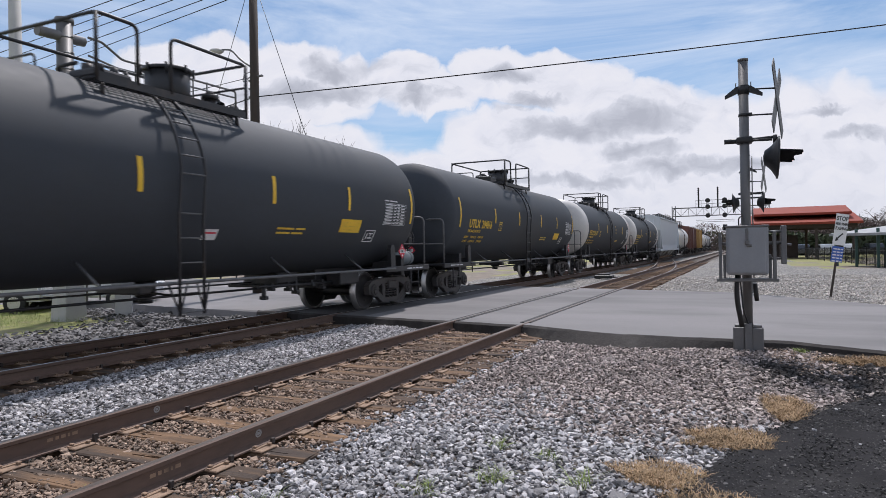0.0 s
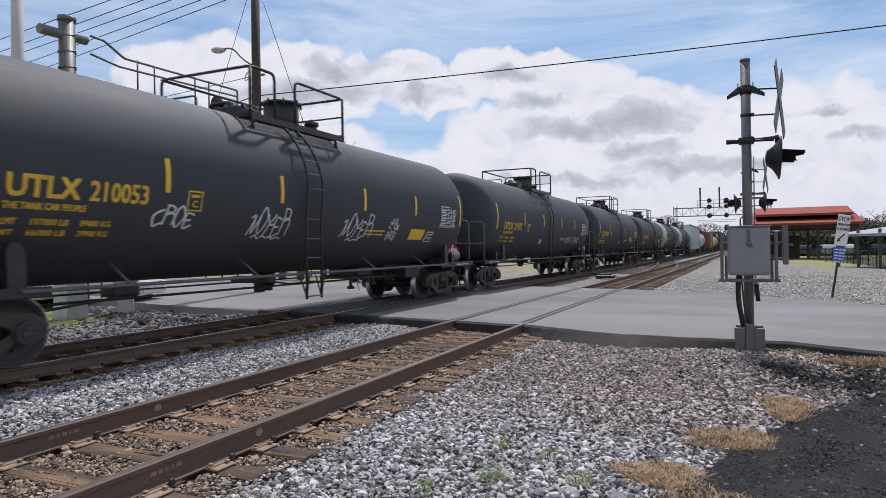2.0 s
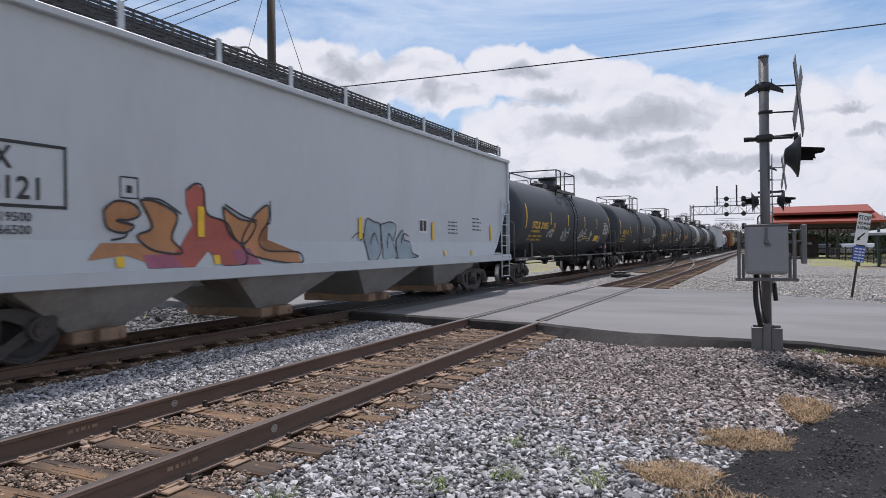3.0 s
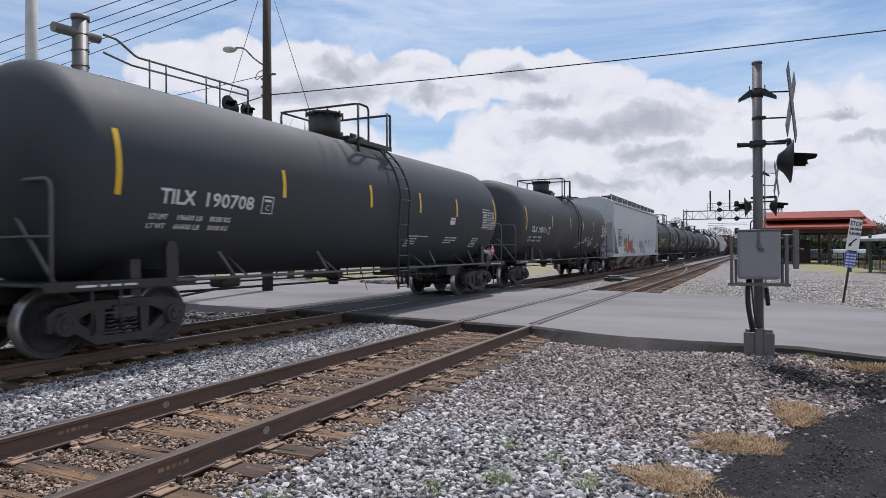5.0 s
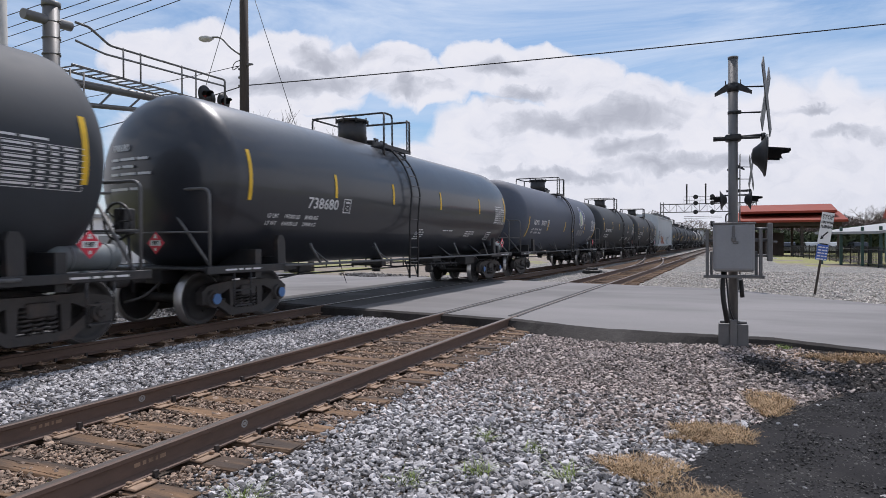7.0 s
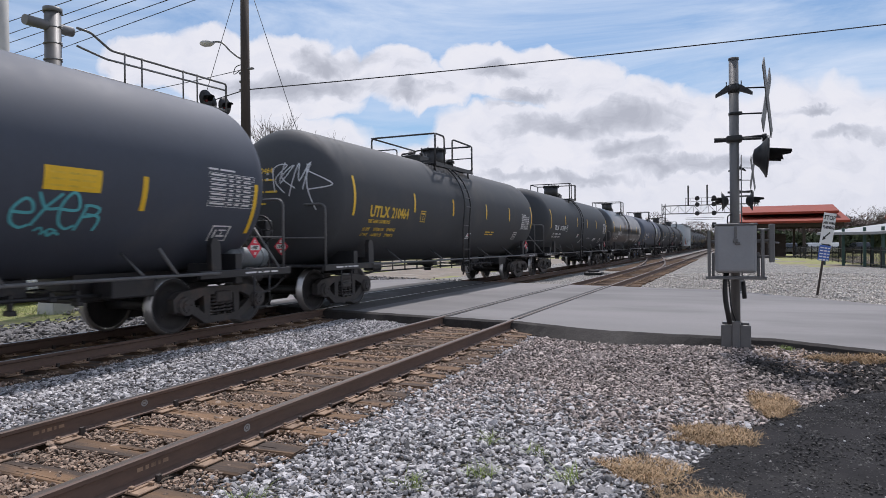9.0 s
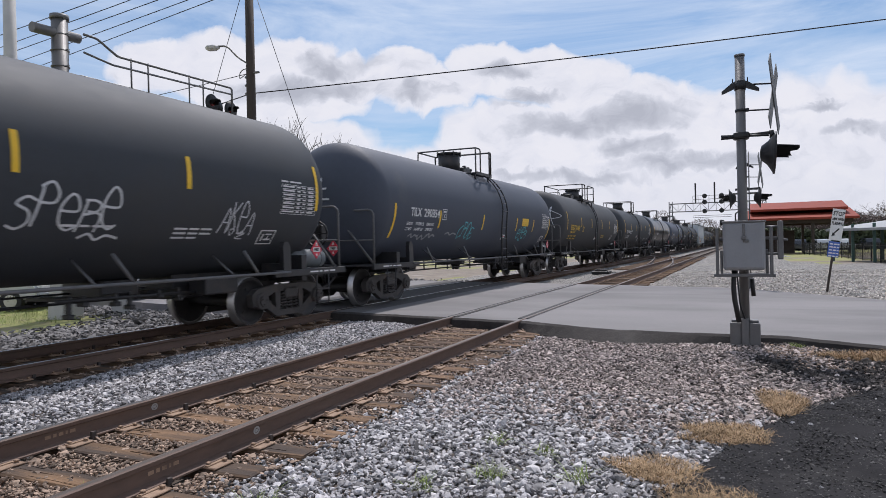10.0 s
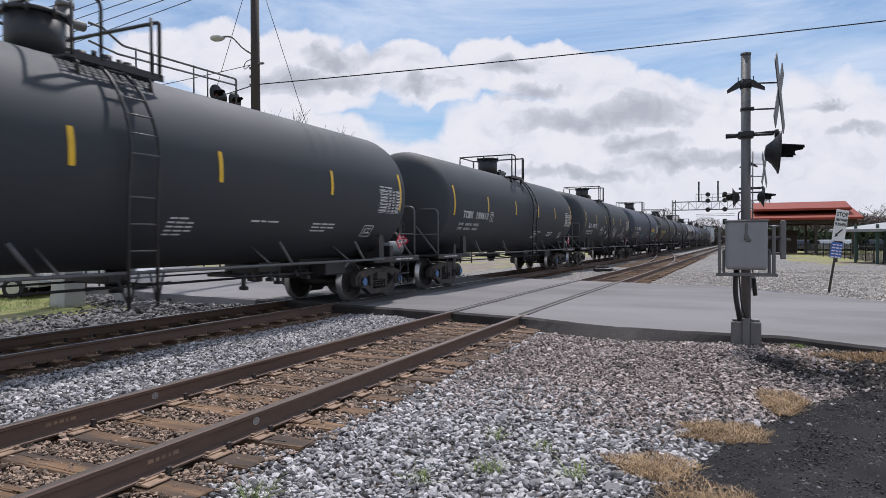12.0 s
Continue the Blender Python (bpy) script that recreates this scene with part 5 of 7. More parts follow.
def paint_murals(car):
    o1 = [(-5.80, 1.95), (-5.62, 2.08), (-5.35, 2.05), (-5.25, 1.92), (-5.40, 1.84), (-5.62, 1.82), (-5.35, 1.76), (-5.5, 1.66), (-5.75, 1.72)]
    o2 = [(-5.25, 2.12), (-4.95, 2.10), (-4.62, 1.92), (-4.72, 1.60), (-4.55, 1.38), (-5.05, 1.42), (-5.3, 1.62), (-5.05, 1.75)]
    o3 = [(-6.05, 1.30), (-5.85, 1.52), (-5.30, 1.52), (-4.62, 1.36), (-4.95, 1.18), (-5.5, 1.36)]
    o4 = [(-3.72, 2.10), (-3.35, 1.92), (-2.98, 1.86), (-3.12, 1.62), (-3.32, 1.52), (-3.62, 1.72)]
    o5 = [(-2.98, 2.02), (-2.68, 2.18), (-2.66, 1.92), (-2.90, 1.62), (-2.75, 1.40), (-1.90, 1.36), (-1.85, 1.16), (-2.6, 1.22), (-3.2, 1.36), (-3.3, 1.60)]
    r1 = [(-4.45, 2.30), (-4.28, 2.42), (-4.12, 2.36), (-4.05, 1.98), (-3.66, 1.86), (-3.48, 1.62), (-3.25, 1.40), (-3.30, 1.18), (-3.75, 1.16), (-4.05, 1.40), (-4.35, 1.16), (-4.9, 1.18), (-4.55, 1.50), (-4.32, 1.80), (-4.45, 2.10)]
    p1 = [(-5.25, 1.36), (-4.75, 1.36), (-4.55, 1.17), (-5.15, 1.17)]
    p2 = [(-3.55, 1.42), (-3.15, 1.44), (-2.9, 1.17), (-3.45, 1.17)]
    plum = surface("plum_spray_paint", (0.33, 0.10, 0.16), 0.6, var=0.3, scale=1.5, bump=0.0)
    mural(car, [(GRAFO, [o1, o2, o3, o4, o5]), (GRAFR, [r1]), (plum, [p1, p2])], [o1 + o1[:1], o2 + o2[:1], o4 + o4[:1], o5 + o5[:1], r1[:9], [(-5.2, 2.14), (-4.9, 2.13), (-4.55, 1.95)], [(-3.68, 2.14), (-3.3, 1.98), (-2.95, 1.9)], [(-2.62, 2.26), (-2.62, 1.9), (-2.72, 1.86)], [(-5.7, 1.56), (-5.5, 1.60), (-5.45, 1.68)]], .030)
    b1 = [(.35, 1.65), (.48, 2.05), (.78, 2.0), (1.05, 1.92), (1.02, 1.4), (.75, 1.15), (.5, 1.15), (.42, 1.45)]
    b2 = [(1.05, 1.95), (1.5, 2.02), (1.75, 1.9), (1.6, 1.55), (1.7, 1.2), (1.1, 1.15), (1.1, 1.5)]
    b3 = [(1.75, 1.62), (2.05, 1.85), (2.12, 1.62), (2.4, 1.55), (2.45, 1.3), (2.75, 1.2), (1.8, 1.15), (1.72, 1.4)]
    mural(car, [(GRAFB, [b1, b2, b3])], [b1 + b1[:1], b2 + b2[:1], b3 + b3[:1], [(-.12, 1.62), (.1, 1.74), (.35, 1.7), (.2, 1.58)], [(.6, 1.5), (.78, 1.75), (.95, 1.5)], [(1.3, 1.4), (1.4, 1.75), (1.55, 1.6)], [(1.95, 1.5), (2.1, 1.75), (2.35, 1.7)]], .024)


def hopper_car(c0, label, paint, full=True, roll=True):
    car = thing("hopper_car", label, "hopper car", pose(TRAIN_X, c0, 0), "hopper cars of the train")
    MOVERS.append((car, c0, TRAIN_X))
    part("body", stored("body|" + paint.name, make_hopper_body, paint), None, car, "pale grey smooth-sided hopper body")
    part("centre_sill", stored("hop_centre|" + paint.name, make_centre_sill, paint), None, car)
    for y in (-5.45, -1.82, 1.82, 5.45):
        part("hopper_bay", stored("hopper_bay", make_hopper_bay, HOPPERD), None, car, "dusty sloped discharge bay", pose(0, y, 0))
        part("discharge_gate", stored("discharge_gate", make_hopper_gate, PLATEM), None, car, "rusty discharge gate", pose(0, y, 0))
    part("roof_walk", stored("roof_walk", make_roof_walk, STEEL), None, car, "black grated roof walk")
    for j in range(11):
        part("roof_bracket", stored("roof_bracket|" + paint.name, make_roof_bracket, paint), None, car, "", pose(0, -HOP_L + .5 + j * (2 * HOP_L - 1.0) / 10, 0))
    part("hatch", stored("hatch", make_hatches, HOPPERD), None, car)
    for s in (0, 180):
        turned = pose(0, 0, 0, 0, 0, s)
        for kind, maker in (("side_sill", make_side_sill), ("top_chord", make_top_chord), ("end_sill", make_end_sill), ("side_ladder", make_hopper_ladder),
                            ("end_ladder", make_end_ladder), ("end_platform", make_end_platform), ("end_stanchion", make_end_stanchion)):
            part(kind, stored("hop_" + kind + "|" + paint.name, maker, paint), None, car, "", turned)
        for x in (-HOP_W + .04, HOP_W - .04):
            part("corner_post", stored("corner_post|" + paint.name, make_corner_post, paint), None, car, "", turned @ pose(x, HOP_L - .14, 0))
        part("coupler", stored("coupler", make_coupler, TRUCKM), None, car, "", pose(0, 0, 0, 0, 0, s) @ pose(0, HOP_L, 0))
        add_truck(car, 7.25 if s == 0 else -7.25, None, roll)
    if full:
        def sign(bm):
            for a in ((-7.66, -6.28, 2.66, 2.70), (-7.66, -6.28, 1.93, 1.97), (-7.66, -7.62, 1.93, 2.70), (-6.32, -6.28, 1.93, 2.70)):
                quad(bm, *a)
            add_text(bm, "TILX", .37, -7.55, 2.37, .8, .010)
            add_text(bm, "620121", .37, -7.58, 2.03, .92, .010)
        flat_part("reporting_mark", car, GRAFK, sign, on_hopper, "boxed reporting mark and number")

        def small(bm):
            add_text(bm, "LD LMT 219500", .15, -7.72, 1.77, 1.0, .004)
            add_text(bm, "LT  WT   66500", .15, -7.72, 1.62, 1.0, .004)
            for i in range(4):
                bars(bm, 6.3, 2.25 - .11 * i, (.26, .2, .12)[:2 + i % 2], .035)
                bars(bm, 4.62, 2.10 - .10 * i, (.14, .26, .1), .033)
            for u in (-5.55, -5.28):
                quad(bm, u, u + .02, 2.12, 2.42)
            quad(bm, -5.55, -5.26, 2.40, 2.42)
            quad(bm, -5.55, -5.26, 2.12, 2.14)
            quad(bm, -5.45, -5.36, 2.2, 2.3)
        flat_part("capacity_stencil", car, GRAFK, small, on_hopper)

        def panel(bm):
            quad(bm, 2.93, 3.34, 1.80, 2.14)
        p = flat_part("data_panel", car, DECALW, panel, on_hopper, "small framed data panel")

        def inner(bm):
            quad(bm, 2.96, 3.11, 1.84, 2.11, .004)
            quad(bm, 3.15, 3.31, 1.84, 2.11, .004)
        flat_part("panel_field", p, GRAFK, inner, on_hopper)
        for y in (-8.16, -4.18, 0.22, 3.66, 7.75):
            def strip(bm):
                quad(bm, y - .065, y + .065, 1.62, 2.08)
            flat_part("reflector", car, YELLOW, strip, on_hopper_high, "yellow reflective strip")
        for y in (-5.6, -3.9, 4.3, 6.1):
            def spot(bm):
                quad(bm, y - .06, y + .06, 1.2, 1.34)
            flat_part("sticker", car, YELLOW, spot, on_hopper_high, "small yellow sticker")
        paint_murals(car)
    return car


def make_box_body(bm):
    rounded(bm, -1.5, 1.5, -7.7, 7.7, 1.0, 4.4, .04)
    for s in (-1, 1):
        for j in range(16):
            y = -7.4 + j * .985
            box(bm, s * 1.5 - .04, s * 1.5 + .04, y - .04, y + .04, 1.05, 4.3)
    prism_roof = [(-1.5, 4.4), (0, 4.62), (1.5, 4.4)]
    a = [bm.verts.new((x, -7.7, z)) for x, z in prism_roof]
    b = [bm.verts.new((x, 7.7, z)) for x, z in prism_roof]
    bm.faces.new((a[0], a[1], b[1], b[0]))
    bm.faces.new((a[1], a[2], b[2], b[1]))
    bm.faces.new(a)
    bm.faces.new(b[::-1])


def box_car(c0, label, paint):
    car = thing("box_car", label, "boxcar", pose(TRAIN_X, c0, 0), "boxcars of the train")
    MOVERS.append((car, c0, TRAIN_X))
    part("body", stored("box_body|" + paint.name, make_box_body, paint), None, car)

    def door(bm):
        rounded(bm, 1.53, 1.59, -1.5, 1.5, 1.1, 4.2, .02)
    for half in (0, 180):
        part("door", stored("box_door|" + paint.name, door, paint), None, car, "", pose(0, 0, 0, 0, 0, half))
    for s in (0, 180):
        part("coupler", stored("coupler", make_coupler, TRUCKM), None, car, "", pose(0, 0, 0, 0, 0, s) @ pose(0, 7.9, 0))
        add_truck(car, 5.6 if s == 0 else -5.6, None, False)
    return car


def build_train():
    U, T = "black tank car with yellow stencilled lettering on rail trucks", "black tank car with white stencilled lettering on rail trucks"
    W, K = GRAFW, GRAFT
    NEW = (-6.41, -5.77, -5.61, -4.5, -.43)
    FAR = (-6.40, -5.62, -5.38, -4.3, -.42)
    W2 = ("196600 LB", "89200 KG", "66400 LB", "30100 KG")
    tank_car(8.28, U, BLACK, "UTLX", "209278", STENCILY, "u", sheet=(4.15, -.57), notice=(.10, -.84))
    tank_car(-8.88, U, BLACK, "UTLX", "211572", STENCILY, "u", notice=(-1.30, -.88), tags=(("NOHe KUTHE", 2.74, -.96, 2.0, .34, .032, W),))
    tank_car(-26.02, U, BLACK, "UTLX", "210053", STENCILY, "u", sheet=(4.3, -.74), tags=(("CROE", -4.2, -.74, .78, .30, .034, W), ("VOYER", -2.15, -.86, 1.05, .44, .032, W), ("~~", -2.0, -.98, .8, .14, .03, W), ("VOYER", .72, -.86, 1.2, .46, .034, W), ("~", 1.0, -1.0, .5, .12, .03, W), ("zoew", 2.70, -.62, .48, .24, .026, W), ("eAzE", 2.68, -.90, .50, .24, .026, W)))
    hopper_car(-44.3, "pale grey covered hopper car with sprayed murals", HOPPERM)
    tank_car(-62.7, "faded grey-black tank car with white lettering on rail trucks", GREYBLK, "TILX", "190711", STENCILW, "t", ladder=0.59, walk_at=0.16, strips=(-7.1, -3.72, -.76, 1.6, 3.9, 6.92), letters=NEW, weights=W2, tags=(("ewowe", 2.2, -.8, 1.8, .3, .03, W),))
    tank_car(-80.0, T, BLACK, "TILX", "190708", STENCILW, "t", ladder=0.59, walk_at=0.16, strips=(-7.1, -3.72, -.76, 1.6, 3.87, 6.92), letters=NEW, weights=W2, notice=(3.64, -.30))
    tank_car(-97.25, "blue-grey tank car with a leaf emblem on rail trucks", EMBLEMBLUE, "ADMX", "30677", STENCILW, "t", logo=True, low=True, ladder=0.53, walk_at=0.12, strips=(-7.1, -4.0, -.72, 1.24, 4.0, 6.9), letters=(-6.4, -5.56, -5.2, -4.36, -.36))
    tank_car(-114.55, "glossy black tank car with white lettering on rail trucks", GLOSSBLK, "", "738680", STENCILW, "t", caps=True, ladder=-0.82, walk_at=-0.75, strips=(-7.1, -4.4, -1.82, 1.07, 4.25, 6.92), letters=FAR)
    tank_car(-131.8, T, BLACK, "TILX", "302208", STENCILW, "t", ladder=-0.87, walk_at=-0.79, strips=(-7.1, -4.34, -1.62, .95, 3.6, 6.92), letters=FAR, notice=(-1.1, -.66))
    tank_car(-149.1, "faded black tank car with yellow stencilled lettering on rail trucks", GREYBLK, "UTLX", "210464", STENCILY, "u", end_tag=True, notice=(.27, -.85))
    tank_car(-166.4, "black tank car with teal scrawl and white lettering on rail trucks", BLUEBLK, "TILX", "290354", STENCILW, "t", low=True, ladder=0.7, walk_at=0.15, strips=(-7.1, -4.46, -1.07, 2.44, 4.58, 6.95), letters=(-6.28, -5.68, -5.52, -4.54, -.31), sheet=(3.47, -.24), notice=(1.32, -.86), tags=(("CROE", -2.96, -.92, 1.22, .50, .036, K), ("eYeR", 2.72, -.90, 1.2, .44, .040, K), ("~", 3.2, -1.06, .25, .12, .04, K), ("~", 3.1, -1.02, .3, .14, .03, K), ("~w~", -6.1, -.98, 1.6, .22, .055, GREYTANK), ("~", -3.85, -.86, .8, .14, .05, GREYTANK)))
    tank_car(-183.75, "black tank car with white scrawls and lettering on rail trucks", BLACK, "TILX", "198773", STENCILW, "t", ladder=-0.87, walk_at=-0.79, strips=(-7.1, -4.34, -1.62, .95, 3.58, 6.92), letters=FAR, weights=("196500 LB", "89150 KG", "66500 LB", "30130 KG"), notice=(-1.17, -.66), tags=(("JHOCS", -3.04, -.84, 1.16, .46, .030, W), ("SPeRe", .92, -.84, 1.5, .50, .034, W), ("~", 1.9, -1.06, .6, .18, .04, W), ("AKeA", 4.38, -.86, .8, .52, .024, W), ("oz", 4.62, -1.0, .4, .2, .022, W), ("zoz", -6.96, .16, .42, .3, .02, GREYTANK)))
    tank_car(-201.15, T, BLACK, "TCBX", "199613", STENCILW, "t", ladder=0.69, walk_at=0.15, strips=(-7.08, -4.32, -1.44, 1.45, 4.03, 6.95), letters=FAR, caps=True)
    tank_car(-218.45, T, BLACK, "TILX", "198771", STENCILW, "t", ladder=-0.87, walk_at=-0.79, strips=(-7.1, -4.4, -1.88, .70, 3.86, 6.85), letters=FAR, caps=True)
    # ahead of the first car
    tank_car(25.4, U, BLACK, "UTLX", "204816", STENCILY, "u", sheet=(4.1, -.6))
    tank_car(42.6, "black tank car with cream painted ends on rail trucks", BLACK, "UTLX", "207110", STENCILY, "u", white_ends=True, roll=False)
    tank_car(59.7, "black tank car with cream painted ends on rail trucks", BLACK, "UTLX", "207114", STENCILY, "u", white_ends=True, roll=False)
    hopper_car(78.0, "pale grey covered hopper car", HOPPERM, False, False)
    tank_car(96.2, "dusty white tank car on rail trucks", WHITETANK, "", "", None, "u", roll=False)
    box_car(113.2, "rusty brown ribbed steel boxcar", BROWNBOX)
    box_car(129.4, "faded ochre ribbed steel boxcar", YELLOWBOX)
    tank_car(146.1, "dusty white tank car on rail trucks", WHITETANK, "", "", None, "u", roll=False)
    tank_car(163.3, "grey tank car on rail trucks", GREYTANK, "", "", None, "u", roll=False)


def gone(t):
    """Metres that the train has run by t seconds."""
    return SPEED * t + GAIN * t * t - .22 * max(0, 1 - 2 * t)


def on_line(x, y):
    """Where a car stands on the swinging line with its middle at y."""
    a, b = bend_x(y - TRUCK_Y), bend_x(y + TRUCK_Y)
    return pose(x + (a + b) / 2, y, 0, 0, 0, -math.degrees(math.atan2(b - a, 2 * TRUCK_Y)))


def motions():
    for car, c0, x in MOVERS:
        walk(car, [(k / 2, on_line(x, c0 + gone(k / 2))) for k in range(25)])
    for wheel, y in ROLLERS:
        walk(wheel, [(k / FPS, pose(0, y, WHEEL_R, -math.degrees(gone(k / FPS) / WHEEL_R))) for k in range(361)])


build_train()

build_track(TRACK_2, "railway_track_far", "main track with rusty rails on stone ballast", (-4, 60))
build_track(TRACK_1, "railway_track_near", "nearer track with rusty rails and weathered wooden ties", (-1, 70))
build_turnout()


# ---------------------------------------------------------------- crossing signals and signs
def make_flasher(s):
    """Meshes of one flashing-light unit that looks along +x: backing disc, hood, lens."""
    bm = bmesh.new()
    lathe(bm, [(-.20, .03), (-.185, .10), (-.10, .17), (-.03, .27), (-.02, .305), (.0, .305), (.0, .11)], "X", 28)
    disc = mesh_of("backing_disc", bm, DARKM)
    bm = bmesh.new()
    n = 20
    a, b = [], []
    for i in range(n + 1):
        t = radians(-25 + 230 * i / n)
        reach = .30 if 30 < math.degrees(t) < 150 else .18 + .12 * math.sin(max(0, t)) ** 2
        a.append(bm.verts.new((.0, .125 * math.cos(t), .125 * math.sin(t))))
        b.append(bm.verts.new((reach, .115 * math.cos(t), .115 * math.sin(t) - .01)))
    for i in range(n):
        bm.faces.new((a[i], a[i + 1], b[i + 1], b[i])).smooth = True
    bmesh.ops.solidify(bm, geom=bm.faces[:], thickness=.006)
    hood = mesh_of("hood", bm, DARKM)
    bm = bmesh.new()
    lathe(bm, [(.0, .11), (.012, .10), (.022, .06), (.026, .01)], "X", 20)
    lens = mesh_of("lens", bm, REDLENS)
    return disc, hood, lens


FLASHER = make_flasher(1)


def crossing_mast(at, full=True):
    mast = thing("crossing_signal", "grey steel crossing signal mast with crossbuck and flashers", "crossing signal", at, "crossing signals")
    bm = bmesh.new()
    rod(bm, (0, 0, .1), (0, 0, 4.24), .066, 22)
    rod(bm, (0, 0, 4.24), (0, 0, 4.27), .072, 22)
    part("pole", bm, GALV, mast, "grey steel pole")
    bm = bmesh.new()
    for s in (-1, 1):
        rounded(bm, s * .125 - .075, s * .125 + .075, -.11, .11, .02, .36, .012)
        rounded(bm, s * .125 - .055, s * .125 + .055, -.08, .08, .36, .40, .012)
    rounded(bm, -.052, .052, -.14, .14, .0, .42, .012)
    part("base", bm, GALV, mast, "split cast base")
    bm = bmesh.new()
    for s in (-1, 1):
        prism(bm, [(s * .05, .05), (s * .05, -.03), (s * .25, -.11), (s * .25, -.07), (s * .10, .05)], -.03, .03)
        rod(bm, (0, s * .10, -.02), (0, s * .10, .11), .008, 6)
    rod(bm, (0, 0, -.07), (0, 0, .06), .078, 18)
    bm.transform(Matrix.Rotation(radians(90), 4, "Z"))
    part("wing_bracket", bm, DARKM, mast, "dark wing-shaped bracket", pose(0, 0, 3.82))
    bm = bmesh.new()
    rod(bm, (.0, 0, 3.83), (.42, 0, 3.80), .012, 8)
    part("sign_bracket", bm, DARKM, mast)
    bm = bmesh.new()
    rod(bm, (.0, 0, 3.45), (.42, 0, 3.43), .012, 8)
    rod(bm, (0, 0, 3.43), (0, 0, 3.47), .075, 16)
    rounded(bm, .06, .11, -.03, .03, 3.43, 3.48, .01)
    part("sign_bracket", bm, DARKM, mast)
    for k, ang in enumerate((48, -48)):
        bm = bmesh.new()
        rounded(bm, -.008 + .014 * k, .006 + .014 * k, -.61, .61, -.11, .11, .004, 1)
        bm.transform(Matrix.Rotation(radians(ang), 4, "X"))
        part("crossbuck_blade", bm, SIGNBACK, mast, "aluminium crossbuck blade seen on edge", pose(.43, 0, 3.63, 0, 0, -11))
    for z, both in ((3.08, True),):
        bm = bmesh.new()
        rod(bm, (-.27, 0, z), (.08, 0, z), .035, 12)
        rounded(bm, -.11, .11, -.10, .10, z - .05, z + .05, .03)
        rod(bm, (.05, 0, z + .01), (.40, 0, z + .02), .022, 10)
        rod(bm, (.05, -.05, z - .01), (.36, -.05, z - .02), .018, 8)
        rod(bm, (.40, 0, z - .06), (.40, 0, z + .05), .03, 10)
        part("cross_arm", bm, DARKM, mast)
    units = [(.44, -.02, 2.80, 0)] + ([] if full else [(-.44, -.02, 2.80, 180)])
    for x, y, z, rz in units:
        f = part("flasher", FLASHER[0], None, mast, "black flashing-light unit", pose(x, y, z, 0, 3, rz))
        part("hood", FLASHER[1], None, f)
        part("lens", FLASHER[2], None, f, "unlit red lens")
    if full:
        # the gate motor housing with its arms, seen from behind
        bm = bmesh.new()
        rounded(bm, -.275, .275, -.36, -.075, 1.13, 1.83, .05, 3)
        part("gate_motor_box", bm, BOXM, mast, "grey enamelled gate motor housing")
        bm = bmesh.new()
        rounded(bm, -.285, .285, -.37, -.07, 1.735, 1.765, .012)
        rounded(bm, -.018, .018, -.378, -.355, 1.55, 1.72, .006)
        rounded(bm, -.03, .03, -.40, -.355, 1.49, 1.55, .012)
        rounded(bm, -.01, .06, -.385, -.355, 1.46, 1.50, .008)
        part("hasp", bm, GALV, mast, "", pose(0, 0, .07))
        bm = bmesh.new()
        for s in (-1, 1):
            rounded(bm, s * .35 - .022, s * .35 + .022, -.30, -.20, .98, 1.66, .008)
            rounded(bm, s * .295 - .018, s * .295 + .018, -.26, -.12, 1.0, 1.34, .008)
        rounded(bm, -.40, .40, -.30, -.16, .955, 1.0, .008)
        rod(bm, (-.36, -.25, 1.50), (.44, -.25, 1.50), .025, 10)
        rod(bm, (.28, -.25, 1.28), (.46, -.25, 1.28), .018, 8)
        rod(bm, (.28, -.25, 1.66), (.46, -.25, 1.66), .018, 8)
        part("gate_arm_support", bm, GALV, mast, "", pose(0, 0, .08))
        bm = bmesh.new()
        rounded(bm, .43, .50, -.30, -.18, 1.22, 1.76, .012)
        rod(bm, (.48, -.24, 1.50), (.56, -.24, 1.49), .015, 8)
        part("counterweight", bm, GALV, mast, "", pose(0, 0, .06))
        bm = bmesh.new()
        tube(bm, bend([(-.13, -.2, 1.14), (-.15, -.2, .8), (-.08, -.18, .38)], .2), .035, 10)
        tube(bm, bend([(-.10, -.16, 1.14), (-.06, -.16, .6), (-.0, -.12, .42)], .2), .012, 6)
        tube(bm, bend([(.10, -.1, 1.0), (.12, -.1, .75)], .2), .03, 8)
        part("conduit", bm, DARKM, mast)
        bm = bmesh.new()
        rod(bm, (-.28, -.2, 1.78), (-.28, -.2, 1.86), .03, 10)
        tube(bm, bend([(-.1, -.15, 1.76), (-.1, -.1, 1.95), (-.05, -.06, 1.98)], .06), .01, 6)
        part("cable_gland", bm, DARKM, mast)
    else:
        bm = bmesh.new()
        for y in (-.2, .2):
            tube(bm, [(.12, y, .5), (.12, y, 4.2)], .012, 5)
        for i in range(12):
            tube(bm, [(.12, -.2, .6 + .3 * i), (.12, .2, .6 + .3 * i)], .01, 5)
        part("ladder", bm, GALV, mast)
        bm = bmesh.new()
        rod(bm, (-.42, 0, 2.95), (.42, 0, 2.95), .025, 8)
        part("flasher_arm", bm, DARKM, mast)
    return mast


crossing_mast(pose(.245, 10.4, ground_z(.245, 10.4) - .02, 0, -.1, 0))
crossing_mast(pose(.58, 21.9, -.1), False)


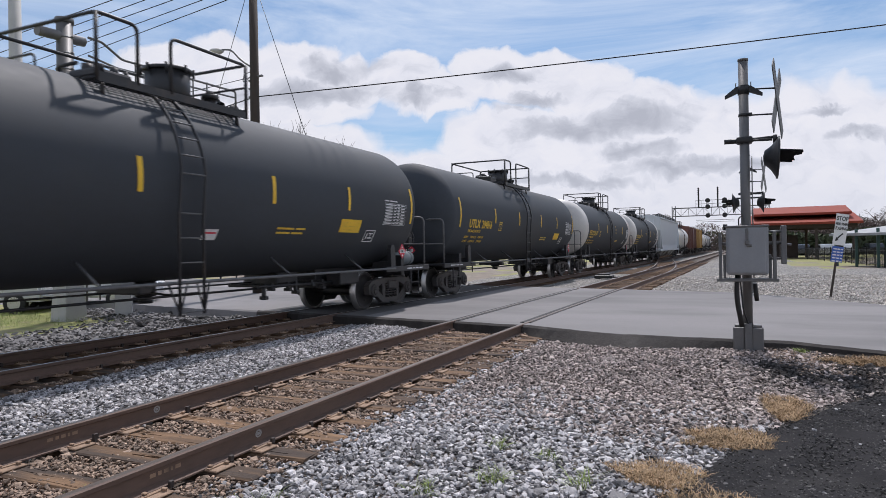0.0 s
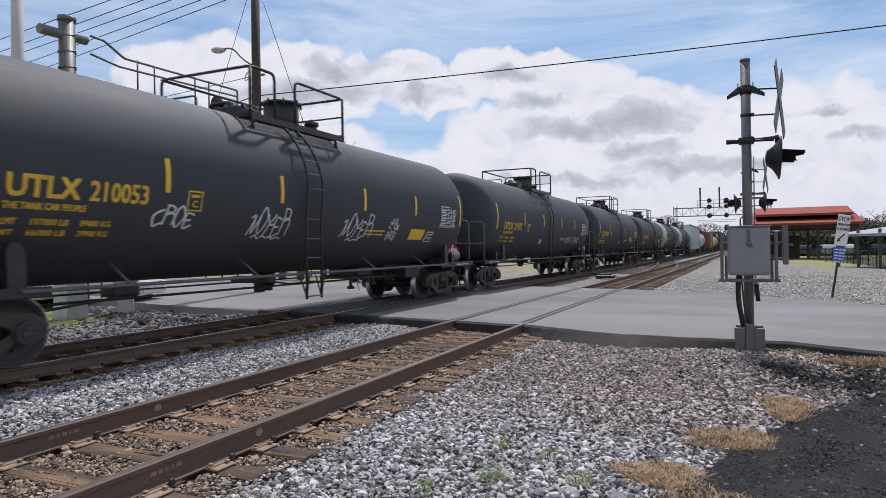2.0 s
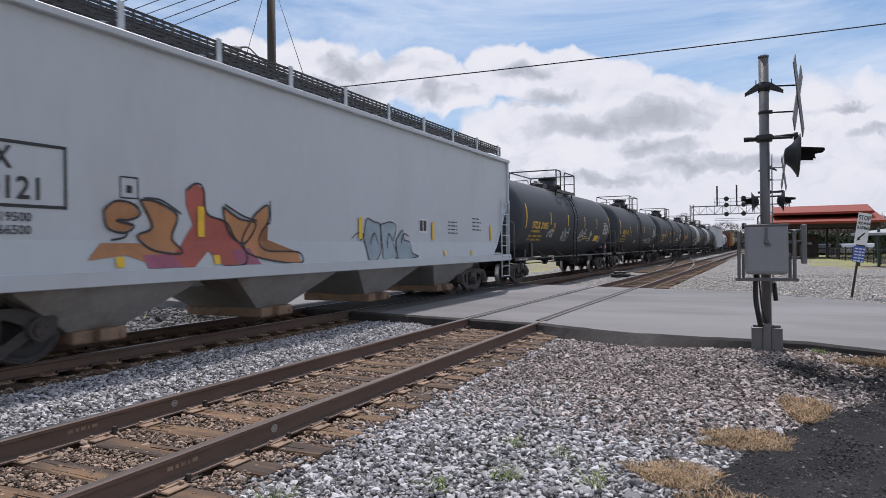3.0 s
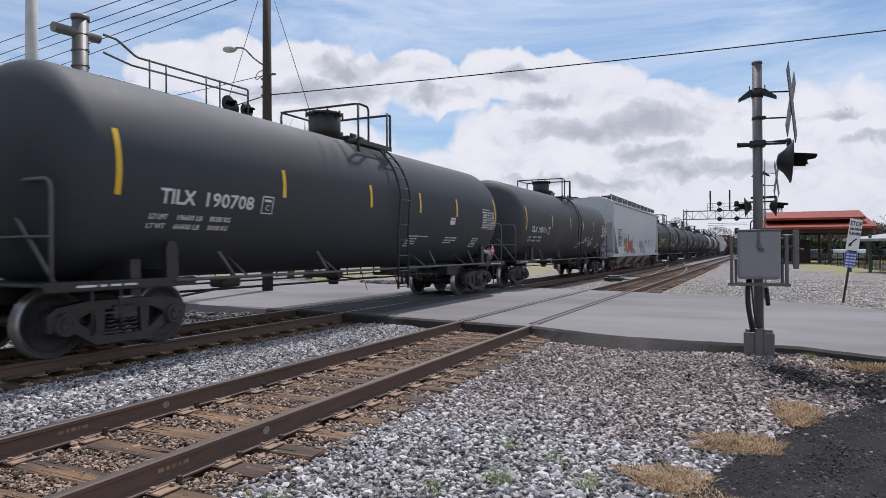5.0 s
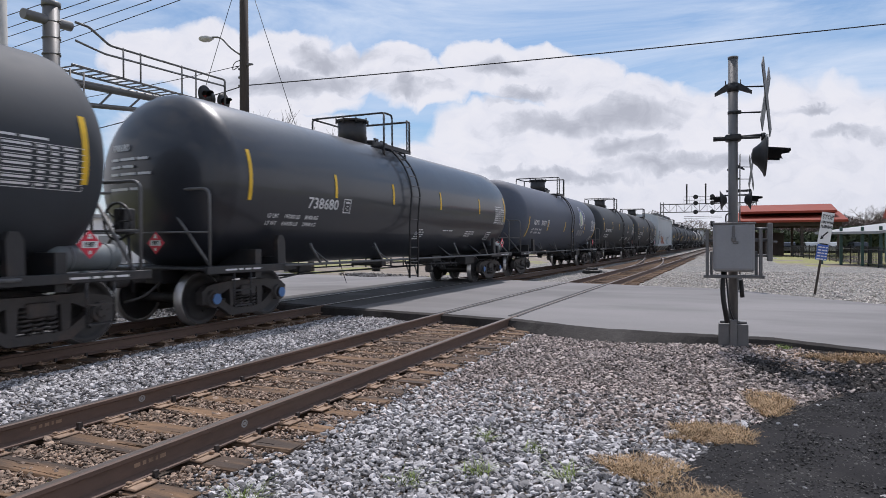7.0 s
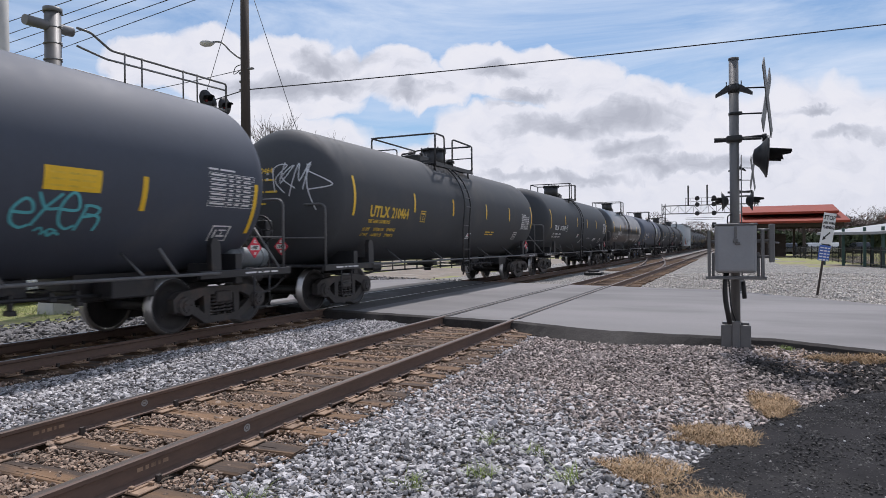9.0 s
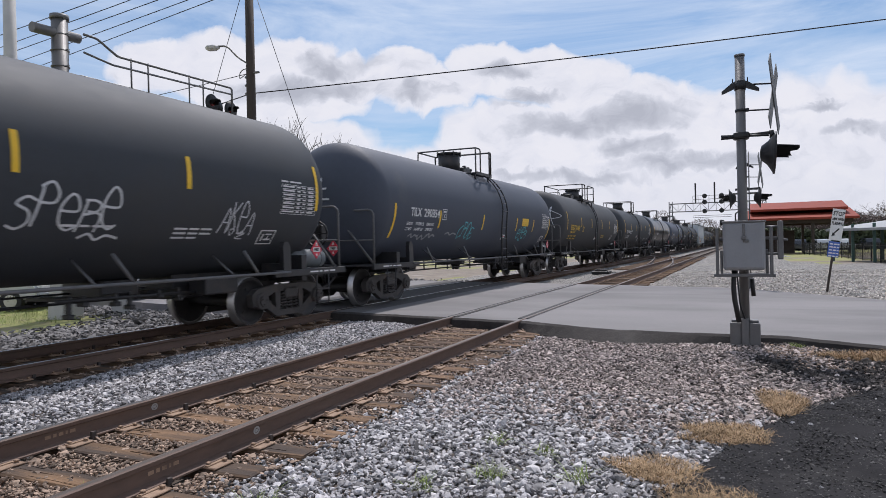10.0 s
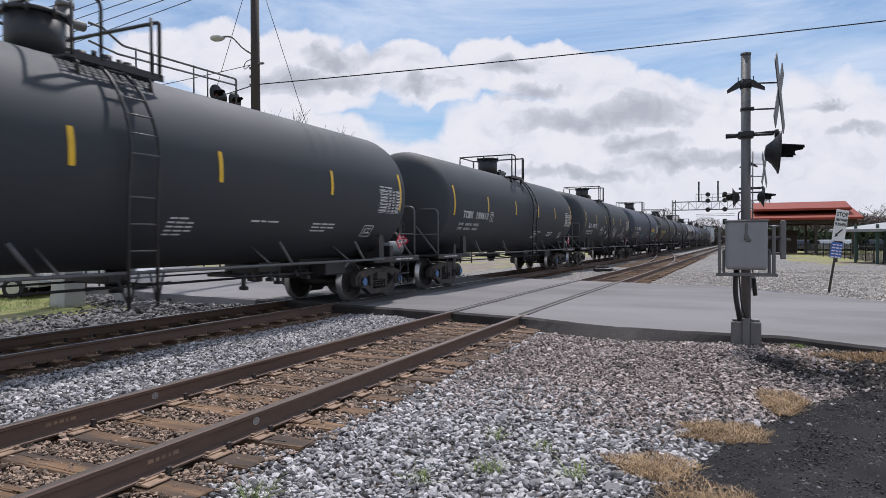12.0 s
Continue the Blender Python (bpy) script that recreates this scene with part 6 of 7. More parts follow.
def stop_sign_post():
    gz = ground_z(2.62, 21.1)
    post = thing("stop_here_sign", "leaning post with white stop sign over blue notice", "road sign", pose(2.62, 21.1, gz, 0, 8.2, 0))
    bm = bmesh.new()
    rounded(bm, -.03, .03, -.02, .02, -.05, 1.95, .006)
    part("post", bm, DARKWOOD, post)
    face = pose(0, -.03, 0, 90, 0, 28)
    bm = bmesh.new()
    rounded(bm, -.19, .19, 1.48, 2.36, -.004, .004, .003, 1)
    part("panel", bm, SIGNW, post, "white stop panel", face)
    bm = bmesh.new()
    for word, size, v in (("STOP", .17, 2.17), ("HERE WHEN", .10, 2.04), ("FLASHING", .12, 1.91)):
        vs, _ = lettering(word, size)
        wd = max(x for x, _, _ in vs)
        sx = min(1.0, .34 / wd)
        add_text(bm, word, size, -wd * sx / 2, v, sx, .005)
    stroke(bm, [(.08, 1.82), (-.02, 1.72), (-.09, 1.64)], .04)
    blob(bm, [(-.13, 1.58), (-.02, 1.62), (-.10, 1.70)])
    for v in bm.verts:
        v.co.z += .007
    part("wording", bm, SIGNK, post, "black wording and arrow", face)
    bm = bmesh.new()
    rounded(bm, -.17, .17, 1.0, 1.44, -.004, .004, .003, 1)
    blue = part("notice", bm, SIGNBLUE, post, "blue emergency notice", face)
    bm = bmesh.new()
    for i in range(5):
        bars(bm, -.14, 1.35 - .085 * i, (.1, .08, .06), .035, .025, .007)
    part("notice_bars", bm, DECALW, blue)


stop_sign_post()


def cantilever():
    c = thing("cantilever_signal", "tall grey steel cantilever crossing signal over the road", "crossing signal", pose(-16.0, 11.6, -.3))
    bm = bmesh.new()
    rod(bm, (0, 0, 0), (0, 0, 7.95), .20, 24)
    for k in range(15):
        rod(bm, (0, 0, 1.6 + .42 * k), (0, 0, 1.63 + .42 * k), .225, 24)
        rounded(bm, .15, .34, -.03, .03, 1.6 + .42 * k, 1.625 + .42 * k, .006, 1)
    rod(bm, (0, 0, 7.9), (0, 0, 8.02), .23, 24)
    part("column", bm, GALV, c, "pale grey steel column with step rings")
    bm = bmesh.new()
    rod(bm, (0, -.75, 7.50), (0, .55, 7.56), .13, 16)
    part("top_arm", bm, GALV, c)
    bm = bmesh.new()
    rod(bm, (0, .1, 6.05), (0, 6.1, 6.35), .11, 14)
    rod(bm, (0, .1, 5.45), (0, 6.1, 6.1), .07, 12)
    for k in range(6):
        rod(bm, (0, .4 + k, 5.5 + .11 * k), (0, .9 + k, 6.1 + .04 * k), .03, 6)
    part("arm", bm, GALV, c)
    bm = bmesh.new()
    for x in (-.35, .35):
        rounded(bm, x - .03, x + .03, .3, 6.1, 6.42, 6.48, .01, 1)
    for k in range(20):
        box(bm, -.35, .35, .4 + .29 * k, .44 + .29 * k, 6.43, 6.46)
    part("walkway", bm, GALV, c)
    for x in (.38,):
        bm = bmesh.new()
        tube(bm, bend([(x, .4, 7.58), (x, .8, 7.58), (x, 1.45, 7.26), (x, 6.05, 7.36), (x, 6.05, 6.45)], .1), .035, 7)
        tube(bm, [(x, .4, 7.10), (x, 1.3, 6.98), (x, 6.05, 7.14)], .03, 7)
        for y in (1.9, 2.5, 4.1, 4.7):
            tube(bm, [(x, y, 6.45), (x, y, 7.28 + .02 * y)], .025, 6)
        part("hand_rail", bm, GALV, c)
    for x, y, z, rz in ((.1, 5.4, 6.75, 0), (.1, 6.3, 6.68, 0), (-.1, 5.8, 6.72, 180)):
        f = part("flasher", FLASHER[0], None, c, "black flashing-light unit", pose(x, y, z, 0, 0, rz))
        part("hood", FLASHER[1], None, f)
        part("lens", FLASHER[2], None, f)
    for k, ang in enumerate((45, -45)):
        bm = bmesh.new()
        rounded(bm, -.008 + .014 * k, .006 + .014 * k, -.61, .61, -.11, .11, .004, 1)
        bm.transform(Matrix.Rotation(radians(ang), 4, "X"))
        part("crossbuck_blade", bm, SIGNW, c, "weathered white crossbuck blade", pose(.25, -.75, 4.75, 0, 0, -35))
    bm = bmesh.new()
    rod(bm, (0, 0, -.2), (0, 0, .98), .46, 4, .37)
    bmesh.ops.rotate(bm, verts=bm.verts[:], cent=(0, 0, 0), matrix=Matrix.Rotation(radians(45), 3, "Z"))
    bmesh.ops.bevel(bm, geom=bm.edges[:], offset=.02, segments=2, affect="EDGES")
    part("footing", bm, POLECONC, c, "pale concrete footing")
    bm = bmesh.new()
    for y in (.45, .85):
        tube(bm, [(.1, y, .5), (.1, y, 6.4)], .025, 6)
    for k in range(18):
        tube(bm, [(.1, .45, .7 + .32 * k), (.1, .85, .7 + .32 * k)], .016, 5)
    part("ladder", bm, GALV, c)
    return c


cantilever()


def far_gate():
    g = thing("gate_post", "grey crossing gate post with a lowered motor box", "crossing gate", pose(-15.1, 12.55, -.3))
    bm = bmesh.new()
    rod(bm, (0, 0, .3), (0, 0, 1.5), .085, 16)
    part("pole", bm, GALV, g)
    bm = bmesh.new()
    rod(bm, (0, 0, -.2), (0, 0, .85), .30, 4, .27)
    bmesh.ops.bevel(bm, geom=bm.edges[:], offset=.02, segments=2, affect="EDGES")
    part("footing", bm, POLECONC, g, "pale concrete footing")
    bm = bmesh.new()
    rounded(bm, -.2, .2, -.25, .25, .9, 1.5, .04)
    part("motor_box", bm, BOXM, g)


far_gate()


def switch_machine():
    m = thing("switch_machine", "low black switch machine on long ties beside the rails", "switch machine", pose(-5.9, 33.9, -.19))
    bm = bmesh.new()
    rounded(bm, -.45, .45, -.35, .35, 0, .16, .03)
    part("case", bm, DARKM, m)
    bm = bmesh.new()
    rounded(bm, -.3, .3, -.25, .1, .16, .27, .03)
    part("cover", bm, STEEL, m)
    bm = bmesh.new()
    rod(bm, (.4, 0, .06), (1.0, 0, .06), .03, 8)
    part("throw_rod", bm, STEEL, m)


switch_machine()

# ---------------------------------------------------------------- poles and wires


def wire(name, a, b, sag, r, label, seg=14):
    bm = bmesh.new()
    a, b = Vector(a), Vector(b)
    tube(bm, [a.lerp(b, i / seg) - Vector((0, 0, sag * 4 * (i / seg) * (1 - i / seg))) for i in range(seg + 1)], r, 5)
    return solid(name, bm, DARKM, label, "overhead wire")


def wood_pole():
    p = thing("utility_pole", "tall dark wooden utility pole carrying a street lamp", "utility pole", pose(-16.75, 20.0, -.3))
    bm = bmesh.new()
    rod(bm, (0, 0, -.2), (0, 0, 13.4), .21, 16, .15)
    part("pole", bm, POLEWOOD, p)
    bm = bmesh.new()
    tube(bm, bend([(0, 0, 8.9), (-.55, -.1, 9.25), (-1.0, -.15, 9.75), (-1.45, -.2, 9.78)], .5, 6), .035, 8)
    arm = part("lamp_arm", bm, GALV, p)
    bm = bmesh.new()
    lathe(bm, [(-.36, .02), (-.33, .10), (-.2, .17), (.05, .17), (.22, .09), (.3, .05)], "X", 18)
    for v in bm.verts:
        v.co.z = v.co.z * .65 + (0 if v.co.z > 0 else -.02)
    part("lamp_head", bm, POLECONC, arm, "grey cobra-head lamp", pose(-1.65, -.2, 9.76, 0, 5, 0))
    bm = bmesh.new()
    rounded(bm, -.1, .4, -.06, .06, 8.55, 8.62, .02)
    for k in range(3):
        rod(bm, (-.22, -.05, 7.8 + .32 * k), (-.12, -.05, 7.8 + .32 * k), .05, 8)
    tube(bm, bend([(-.2, 0, 8.6), (-.6, 0, 8.4), (-.5, 0, 8.75), (-.15, 0, 8.8)], .2), .018, 5)
    part("insulator", bm, GALV, p)
    return p


wood_pole()


def concrete_pole():
    p = thing("concrete_pole", "plain pale concrete utility pole", "utility pole", pose(-21.75, 14.0, -.3))
    bm = bmesh.new()
    rod(bm, (0, 0, -.2), (0, 0, 13.0), .24, 20, .17)
    part("pole", bm, POLECONC, p)
    bm = bmesh.new()
    rounded(bm, -1.3, 1.3, -.06, .06, 10.55, 10.70, .02)
    part("cross_arm", bm, POLEWOOD, p)


concrete_pole()
wire("service_wire", (-16.75, 20, 7.5), (12, 28.5, 9.45), .12, .022, "single black wire running from the wooden pole")
for i, (a, b) in enumerate((((-26.6, 17.05), (-21.6, 16.44)), ((-28.2, 18.05), (-20.46, 16.96)), ((-29.18, 18.8), (-19.7, 17.42)), ((-28.92, 19.64), (-18.64, 17.9)), ((-25.8, 19.9), (-17.74, 18.31)))):
    va, vb = Vector((*a, 10.5)), Vector((*b, 10.5))
    d = (vb - va).normalized()
    wire("power_line", va - d * 12, vb + d * 40, .0, .016, "thin black overhead power line", 6)
wire("guy_wire", (-16.64, 20, 12.6), (-21.93, 20, -.3), 0, .012, "thin guy wire beside the wooden pole", 4)
wire("guy_wire", (-16.85, 20, 12.4), (-12.12, 20, -.3), 0, .012, "thin guy wire beside the wooden pole", 4)
wire("service_wire", (-16.75, 20, 7.5), (-34, 18.5, 5.2), .3, .022, "black wire sagging behind the wooden pole")
wire("service_wire", (-16.75, 20, 8.3), (-34, 18.5, 7.2), .2, .014, "black wire sagging behind the wooden pole")

# ---------------------------------------------------------------- far side, right of the line


def signal_bridge():
    """Truss gantry over the tracks with colour-light heads, far down the line."""
    y = 158.0
    g = thing("signal_bridge", "grey steel truss signal bridge over the tracks", "signal bridge", pose(0, y, 0))
    for x in (-11.4, 8.0):
        bm = bmesh.new()
        for dx in (-.35, .35):
            for dy in (-.5, .5):
                rod(bm, (x + dx, dy, -.3), (x + dx, dy, 10.6), .07, 6)
        for k in range(8):
            rod(bm, (x - .35, -.5, .5 + 1.2 * k), (x + .35, -.5, 1.7 + 1.2 * k), .04, 5)
        part("tower", bm, GALV, g)
    bm = bmesh.new()
    for z in (8.25, 10.1):
        for dy in (-.5, .5):
            rod(bm, (-11.7, dy, z), (8.3, dy, z), .10, 6)
    n = 12
    for k in range(n):
        x0, x1 = -11.4 + 19.4 * k / n, -11.4 + 19.4 * (k + 1) / n
        rod(bm, (x0, -.5, 8.25 if k % 2 else 10.1), (x1, -.5, 10.1 if k % 2 else 8.25), .05, 5)
        rod(bm, (x0, -.5, 8.25), (x0, -.5, 10.1), .05, 5)
    part("truss", bm, GALV, g)
    bm = bmesh.new()
    for z in (10.9, 11.7):
        rod(bm, (-6.6, -.6, z), (1.4, -.6, z), .05, 5)
    for k in range(8):
        rod(bm, (-6.6 + 1.14 * k, -.6, 10.1), (-6.6 + 1.14 * k, -.6, 11.7), .04, 5)
    for z in (7.2, 6.8):
        rod(bm, (-6.6, -.6, z), (1.4, -.6, z), .05, 5)
    part("hand_rail", bm, GALV, g)
    for x in (-6.0, -2.0):
        bm = bmesh.new()
        rounded(bm, x - .16, x + .16, -.9, -.6, 10.0, 14.6, .08)
        for k in range(4):
            rod(bm, (x, -.9, 13.0 + .45 * k), (x, -1.2, 13.0 + .45 * k), .2, 8)
        part("signal_mast", bm, DARKM, g)
    for x in (-4.1, -.6):
        for z in (11.6, 10.2, 8.2):
            bm = bmesh.new()
            rod(bm, (x, -.95, z), (x, -.8, z), .52, 18)
            rod(bm, (x, -1.25, z), (x, -.95, z), .22, 10)
            part("signal_head", bm, DARKM, g, "round black signal head")


signal_bridge()


def tiled_roof(bm, x0, x1, y0, y1, z0, z1, over=0.5):
    """A gabled roof of folded sheet with a deep eave."""
    ym = (y0 + y1) / 2
    w = (y1 - y0) / 2
    lo = [bm.verts.new(p) for p in ((x0 - over, y0 - over, z0), (x1 + over, y0 - over, z0), (x1 + over, y1 + over, z0), (x0 - over, y1 + over, z0))]
    up = [bm.verts.new(p) for p in ((x0 - over, ym, z1), (x1 + over, ym, z1))]
    lo2 = [bm.verts.new(v.co - Vector((0, 0, .22))) for v in lo]
    bm.faces.new((lo[0], lo[1], up[1], up[0]))
    bm.faces.new((lo[2], lo[3], up[0], up[1]))
    bm.faces.new((lo[1], lo[2], up[1]))
    bm.faces.new((lo[3], lo[0], up[0]))
    for i in range(4):
        bm.faces.new((lo[i], lo2[i], lo2[(i + 1) % 4], lo[(i + 1) % 4]))
    bm.faces.new(lo2)
    bmesh.ops.recalc_face_normals(bm, faces=bm.faces[:])


def pavilion():
    p = thing("station_pavilion", "open pavilion with a two-tier red metal roof", "pavilion", pose(0, 0, 0))
    bm = bmesh.new()
    tiled_roof(bm, 1.9, 11.5, 74, 84, 3.58, 4.65, .5)
    part("lower_roof", bm, REDROOF, p, "red metal lower roof")
    bm = bmesh.new()
    tiled_roof(bm, 2.9, 10.9, 75.5, 82.5, 4.58, 5.42, .4)
    part("upper_roof", bm, REDROOF, p, "red metal upper roof")
    bm = bmesh.new()
    rounded(bm, 1.6, 11.6, 74.2, 74.5, 2.98, 3.38, .03)
    part("fascia_beam", bm, DARKWOOD, p)
    bm = bmesh.new()
    rounded(bm, 1.6, 11.6, 83.5, 83.8, 2.98, 3.38, .03)
    part("fascia_beam", bm, DARKWOOD, p)
    for x in (1.8, 4.9, 8.1, 11.3):
        for y in (74.35, 83.65):
            bm = bmesh.new()
            rounded(bm, x - .13, x + .13, y - .13, y + .13, -.3, 3.37, .02)
            part("post", bm, DARKWOOD, p)
    # added dark slab, stands in for the deep shade and trees behind
    bm = bmesh.new()
    rounded(bm, 2.2, 7.0, 80.5, 81.2, -.2, 2.4, .03)
    part("back_wall", bm, DARKWOOD, p)


pavilion()


def market_shed():
    s = thing("green_shed", "low dark green shelter with a pale metal roof", "shelter", pose(0, 0, 0))
    bm = bmesh.new()
    a = [bm.verts.new(q) for q in ((6.2, 50, 2.05), (8.6, 44, 2.0), (20, 46, 3.6), (17.5, 56, 3.6))]
    b = [bm.verts.new(v.co - Vector((0, 0, .16))) for v in a]
    bm.faces.new(a)
    bm.faces.new(b[::-1])
    for i in range(4):
        bm.faces.new((a[i], b[i], b[(i + 1) % 4], a[(i + 1) % 4]))
    bmesh.ops.recalc_face_normals(bm, faces=bm.faces[:])
    part("roof", bm, GREYROOF, s, "pale sloping metal roof")
    for x, y in ((6.6, 49.8), (7.4, 47.8), (8.2, 45.8), (8.9, 44.6), (10.5, 45.0), (12.5, 45.4), (9.5, 50.6)):
        bm = bmesh.new()
        rounded(bm, x - .08, x + .08, y - .08, y + .08, -.2, 2.3, .02)
        part("post", bm, GREENPAINT, s)
    bm = bmesh.new()
    rounded(bm, 11, 18, 51, 54, -.2, 2.6, .03)
    part("back_room", bm, GREENPAINT, s)


market_shed()


def brick_house():
    h = thing("brick_building", "small brown building with a gabled roof behind the shelter", "house", pose(30, 118, -.2))
    bm = bmesh.new()
    box(bm, -5, 7, -4, 4, 0, 5.2)
    part("wall", bm, BROWNBOX, h)
    bm = bmesh.new()
    prism(bm, [(-4.4, 5.2), (4.4, 5.2), (0, 8.2)], -5.4, 7.4)
    part("roof", bm, REDROOF, h)
    for x in (-3.2, 0, 3.2):
        bm = bmesh.new()
        rounded(bm, x - .5, x + .5, -4.06, -3.98, 1.6, 3.4, .02)
        part("window", bm, GLASSD, h)


brick_house()


def picket_fence():
    f = thing("iron_fence", "black iron picket fence along the gravel lot", "fence", pose(0, 0, 0))
    line = [(9.2, 34.0), (8.6, 43.0), (8.2, 58.0), (7.0, 73.0)]
    pts = []
    for (xa, ya), (xb, yb) in zip(line, line[1:]):
        n = round(math.hypot(xb - xa, yb - ya) / .17)
        pts += [(xa + (xb - xa) * i / n, ya + (yb - ya) * i / n) for i in range(n)]
    bm = bmesh.new()
    rod(bm, (0, 0, 0), (0, 0, 1.12), .012, 5)
    pick = mesh_of("picket", bm, DARKM)
    bm = bmesh.new()
    rounded(bm, -.035, .035, -.035, .035, -.1, 1.22, .01, 1)
    postm = mesh_of("fence_post", bm, DARKM)
    for i, (x, y) in enumerate(pts):
        z = ground_z(x, y)
        if i % 14 == 0:
            part("post", postm, None, f, "", pose(x, y, z))
        else:
            part("picket", pick, None, f, "", pose(x, y, z + .05))
    for h in (.18, 1.02):
        bm = bmesh.new()
        for (xa, ya), (xb, yb) in zip(line, line[1:]):
            rod(bm, (xa, ya, ground_z(xa, ya) + h), (xb, yb, ground_z(xb, yb) + h), .018, 5)
        part("fence_rail", bm, DARKM, f)


picket_fence()


def far_hedge(name, label, x0, x1, y, h, mat, n, seed):
    """A loose belt of twigs and leaves, seen only from far off."""
    rnd = random.Random(seed)
    vs, fs = [], []
    for k in range(n):
        x = rnd.uniform(x0, x1)
        top = h * (.55 + .45 * abs(noise.noise((x * .09, seed, 0))) * 1.8)
        z = rnd.uniform(-.2, 1) ** 1.0 * top
        if z < 0:
            z = -z
        p = Vector((x, y + rnd.uniform(-4, 4), z))
        a = Vector((rnd.uniform(-1, 1), rnd.uniform(-1, 1), rnd.uniform(-.2, 1.4))).normalized() * rnd.uniform(.3, .9)
        b = Vector((rnd.uniform(-1, 1), rnd.uniform(-1, 1), rnd.uniform(-1, 1))).normalized() * (rnd.uniform(.03, .08) if mat is FARTREE else rnd.uniform(.2, .4))
        i = len(vs)
        vs += [p - a, p + b, p + a, p - b]
        fs.append((i, i + 1, i + 2, i + 3))
    me = bpy.data.meshes.new(name)
    me.from_pydata([tuple(v) for v in vs], [], fs)
    me.materials.append(mat)
    return tagged(new(name, me), label, "far trees", kind="stuff")


far_hedge("far_woods", "belt of bare grey-brown trees in the distance", -40, 60, 205, 11.5, FARTREE, 26000, 3)
far_hedge("far_evergreens", "belt of dull green trees in the distance", -50, 90, 222, 8.5, EVERGREEN, 16000, 4)
far_hedge("near_scrub", "dense dark scrub under the pavilion roof line", 1, 30, 104, 4.4, EVERGREEN, 16000, 21)
far_hedge("brown_scrub", "brown winter scrub behind the shelter", 10, 50, 110, 8.0, FARTREE, 26000, 22)
far_hedge("far_scrub", "dark scrub behind the pavilion", 0, 44, 118, 7.0, FARTREE, 22000, 6)
far_hedge("far_scrub_green", "dark green scrub behind the pavilion", 0, 40, 124, 5.6, EVERGREEN, 14000, 8)


def bare_tree_mesh(seed, height, spread, levels=5, upright=.55):
    rnd = random.Random(seed)
    bm = bmesh.new()

    def grow(p, d, length, r, lev):
        mid = p + d * length * .5 + Vector((rnd.uniform(-1, 1), rnd.uniform(-1, 1), 0)) * length * .06
        end = mid + (d + Vector((rnd.uniform(-1, 1), rnd.uniform(-1, 1), rnd.uniform(-.3, .4))) * .18).normalized() * length * .5
        n = 6 if lev < 2 else (4 if lev < 4 else 3)
        rod(bm, p, mid, r, n, r * .85, False)
        rod(bm, mid, end, r * .85, n, r * .62, False)
        if lev >= levels:
            return
        for k in range(rnd.randint(2, 4) if lev else 5):
            t = rnd.uniform(.45, 1.0)
            q = p.lerp(mid, t * 2) if t < .5 else mid.lerp(end, t * 2 - 1)
            a = rnd.uniform(0, 2 * math.pi)
            nd = (d * upright + Vector((math.cos(a), math.sin(a), rnd.uniform(.0, .8))) * spread).normalized()
            grow(q, nd, length * rnd.uniform(.55, .8), max(r * .55, .008), lev + 1)
    grow(Vector((0, 0, -.1)), Vector((0, 0, 1)), height * .36, height * .022, 0)
    return bm


def bare_tree(at, seed, height, label, spread=.8, levels=5, upright=.55):
    t = thing("bare_tree", label, "tree", at)
    part("crown", bare_tree_mesh(seed, height, spread, levels, upright), BARK, t)


bare_tree(pose(-23.7, 32, -.3), 2, 10.6, "leafless young tree with many upright twigs", .5, 5, .9)
bare_tree(pose(-22.3, 32.5, -.3), 9, 9.4, "leafless young tree with many upright twigs", .5, 5, .9)
bare_tree(pose(-26.2, 33.5, -.3), 5, 10.9, "leafless young tree with many upright twigs", .5, 5, .9)
for i, (x, y, h) in enumerate(((12, 150, 11.5), (9, 156, 10.5), (27, 140, 12), (30, 132, 11), (33, 150, 13), (-12.5, 176, 10), (-17, 182, 7.5), (-16, 190, 11), (5, 172, 9), (22, 160, 9))):
    bare_tree(pose(x, y, -.3), 30 + i, h, "bare grey-brown tree in the distance", .85, 5, .5)

# ---------------------------------------------------------------- far side, left of the line


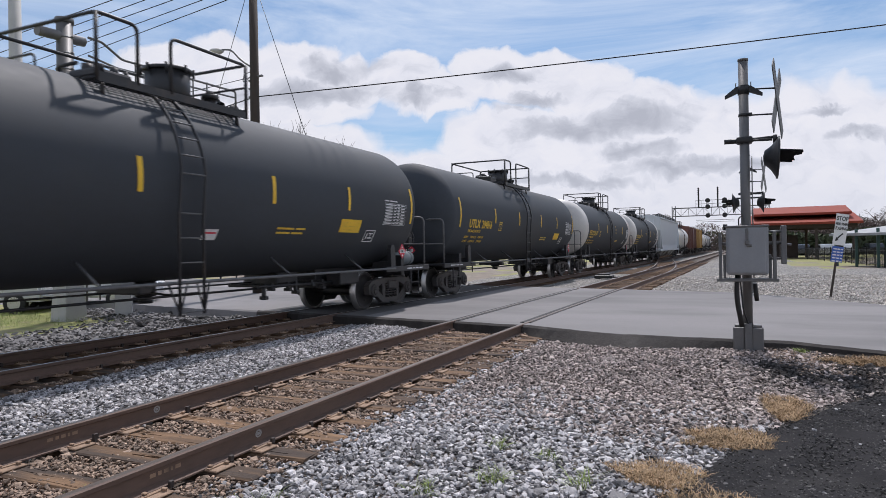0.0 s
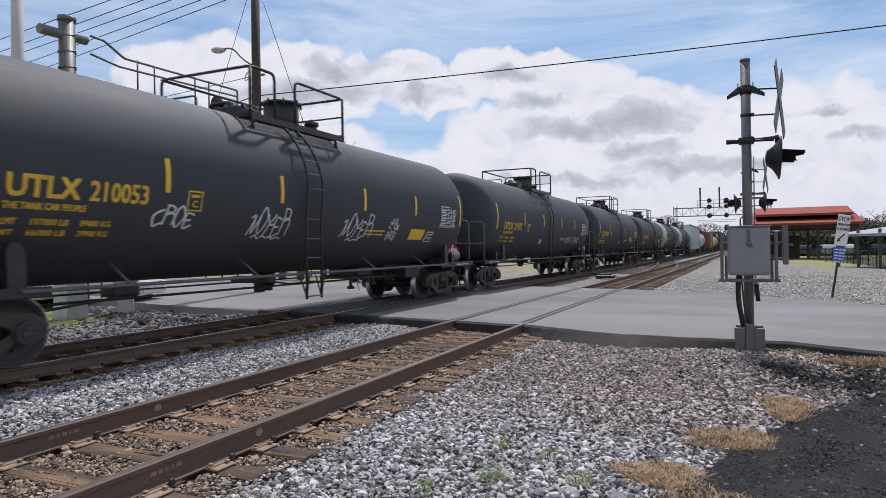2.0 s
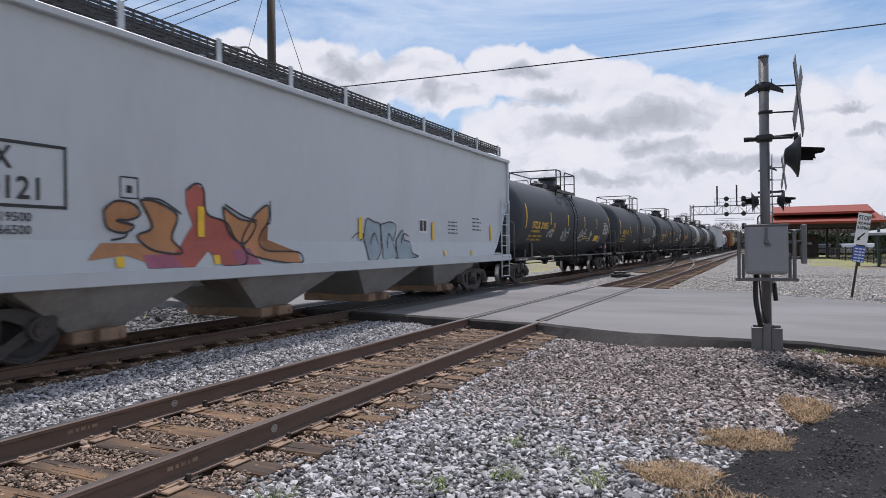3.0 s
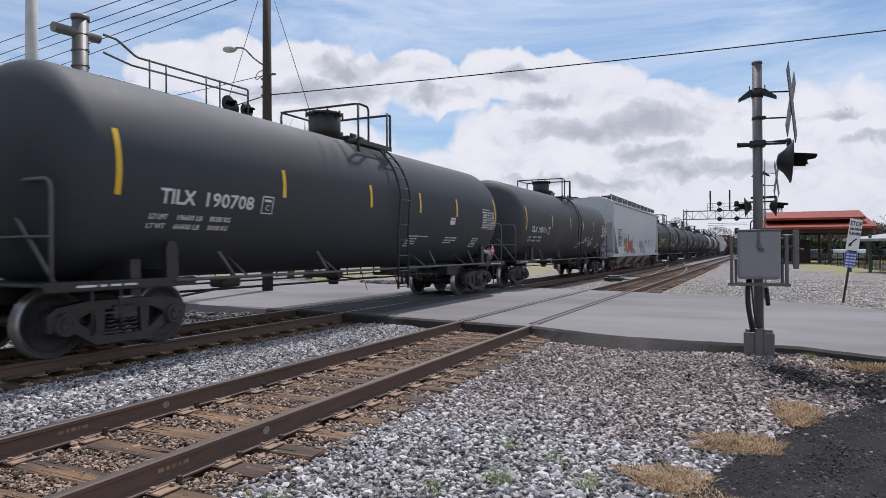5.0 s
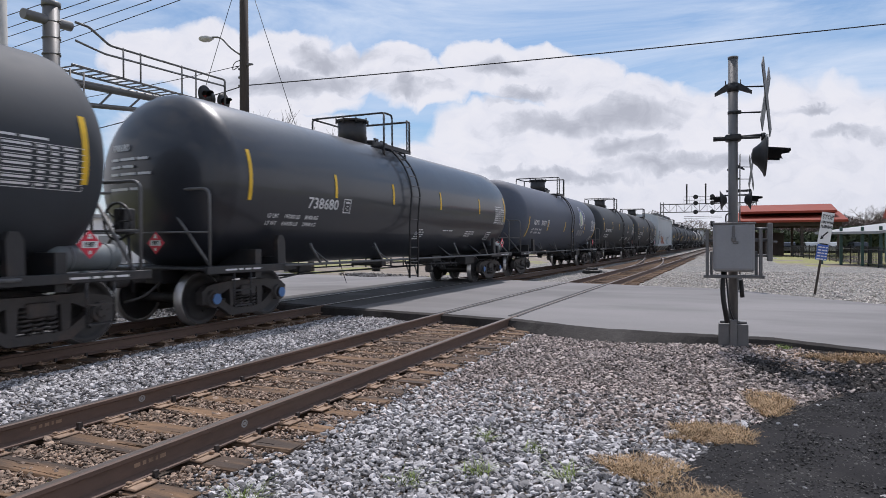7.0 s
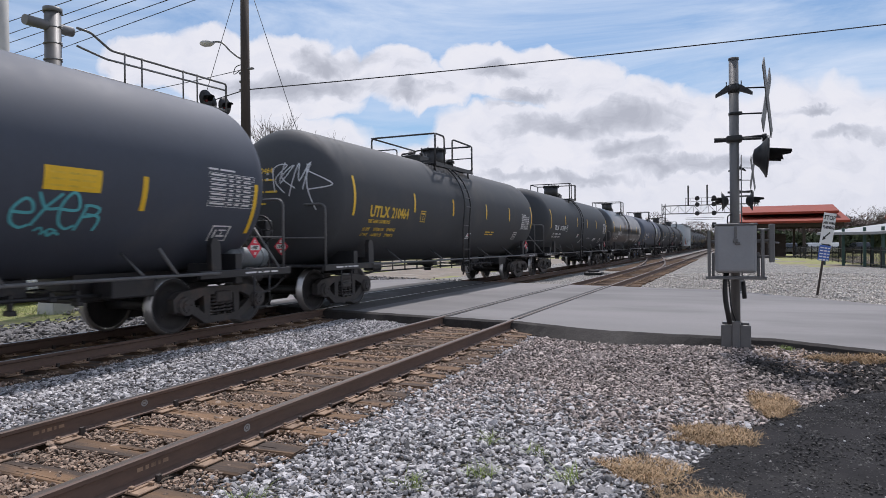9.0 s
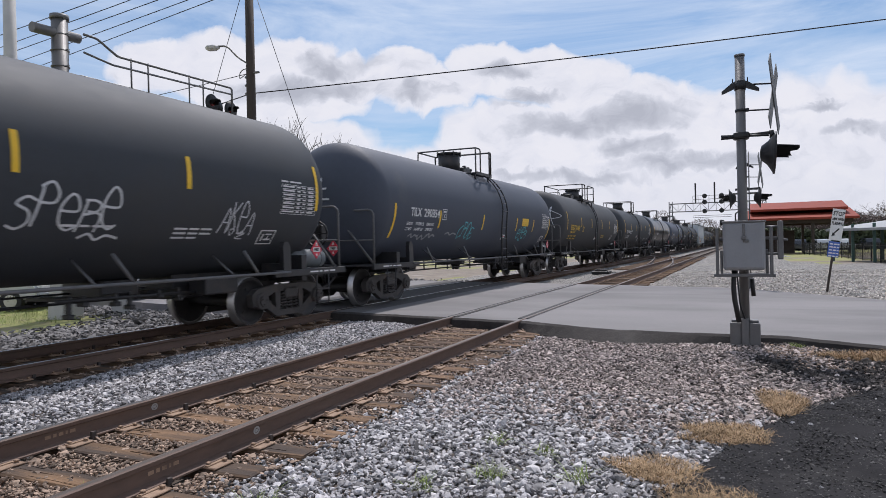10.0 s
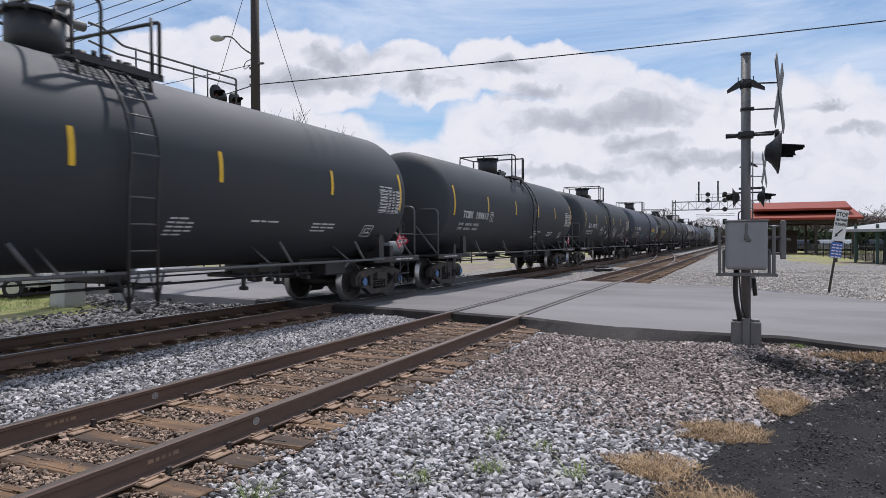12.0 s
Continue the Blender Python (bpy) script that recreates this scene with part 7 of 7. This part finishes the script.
def vehicle(at, paint, label, length=4.6, tall=1.7):
    v = thing("parked_car", label, "car", at, "parked cars")
    w = .9
    L = length / 2
    bm = bmesh.new()
    prism(bm, [(-L, .38), (-L, .85), (-L + .25, .98), (L - 1.25, 1.0), (L - .12, .86), (L, .6), (L - .04, .36)], -w, w)
    es = bm.edges[:]
    bmesh.ops.bevel(bm, geom=es, offset=.07, segments=2, affect="EDGES")
    body = part("body", bm, paint, v)
    bm = bmesh.new()
    prism(bm, [(-L + .12, .96), (-L + .42, tall - .08), (-L + .7, tall), (L - 2.25, tall), (L - 1.2, .98)], -w + .12, w - .12)
    bmesh.ops.bevel(bm, geom=bm.edges[:], offset=.06, segments=2, affect="EDGES")
    part("cabin", bm, paint, v)
    for s in (-1, 1):
        bm = bmesh.new()
        prism(bm, [(-L + .42, 1.04), (-L + .56, tall - .16), (L - 2.25, tall - .14), (L - 1.5, 1.04)], s * (w - .13), s * (w - .105))
        part("side_window", bm, GLASSD, v)
        for y in (-L + .85, L - .85):
            bm = bmesh.new()
            rod(bm, (s * (w - .2), 0, 0), (s * (w + .01), 0, 0), .33, 20)
            wheel = part("wheel", bm, TYRE, v, "", pose(0, y, .33))
            bm = bmesh.new()
            rod(bm, (s * (w - .02), 0, 0), (s * (w + .02), 0, 0), .2, 14)
            part("rim", bm, CHROME, wheel)
        bm = bmesh.new()
        rounded(bm, s * .62 - .17, s * .62 + .17, L - .1, L + .02, .66, .8, .03)
        part("headlight", bm, DECALW, v)
    return v


vehicle(pose(-19.75, 14.95, -.3, 0, 0, -66), CARWHITE, "white parked car beside the road", 4.6, 1.75)
vehicle(pose(-21.4, 12.75, -.3, 0, 0, -66), CARSILVER, "silver parked car beside the road", 4.6, 1.6)
for i, (x, y, pa) in enumerate(((6.0, 96, CARWHITE), (8.6, 97, CARDARK), (11.2, 96, CARSILVER), (14.0, 98, CARWHITE), (17, 99, CARDARK))):
    vehicle(pose(x, y, -.2, 0, 0, 8), pa, "parked car in the distant lot", 4.5, 1.55)


def low_building(at, sx, sy, h, label, doors):
    b = thing("low_building", label, "building", at)
    bm = bmesh.new()
    box(bm, -sx, sx, -sy, sy, 0, h)
    part("wall", bm, WHITEWALL, b)
    bm = bmesh.new()
    rounded(bm, -sx - .3, sx + .3, -sy - .3, sy + .3, h, h + .3, .04)
    part("roof", bm, GREYROOF, b)
    for k in range(doors):
        y = -sy + (k + .5) * 2 * sy / doors
        bm = bmesh.new()
        rounded(bm, sx - .03, sx + .05, y - 1.2, y + 1.2, .0, 2.3, .02)
        part("shutter", bm, GREYROOF, b)
        bm = bmesh.new()
        rounded(bm, sx - .03, sx + .05, y + 1.5, y + 2.3, 1.2, 2.3, .02)
        part("window", bm, GLASSD, b)


low_building(pose(-47, 30, -.3), 5, 13, 3.6, "long white single-storey building with shutters", 5)
low_building(pose(-52, 66, -.3), 6, 14, 4.4, "white single-storey store building far behind the train", 4)


def yard_fence():
    f = thing("yard_fence", "dark post-and-rail fence behind the road", "fence", pose(0, 0, 0))
    bm = bmesh.new()
    rounded(bm, -.04, .04, -.04, .04, -.1, 1.1, .01, 1)
    pm = mesh_of("yard_post", bm, DARKM)
    for k in range(22):
        x, y = -31 + .62 * k, 30.5 + .62 * k * 1.2
        part("post", pm, None, f, "", pose(x, y, -.3))
    for h in (.35, .7, 1.0):
        bm = bmesh.new()
        rod(bm, (-31, 30.5, -.3 + h), (-31 + .62 * 21, 30.5 + .62 * 21 * 1.2, -.3 + h), .025, 5)
        part("rail", bm, DARKM, f)


yard_fence()


def stone_field(name, label, spots, mat, base, seed, kind="stuff"):
    """Many crushed stones in one mesh: each a crumpled twenty-sided lump."""
    rnd = np.random.default_rng(seed)
    g = (1 + 5 ** .5) / 2
    V = np.array([(-1, g, 0), (1, g, 0), (-1, -g, 0), (1, -g, 0), (0, -1, g), (0, 1, g), (0, -1, -g), (0, 1, -g), (g, 0, -1), (g, 0, 1), (-g, 0, -1), (-g, 0, 1)]) / math.hypot(1, g)
    F = np.array([(0, 11, 5), (0, 5, 1), (0, 1, 7), (0, 7, 10), (0, 10, 11), (1, 5, 9), (5, 11, 4), (11, 10, 2), (10, 7, 6), (7, 1, 8), (3, 9, 4), (3, 4, 2), (3, 2, 6), (3, 6, 8), (3, 8, 9), (4, 9, 5), (2, 4, 11), (6, 2, 10), (8, 6, 7), (9, 8, 1)])
    n = len(spots)
    spots = np.array(spots)
    size = base * rnd.lognormal(0, .32, (n, 1, 1))
    shape = rnd.uniform(.55, 1.25, (n, 1, 3)) * np.array([1.25, 1.0, .62])
    pts = V[None] * shape * size * rnd.uniform(.55, 1.35, (n, 12, 1))
    a, b = rnd.uniform(0, 6.283, (2, n))
    ca, sa, cb, sb = np.cos(a), np.sin(a), np.cos(b * .12), np.sin(b * .12)
    x, y, z = pts[..., 0], pts[..., 1], pts[..., 2]
    x, z = x * cb[:, None] - z * sb[:, None], x * sb[:, None] + z * cb[:, None]
    x, y = x * ca[:, None] - y * sa[:, None], x * sa[:, None] + y * ca[:, None]
    pts = np.stack([x, y, z], -1) + spots[:, None, :]
    faces = (F[None] + 12 * np.arange(n)[:, None, None]).reshape(-1, 3)
    me = bpy.data.meshes.new(name)
    me.vertices.add(n * 12)
    me.vertices.foreach_set("co", pts.astype(np.float32).ravel())
    me.loops.add(len(faces) * 3)
    me.loops.foreach_set("vertex_index", faces.astype(np.int32).ravel())
    me.polygons.add(len(faces))
    me.polygons.foreach_set("loop_start", np.arange(0, len(faces) * 3, 3, dtype=np.int32))
    me.update(calc_edges=True)
    me.validate()
    me.polygons.foreach_set("use_smooth", [False] * len(me.polygons))
    me.materials.append(mat)
    return tagged(new(name, me), label, "ballast", kind=kind)


DRIVE = [(-.6, 3.3), (-.42, 4.4), (-.2, 5.1), (.02, 5.75), (.5, 6.75), (.85, 7.4), (1.5, 8.1), (2.4, 8.5), (3.6, 7.9)]


def drive_edge(y):
    for (xa, ya), (xb, yb) in zip(DRIVE, DRIVE[1:]):
        if ya <= y <= yb:
            return xa + (xb - xa) * (y - ya) / (yb - ya)
    return -.6 if y < 3.3 else 99


def on_drive(x, y):
    return x > drive_edge(y) + .12 * noise.noise((x * 3, y * 3, 2))


def build_drive():
    bm = bmesh.new()
    rows = []
    for j in range(60):
        y = -2 + (8.35 + 2) * j / 59
        e = drive_edge(y) if y < 8.35 else 2.2
        e += .12 * noise.noise((1, y * 2.2, 3)) + .05 * noise.noise((1, y * 7, 3))
        rows.append([bm.verts.new((x, y, (ground_z(x, y) + (.035 if i else -.03)) + .01 * noise.noise((x * 2, y * 2, 1)))) for i, x in enumerate((e - .05, e + .1, e + .4, e + .9, e + 1.6, e + 3, e + 6))])
    for a, b in zip(rows, rows[1:]):
        for i in range(len(a) - 1):
            bm.faces.new((a[i], a[i + 1], b[i + 1], b[i])).smooth = True
    solid("driveway", bm, ASPHALT, "crumbling black asphalt driveway beside the ballast", "driveway", kind="structure")


build_drive()


STRAW_AT = ((.50, 7.15, .19, .48, 4600, .05), (-.05, 5.85, .32, .28, 5400, .045), (-.5, 4.75, .28, .22, 4000, .045), (1.6, 9.75, .5, .2, 3400, .05), (-.1, 4.3, .24, .16, 2400, .045))


def bisect(rows, y):
    lo, hi = 0, len(rows)
    while lo < hi:
        m = (lo + hi) // 2
        lo, hi = (m + 1, hi) if rows[m] < y else (lo, m)
    return lo


def scatter():
    rnd = random.Random(12)
    pale, warm, brown, dark, grit = [], [], [], [], []
    for k in range(225000):
        x, y = rnd.uniform(-8.0, 2.6), rnd.uniform(1.6, 12.6)
        # the strip that the camera never comes to see
        if y < 1.2 - .55 * x and y < 3.9 + .35 * x:
            continue
        if y > edge_at(NEAR_EDGE, x) - .12 - .30 * math.exp(-((x + 1.7) / 1.5) ** 2):
            continue
        d1, d2 = abs(x - bend_x(y) - TRACK_1), abs(x - bend_x(y) - TRACK_2)
        z = ground_z(x, y)
        if on_drive(x, y):
            if rnd.random() < .003:
                pale.append((x, y, z + .03))
            elif rnd.random() < .8:
                grit.append((x, y, z + .035 + .01 * noise.noise((x * 2, y * 2, 1))))
            continue
        if min(abs(d1 - RAIL), abs(d2 - RAIL)) < .09:
            continue
        # share of black stones: a lane by the mast, then along the road edge
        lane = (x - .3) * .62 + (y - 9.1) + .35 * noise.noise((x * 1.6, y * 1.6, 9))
        dark_share = math.exp(-(lane / .42) ** 2) * smooth(.1, .5, x)
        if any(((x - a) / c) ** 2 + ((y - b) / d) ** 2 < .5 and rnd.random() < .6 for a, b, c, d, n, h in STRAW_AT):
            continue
        dark_share = max(dark_share, .9 * smooth(1.0, 1.5, x) * smooth(10.9, 10.3, y) * (.6 + noise.noise((x * 2, y * 2, 3))))
        dark_share = max(dark_share, .8 * math.exp(-((edge_at(NEAR_EDGE, x) - y) / .22) ** 2) * smooth(-3.6, -3, x))
        if d1 < 1.42:
            if d1 < .72 or rnd.random() < .8 * smooth(1.5, .95, d1 + .15 * noise.noise((x * 3, y * 3, 8))):
                i = bisect(TIE_ROWS, y)
                on_tie = any(abs(y - TIE_ROWS[k]) < .115 for k in (i - 1, i) if 0 <= k < len(TIE_ROWS))
                if rnd.random() < (.22 if on_tie else .95):
                    brown.append((x, y, -.203 + rnd.uniform(-.018, .014)))
            else:
                pale.append((x, y, -.235 + rnd.uniform(-.02, .025)))
        elif d2 < 1.25:
            brown.append((x, y, -.225 + rnd.uniform(-.02, .03)))
        elif rnd.random() < dark_share * .92:
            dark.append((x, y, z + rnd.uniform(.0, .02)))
        elif x > .5 and y > 8.6 and rnd.random() < .55:
            brown.append((x, y, z + rnd.uniform(-.01, .02)))
        elif rnd.random() < smooth(5.0, 7.4, y + 1.2 * noise.noise((x * .7, y * .7, 6))) * smooth(-5.6, -3.2, x):
            warm.append((x, y, z + rnd.uniform(-.016, .028)))
        else:
            pale.append((x, y, z + rnd.uniform(-.016, .028)))
    stone_field("ballast_stones", "loose pale grey crushed limestone ballast", pale, STONE, .0188, 1)
    stone_field("mixed_stones", "smaller warm grey and brown ballast stones", warm, STONEW, .0172, 7)
    stone_field("asphalt_grit", "black grit of the crumbling driveway", grit, GRITM, .007, 8)
    stone_field("track_stones", "small brown stones between the wooden ties", brown, STONEB, .0145, 2)
    stone_field("sooty_stones", "black stones beside the signal mast and along the road edge", dark, DARKSTONE, .022, 3)
    rub = []
    for k in range(5200):
        u = rnd.random()
        x = -17.5 + 7 * u + rnd.uniform(-.8, .8)
        y = 13.0 - .9 * (x + 14.5) * .2 - abs(rnd.gauss(0, .55)) if rnd.random() < .5 else 26.6 - .55 * (x + 14) + abs(rnd.gauss(0, .9))
        rub.append((x, y, ground_z(x, y) + rnd.uniform(0, .12)))
    for k in range(9000):
        x, y = rnd.uniform(-14.6, -10.4), rnd.uniform(5.0, 13.6)
        if y < edge_at(NEAR_EDGE, x) - .2 and (x > -13.2 or rnd.random() < .35):
            rub.append((x, y, ground_z(x, y) + rnd.uniform(-.02, .02)))
    stone_field("rubble", "dark broken rubble heaped along the road edges", rub, RUBBLE, .045, 4)
    far = []
    for k in range(34000):
        x, y = rnd.uniform(-4.0, 7.5), 18 + 18 * rnd.random() ** 1.5
        if y < edge_at(FAR_EDGE, x) + .15 or abs(x - TRACK_1 - bend_x(y)) < 1.4:
            continue
        far.append((x, y, ground_z(x, y) + rnd.uniform(0, .02)))
    stone_field("lot_stones", "pale gravel stones on the lot beyond the road", far, LOT, .019, 5)


scatter()


def tuft(name, label, cx, cy, rx, ry, n, h, mat, seed):
    rnd = random.Random(seed)
    vs, fs = [], []
    for k in range(n):
        a = rnd.uniform(0, 6.283)
        r = rnd.random() ** .75 * (1.1 + .7 * noise.noise((seed + 1.5 * math.cos(a), 1.5 * math.sin(a), .5)))
        x, y = cx + rx * r * math.cos(a), cy + ry * r * math.sin(a)
        z = ground_z(x, y)
        t = rnd.uniform(0, 6.283)
        lean = Vector((math.cos(t), math.sin(t), 0)) * rnd.uniform(.4, 2.2) * h
        w = Vector((-math.sin(t), math.cos(t), 0)) * rnd.uniform(.0016, .0040)
        p = Vector((x, y, z + rnd.uniform(.005, .035)))
        hh = h * rnd.uniform(.3, 1.0)
        i = len(vs)
        vs += [p - w, p + w, p + lean * .45 + Vector((0, 0, hh * .7)) + w * .7, p + lean * .45 + Vector((0, 0, hh * .7)) - w * .7, p + lean + Vector((0, 0, hh))]
        fs += [(i, i + 1, i + 2, i + 3), (i + 3, i + 2, i + 4)]
    me = bpy.data.meshes.new(name)
    me.from_pydata([tuple(v) for v in vs], [], fs)
    me.materials.append(mat)
    return tagged(new(name, me), label, "grass", kind="stuff")


for i, (x, y, rx, ry, n, h) in enumerate(STRAW_AT):
    tuft("straw_patch", "matted patch of dry straw-coloured grass", x, y, rx, ry, n, h, STRAW, 60 + i)
for i, (x, y, n, h) in enumerate(((-1.55, 4.25, 60, .10), (-.95, 4.4, 50, .11), (-1.75, 5.0, 40, .08), (-1.3, 4.9, 45, .08), (-2.7, 3.2, 50, .12), (.9, 10.3, 120, .06), (-3.95, 3.0, 40, .1), (-1.9, 3.9, 50, .1))):
    tuft("weed", "small green weed among the ballast stones", x, y, .09, .09, n, h, BLADE, 80 + i)
tuft("grass_verge", "rough green verge beside the far road", -19.0, 9.5, 3.8, 3.0, 9000, .16, BLADE, 95)


motions()
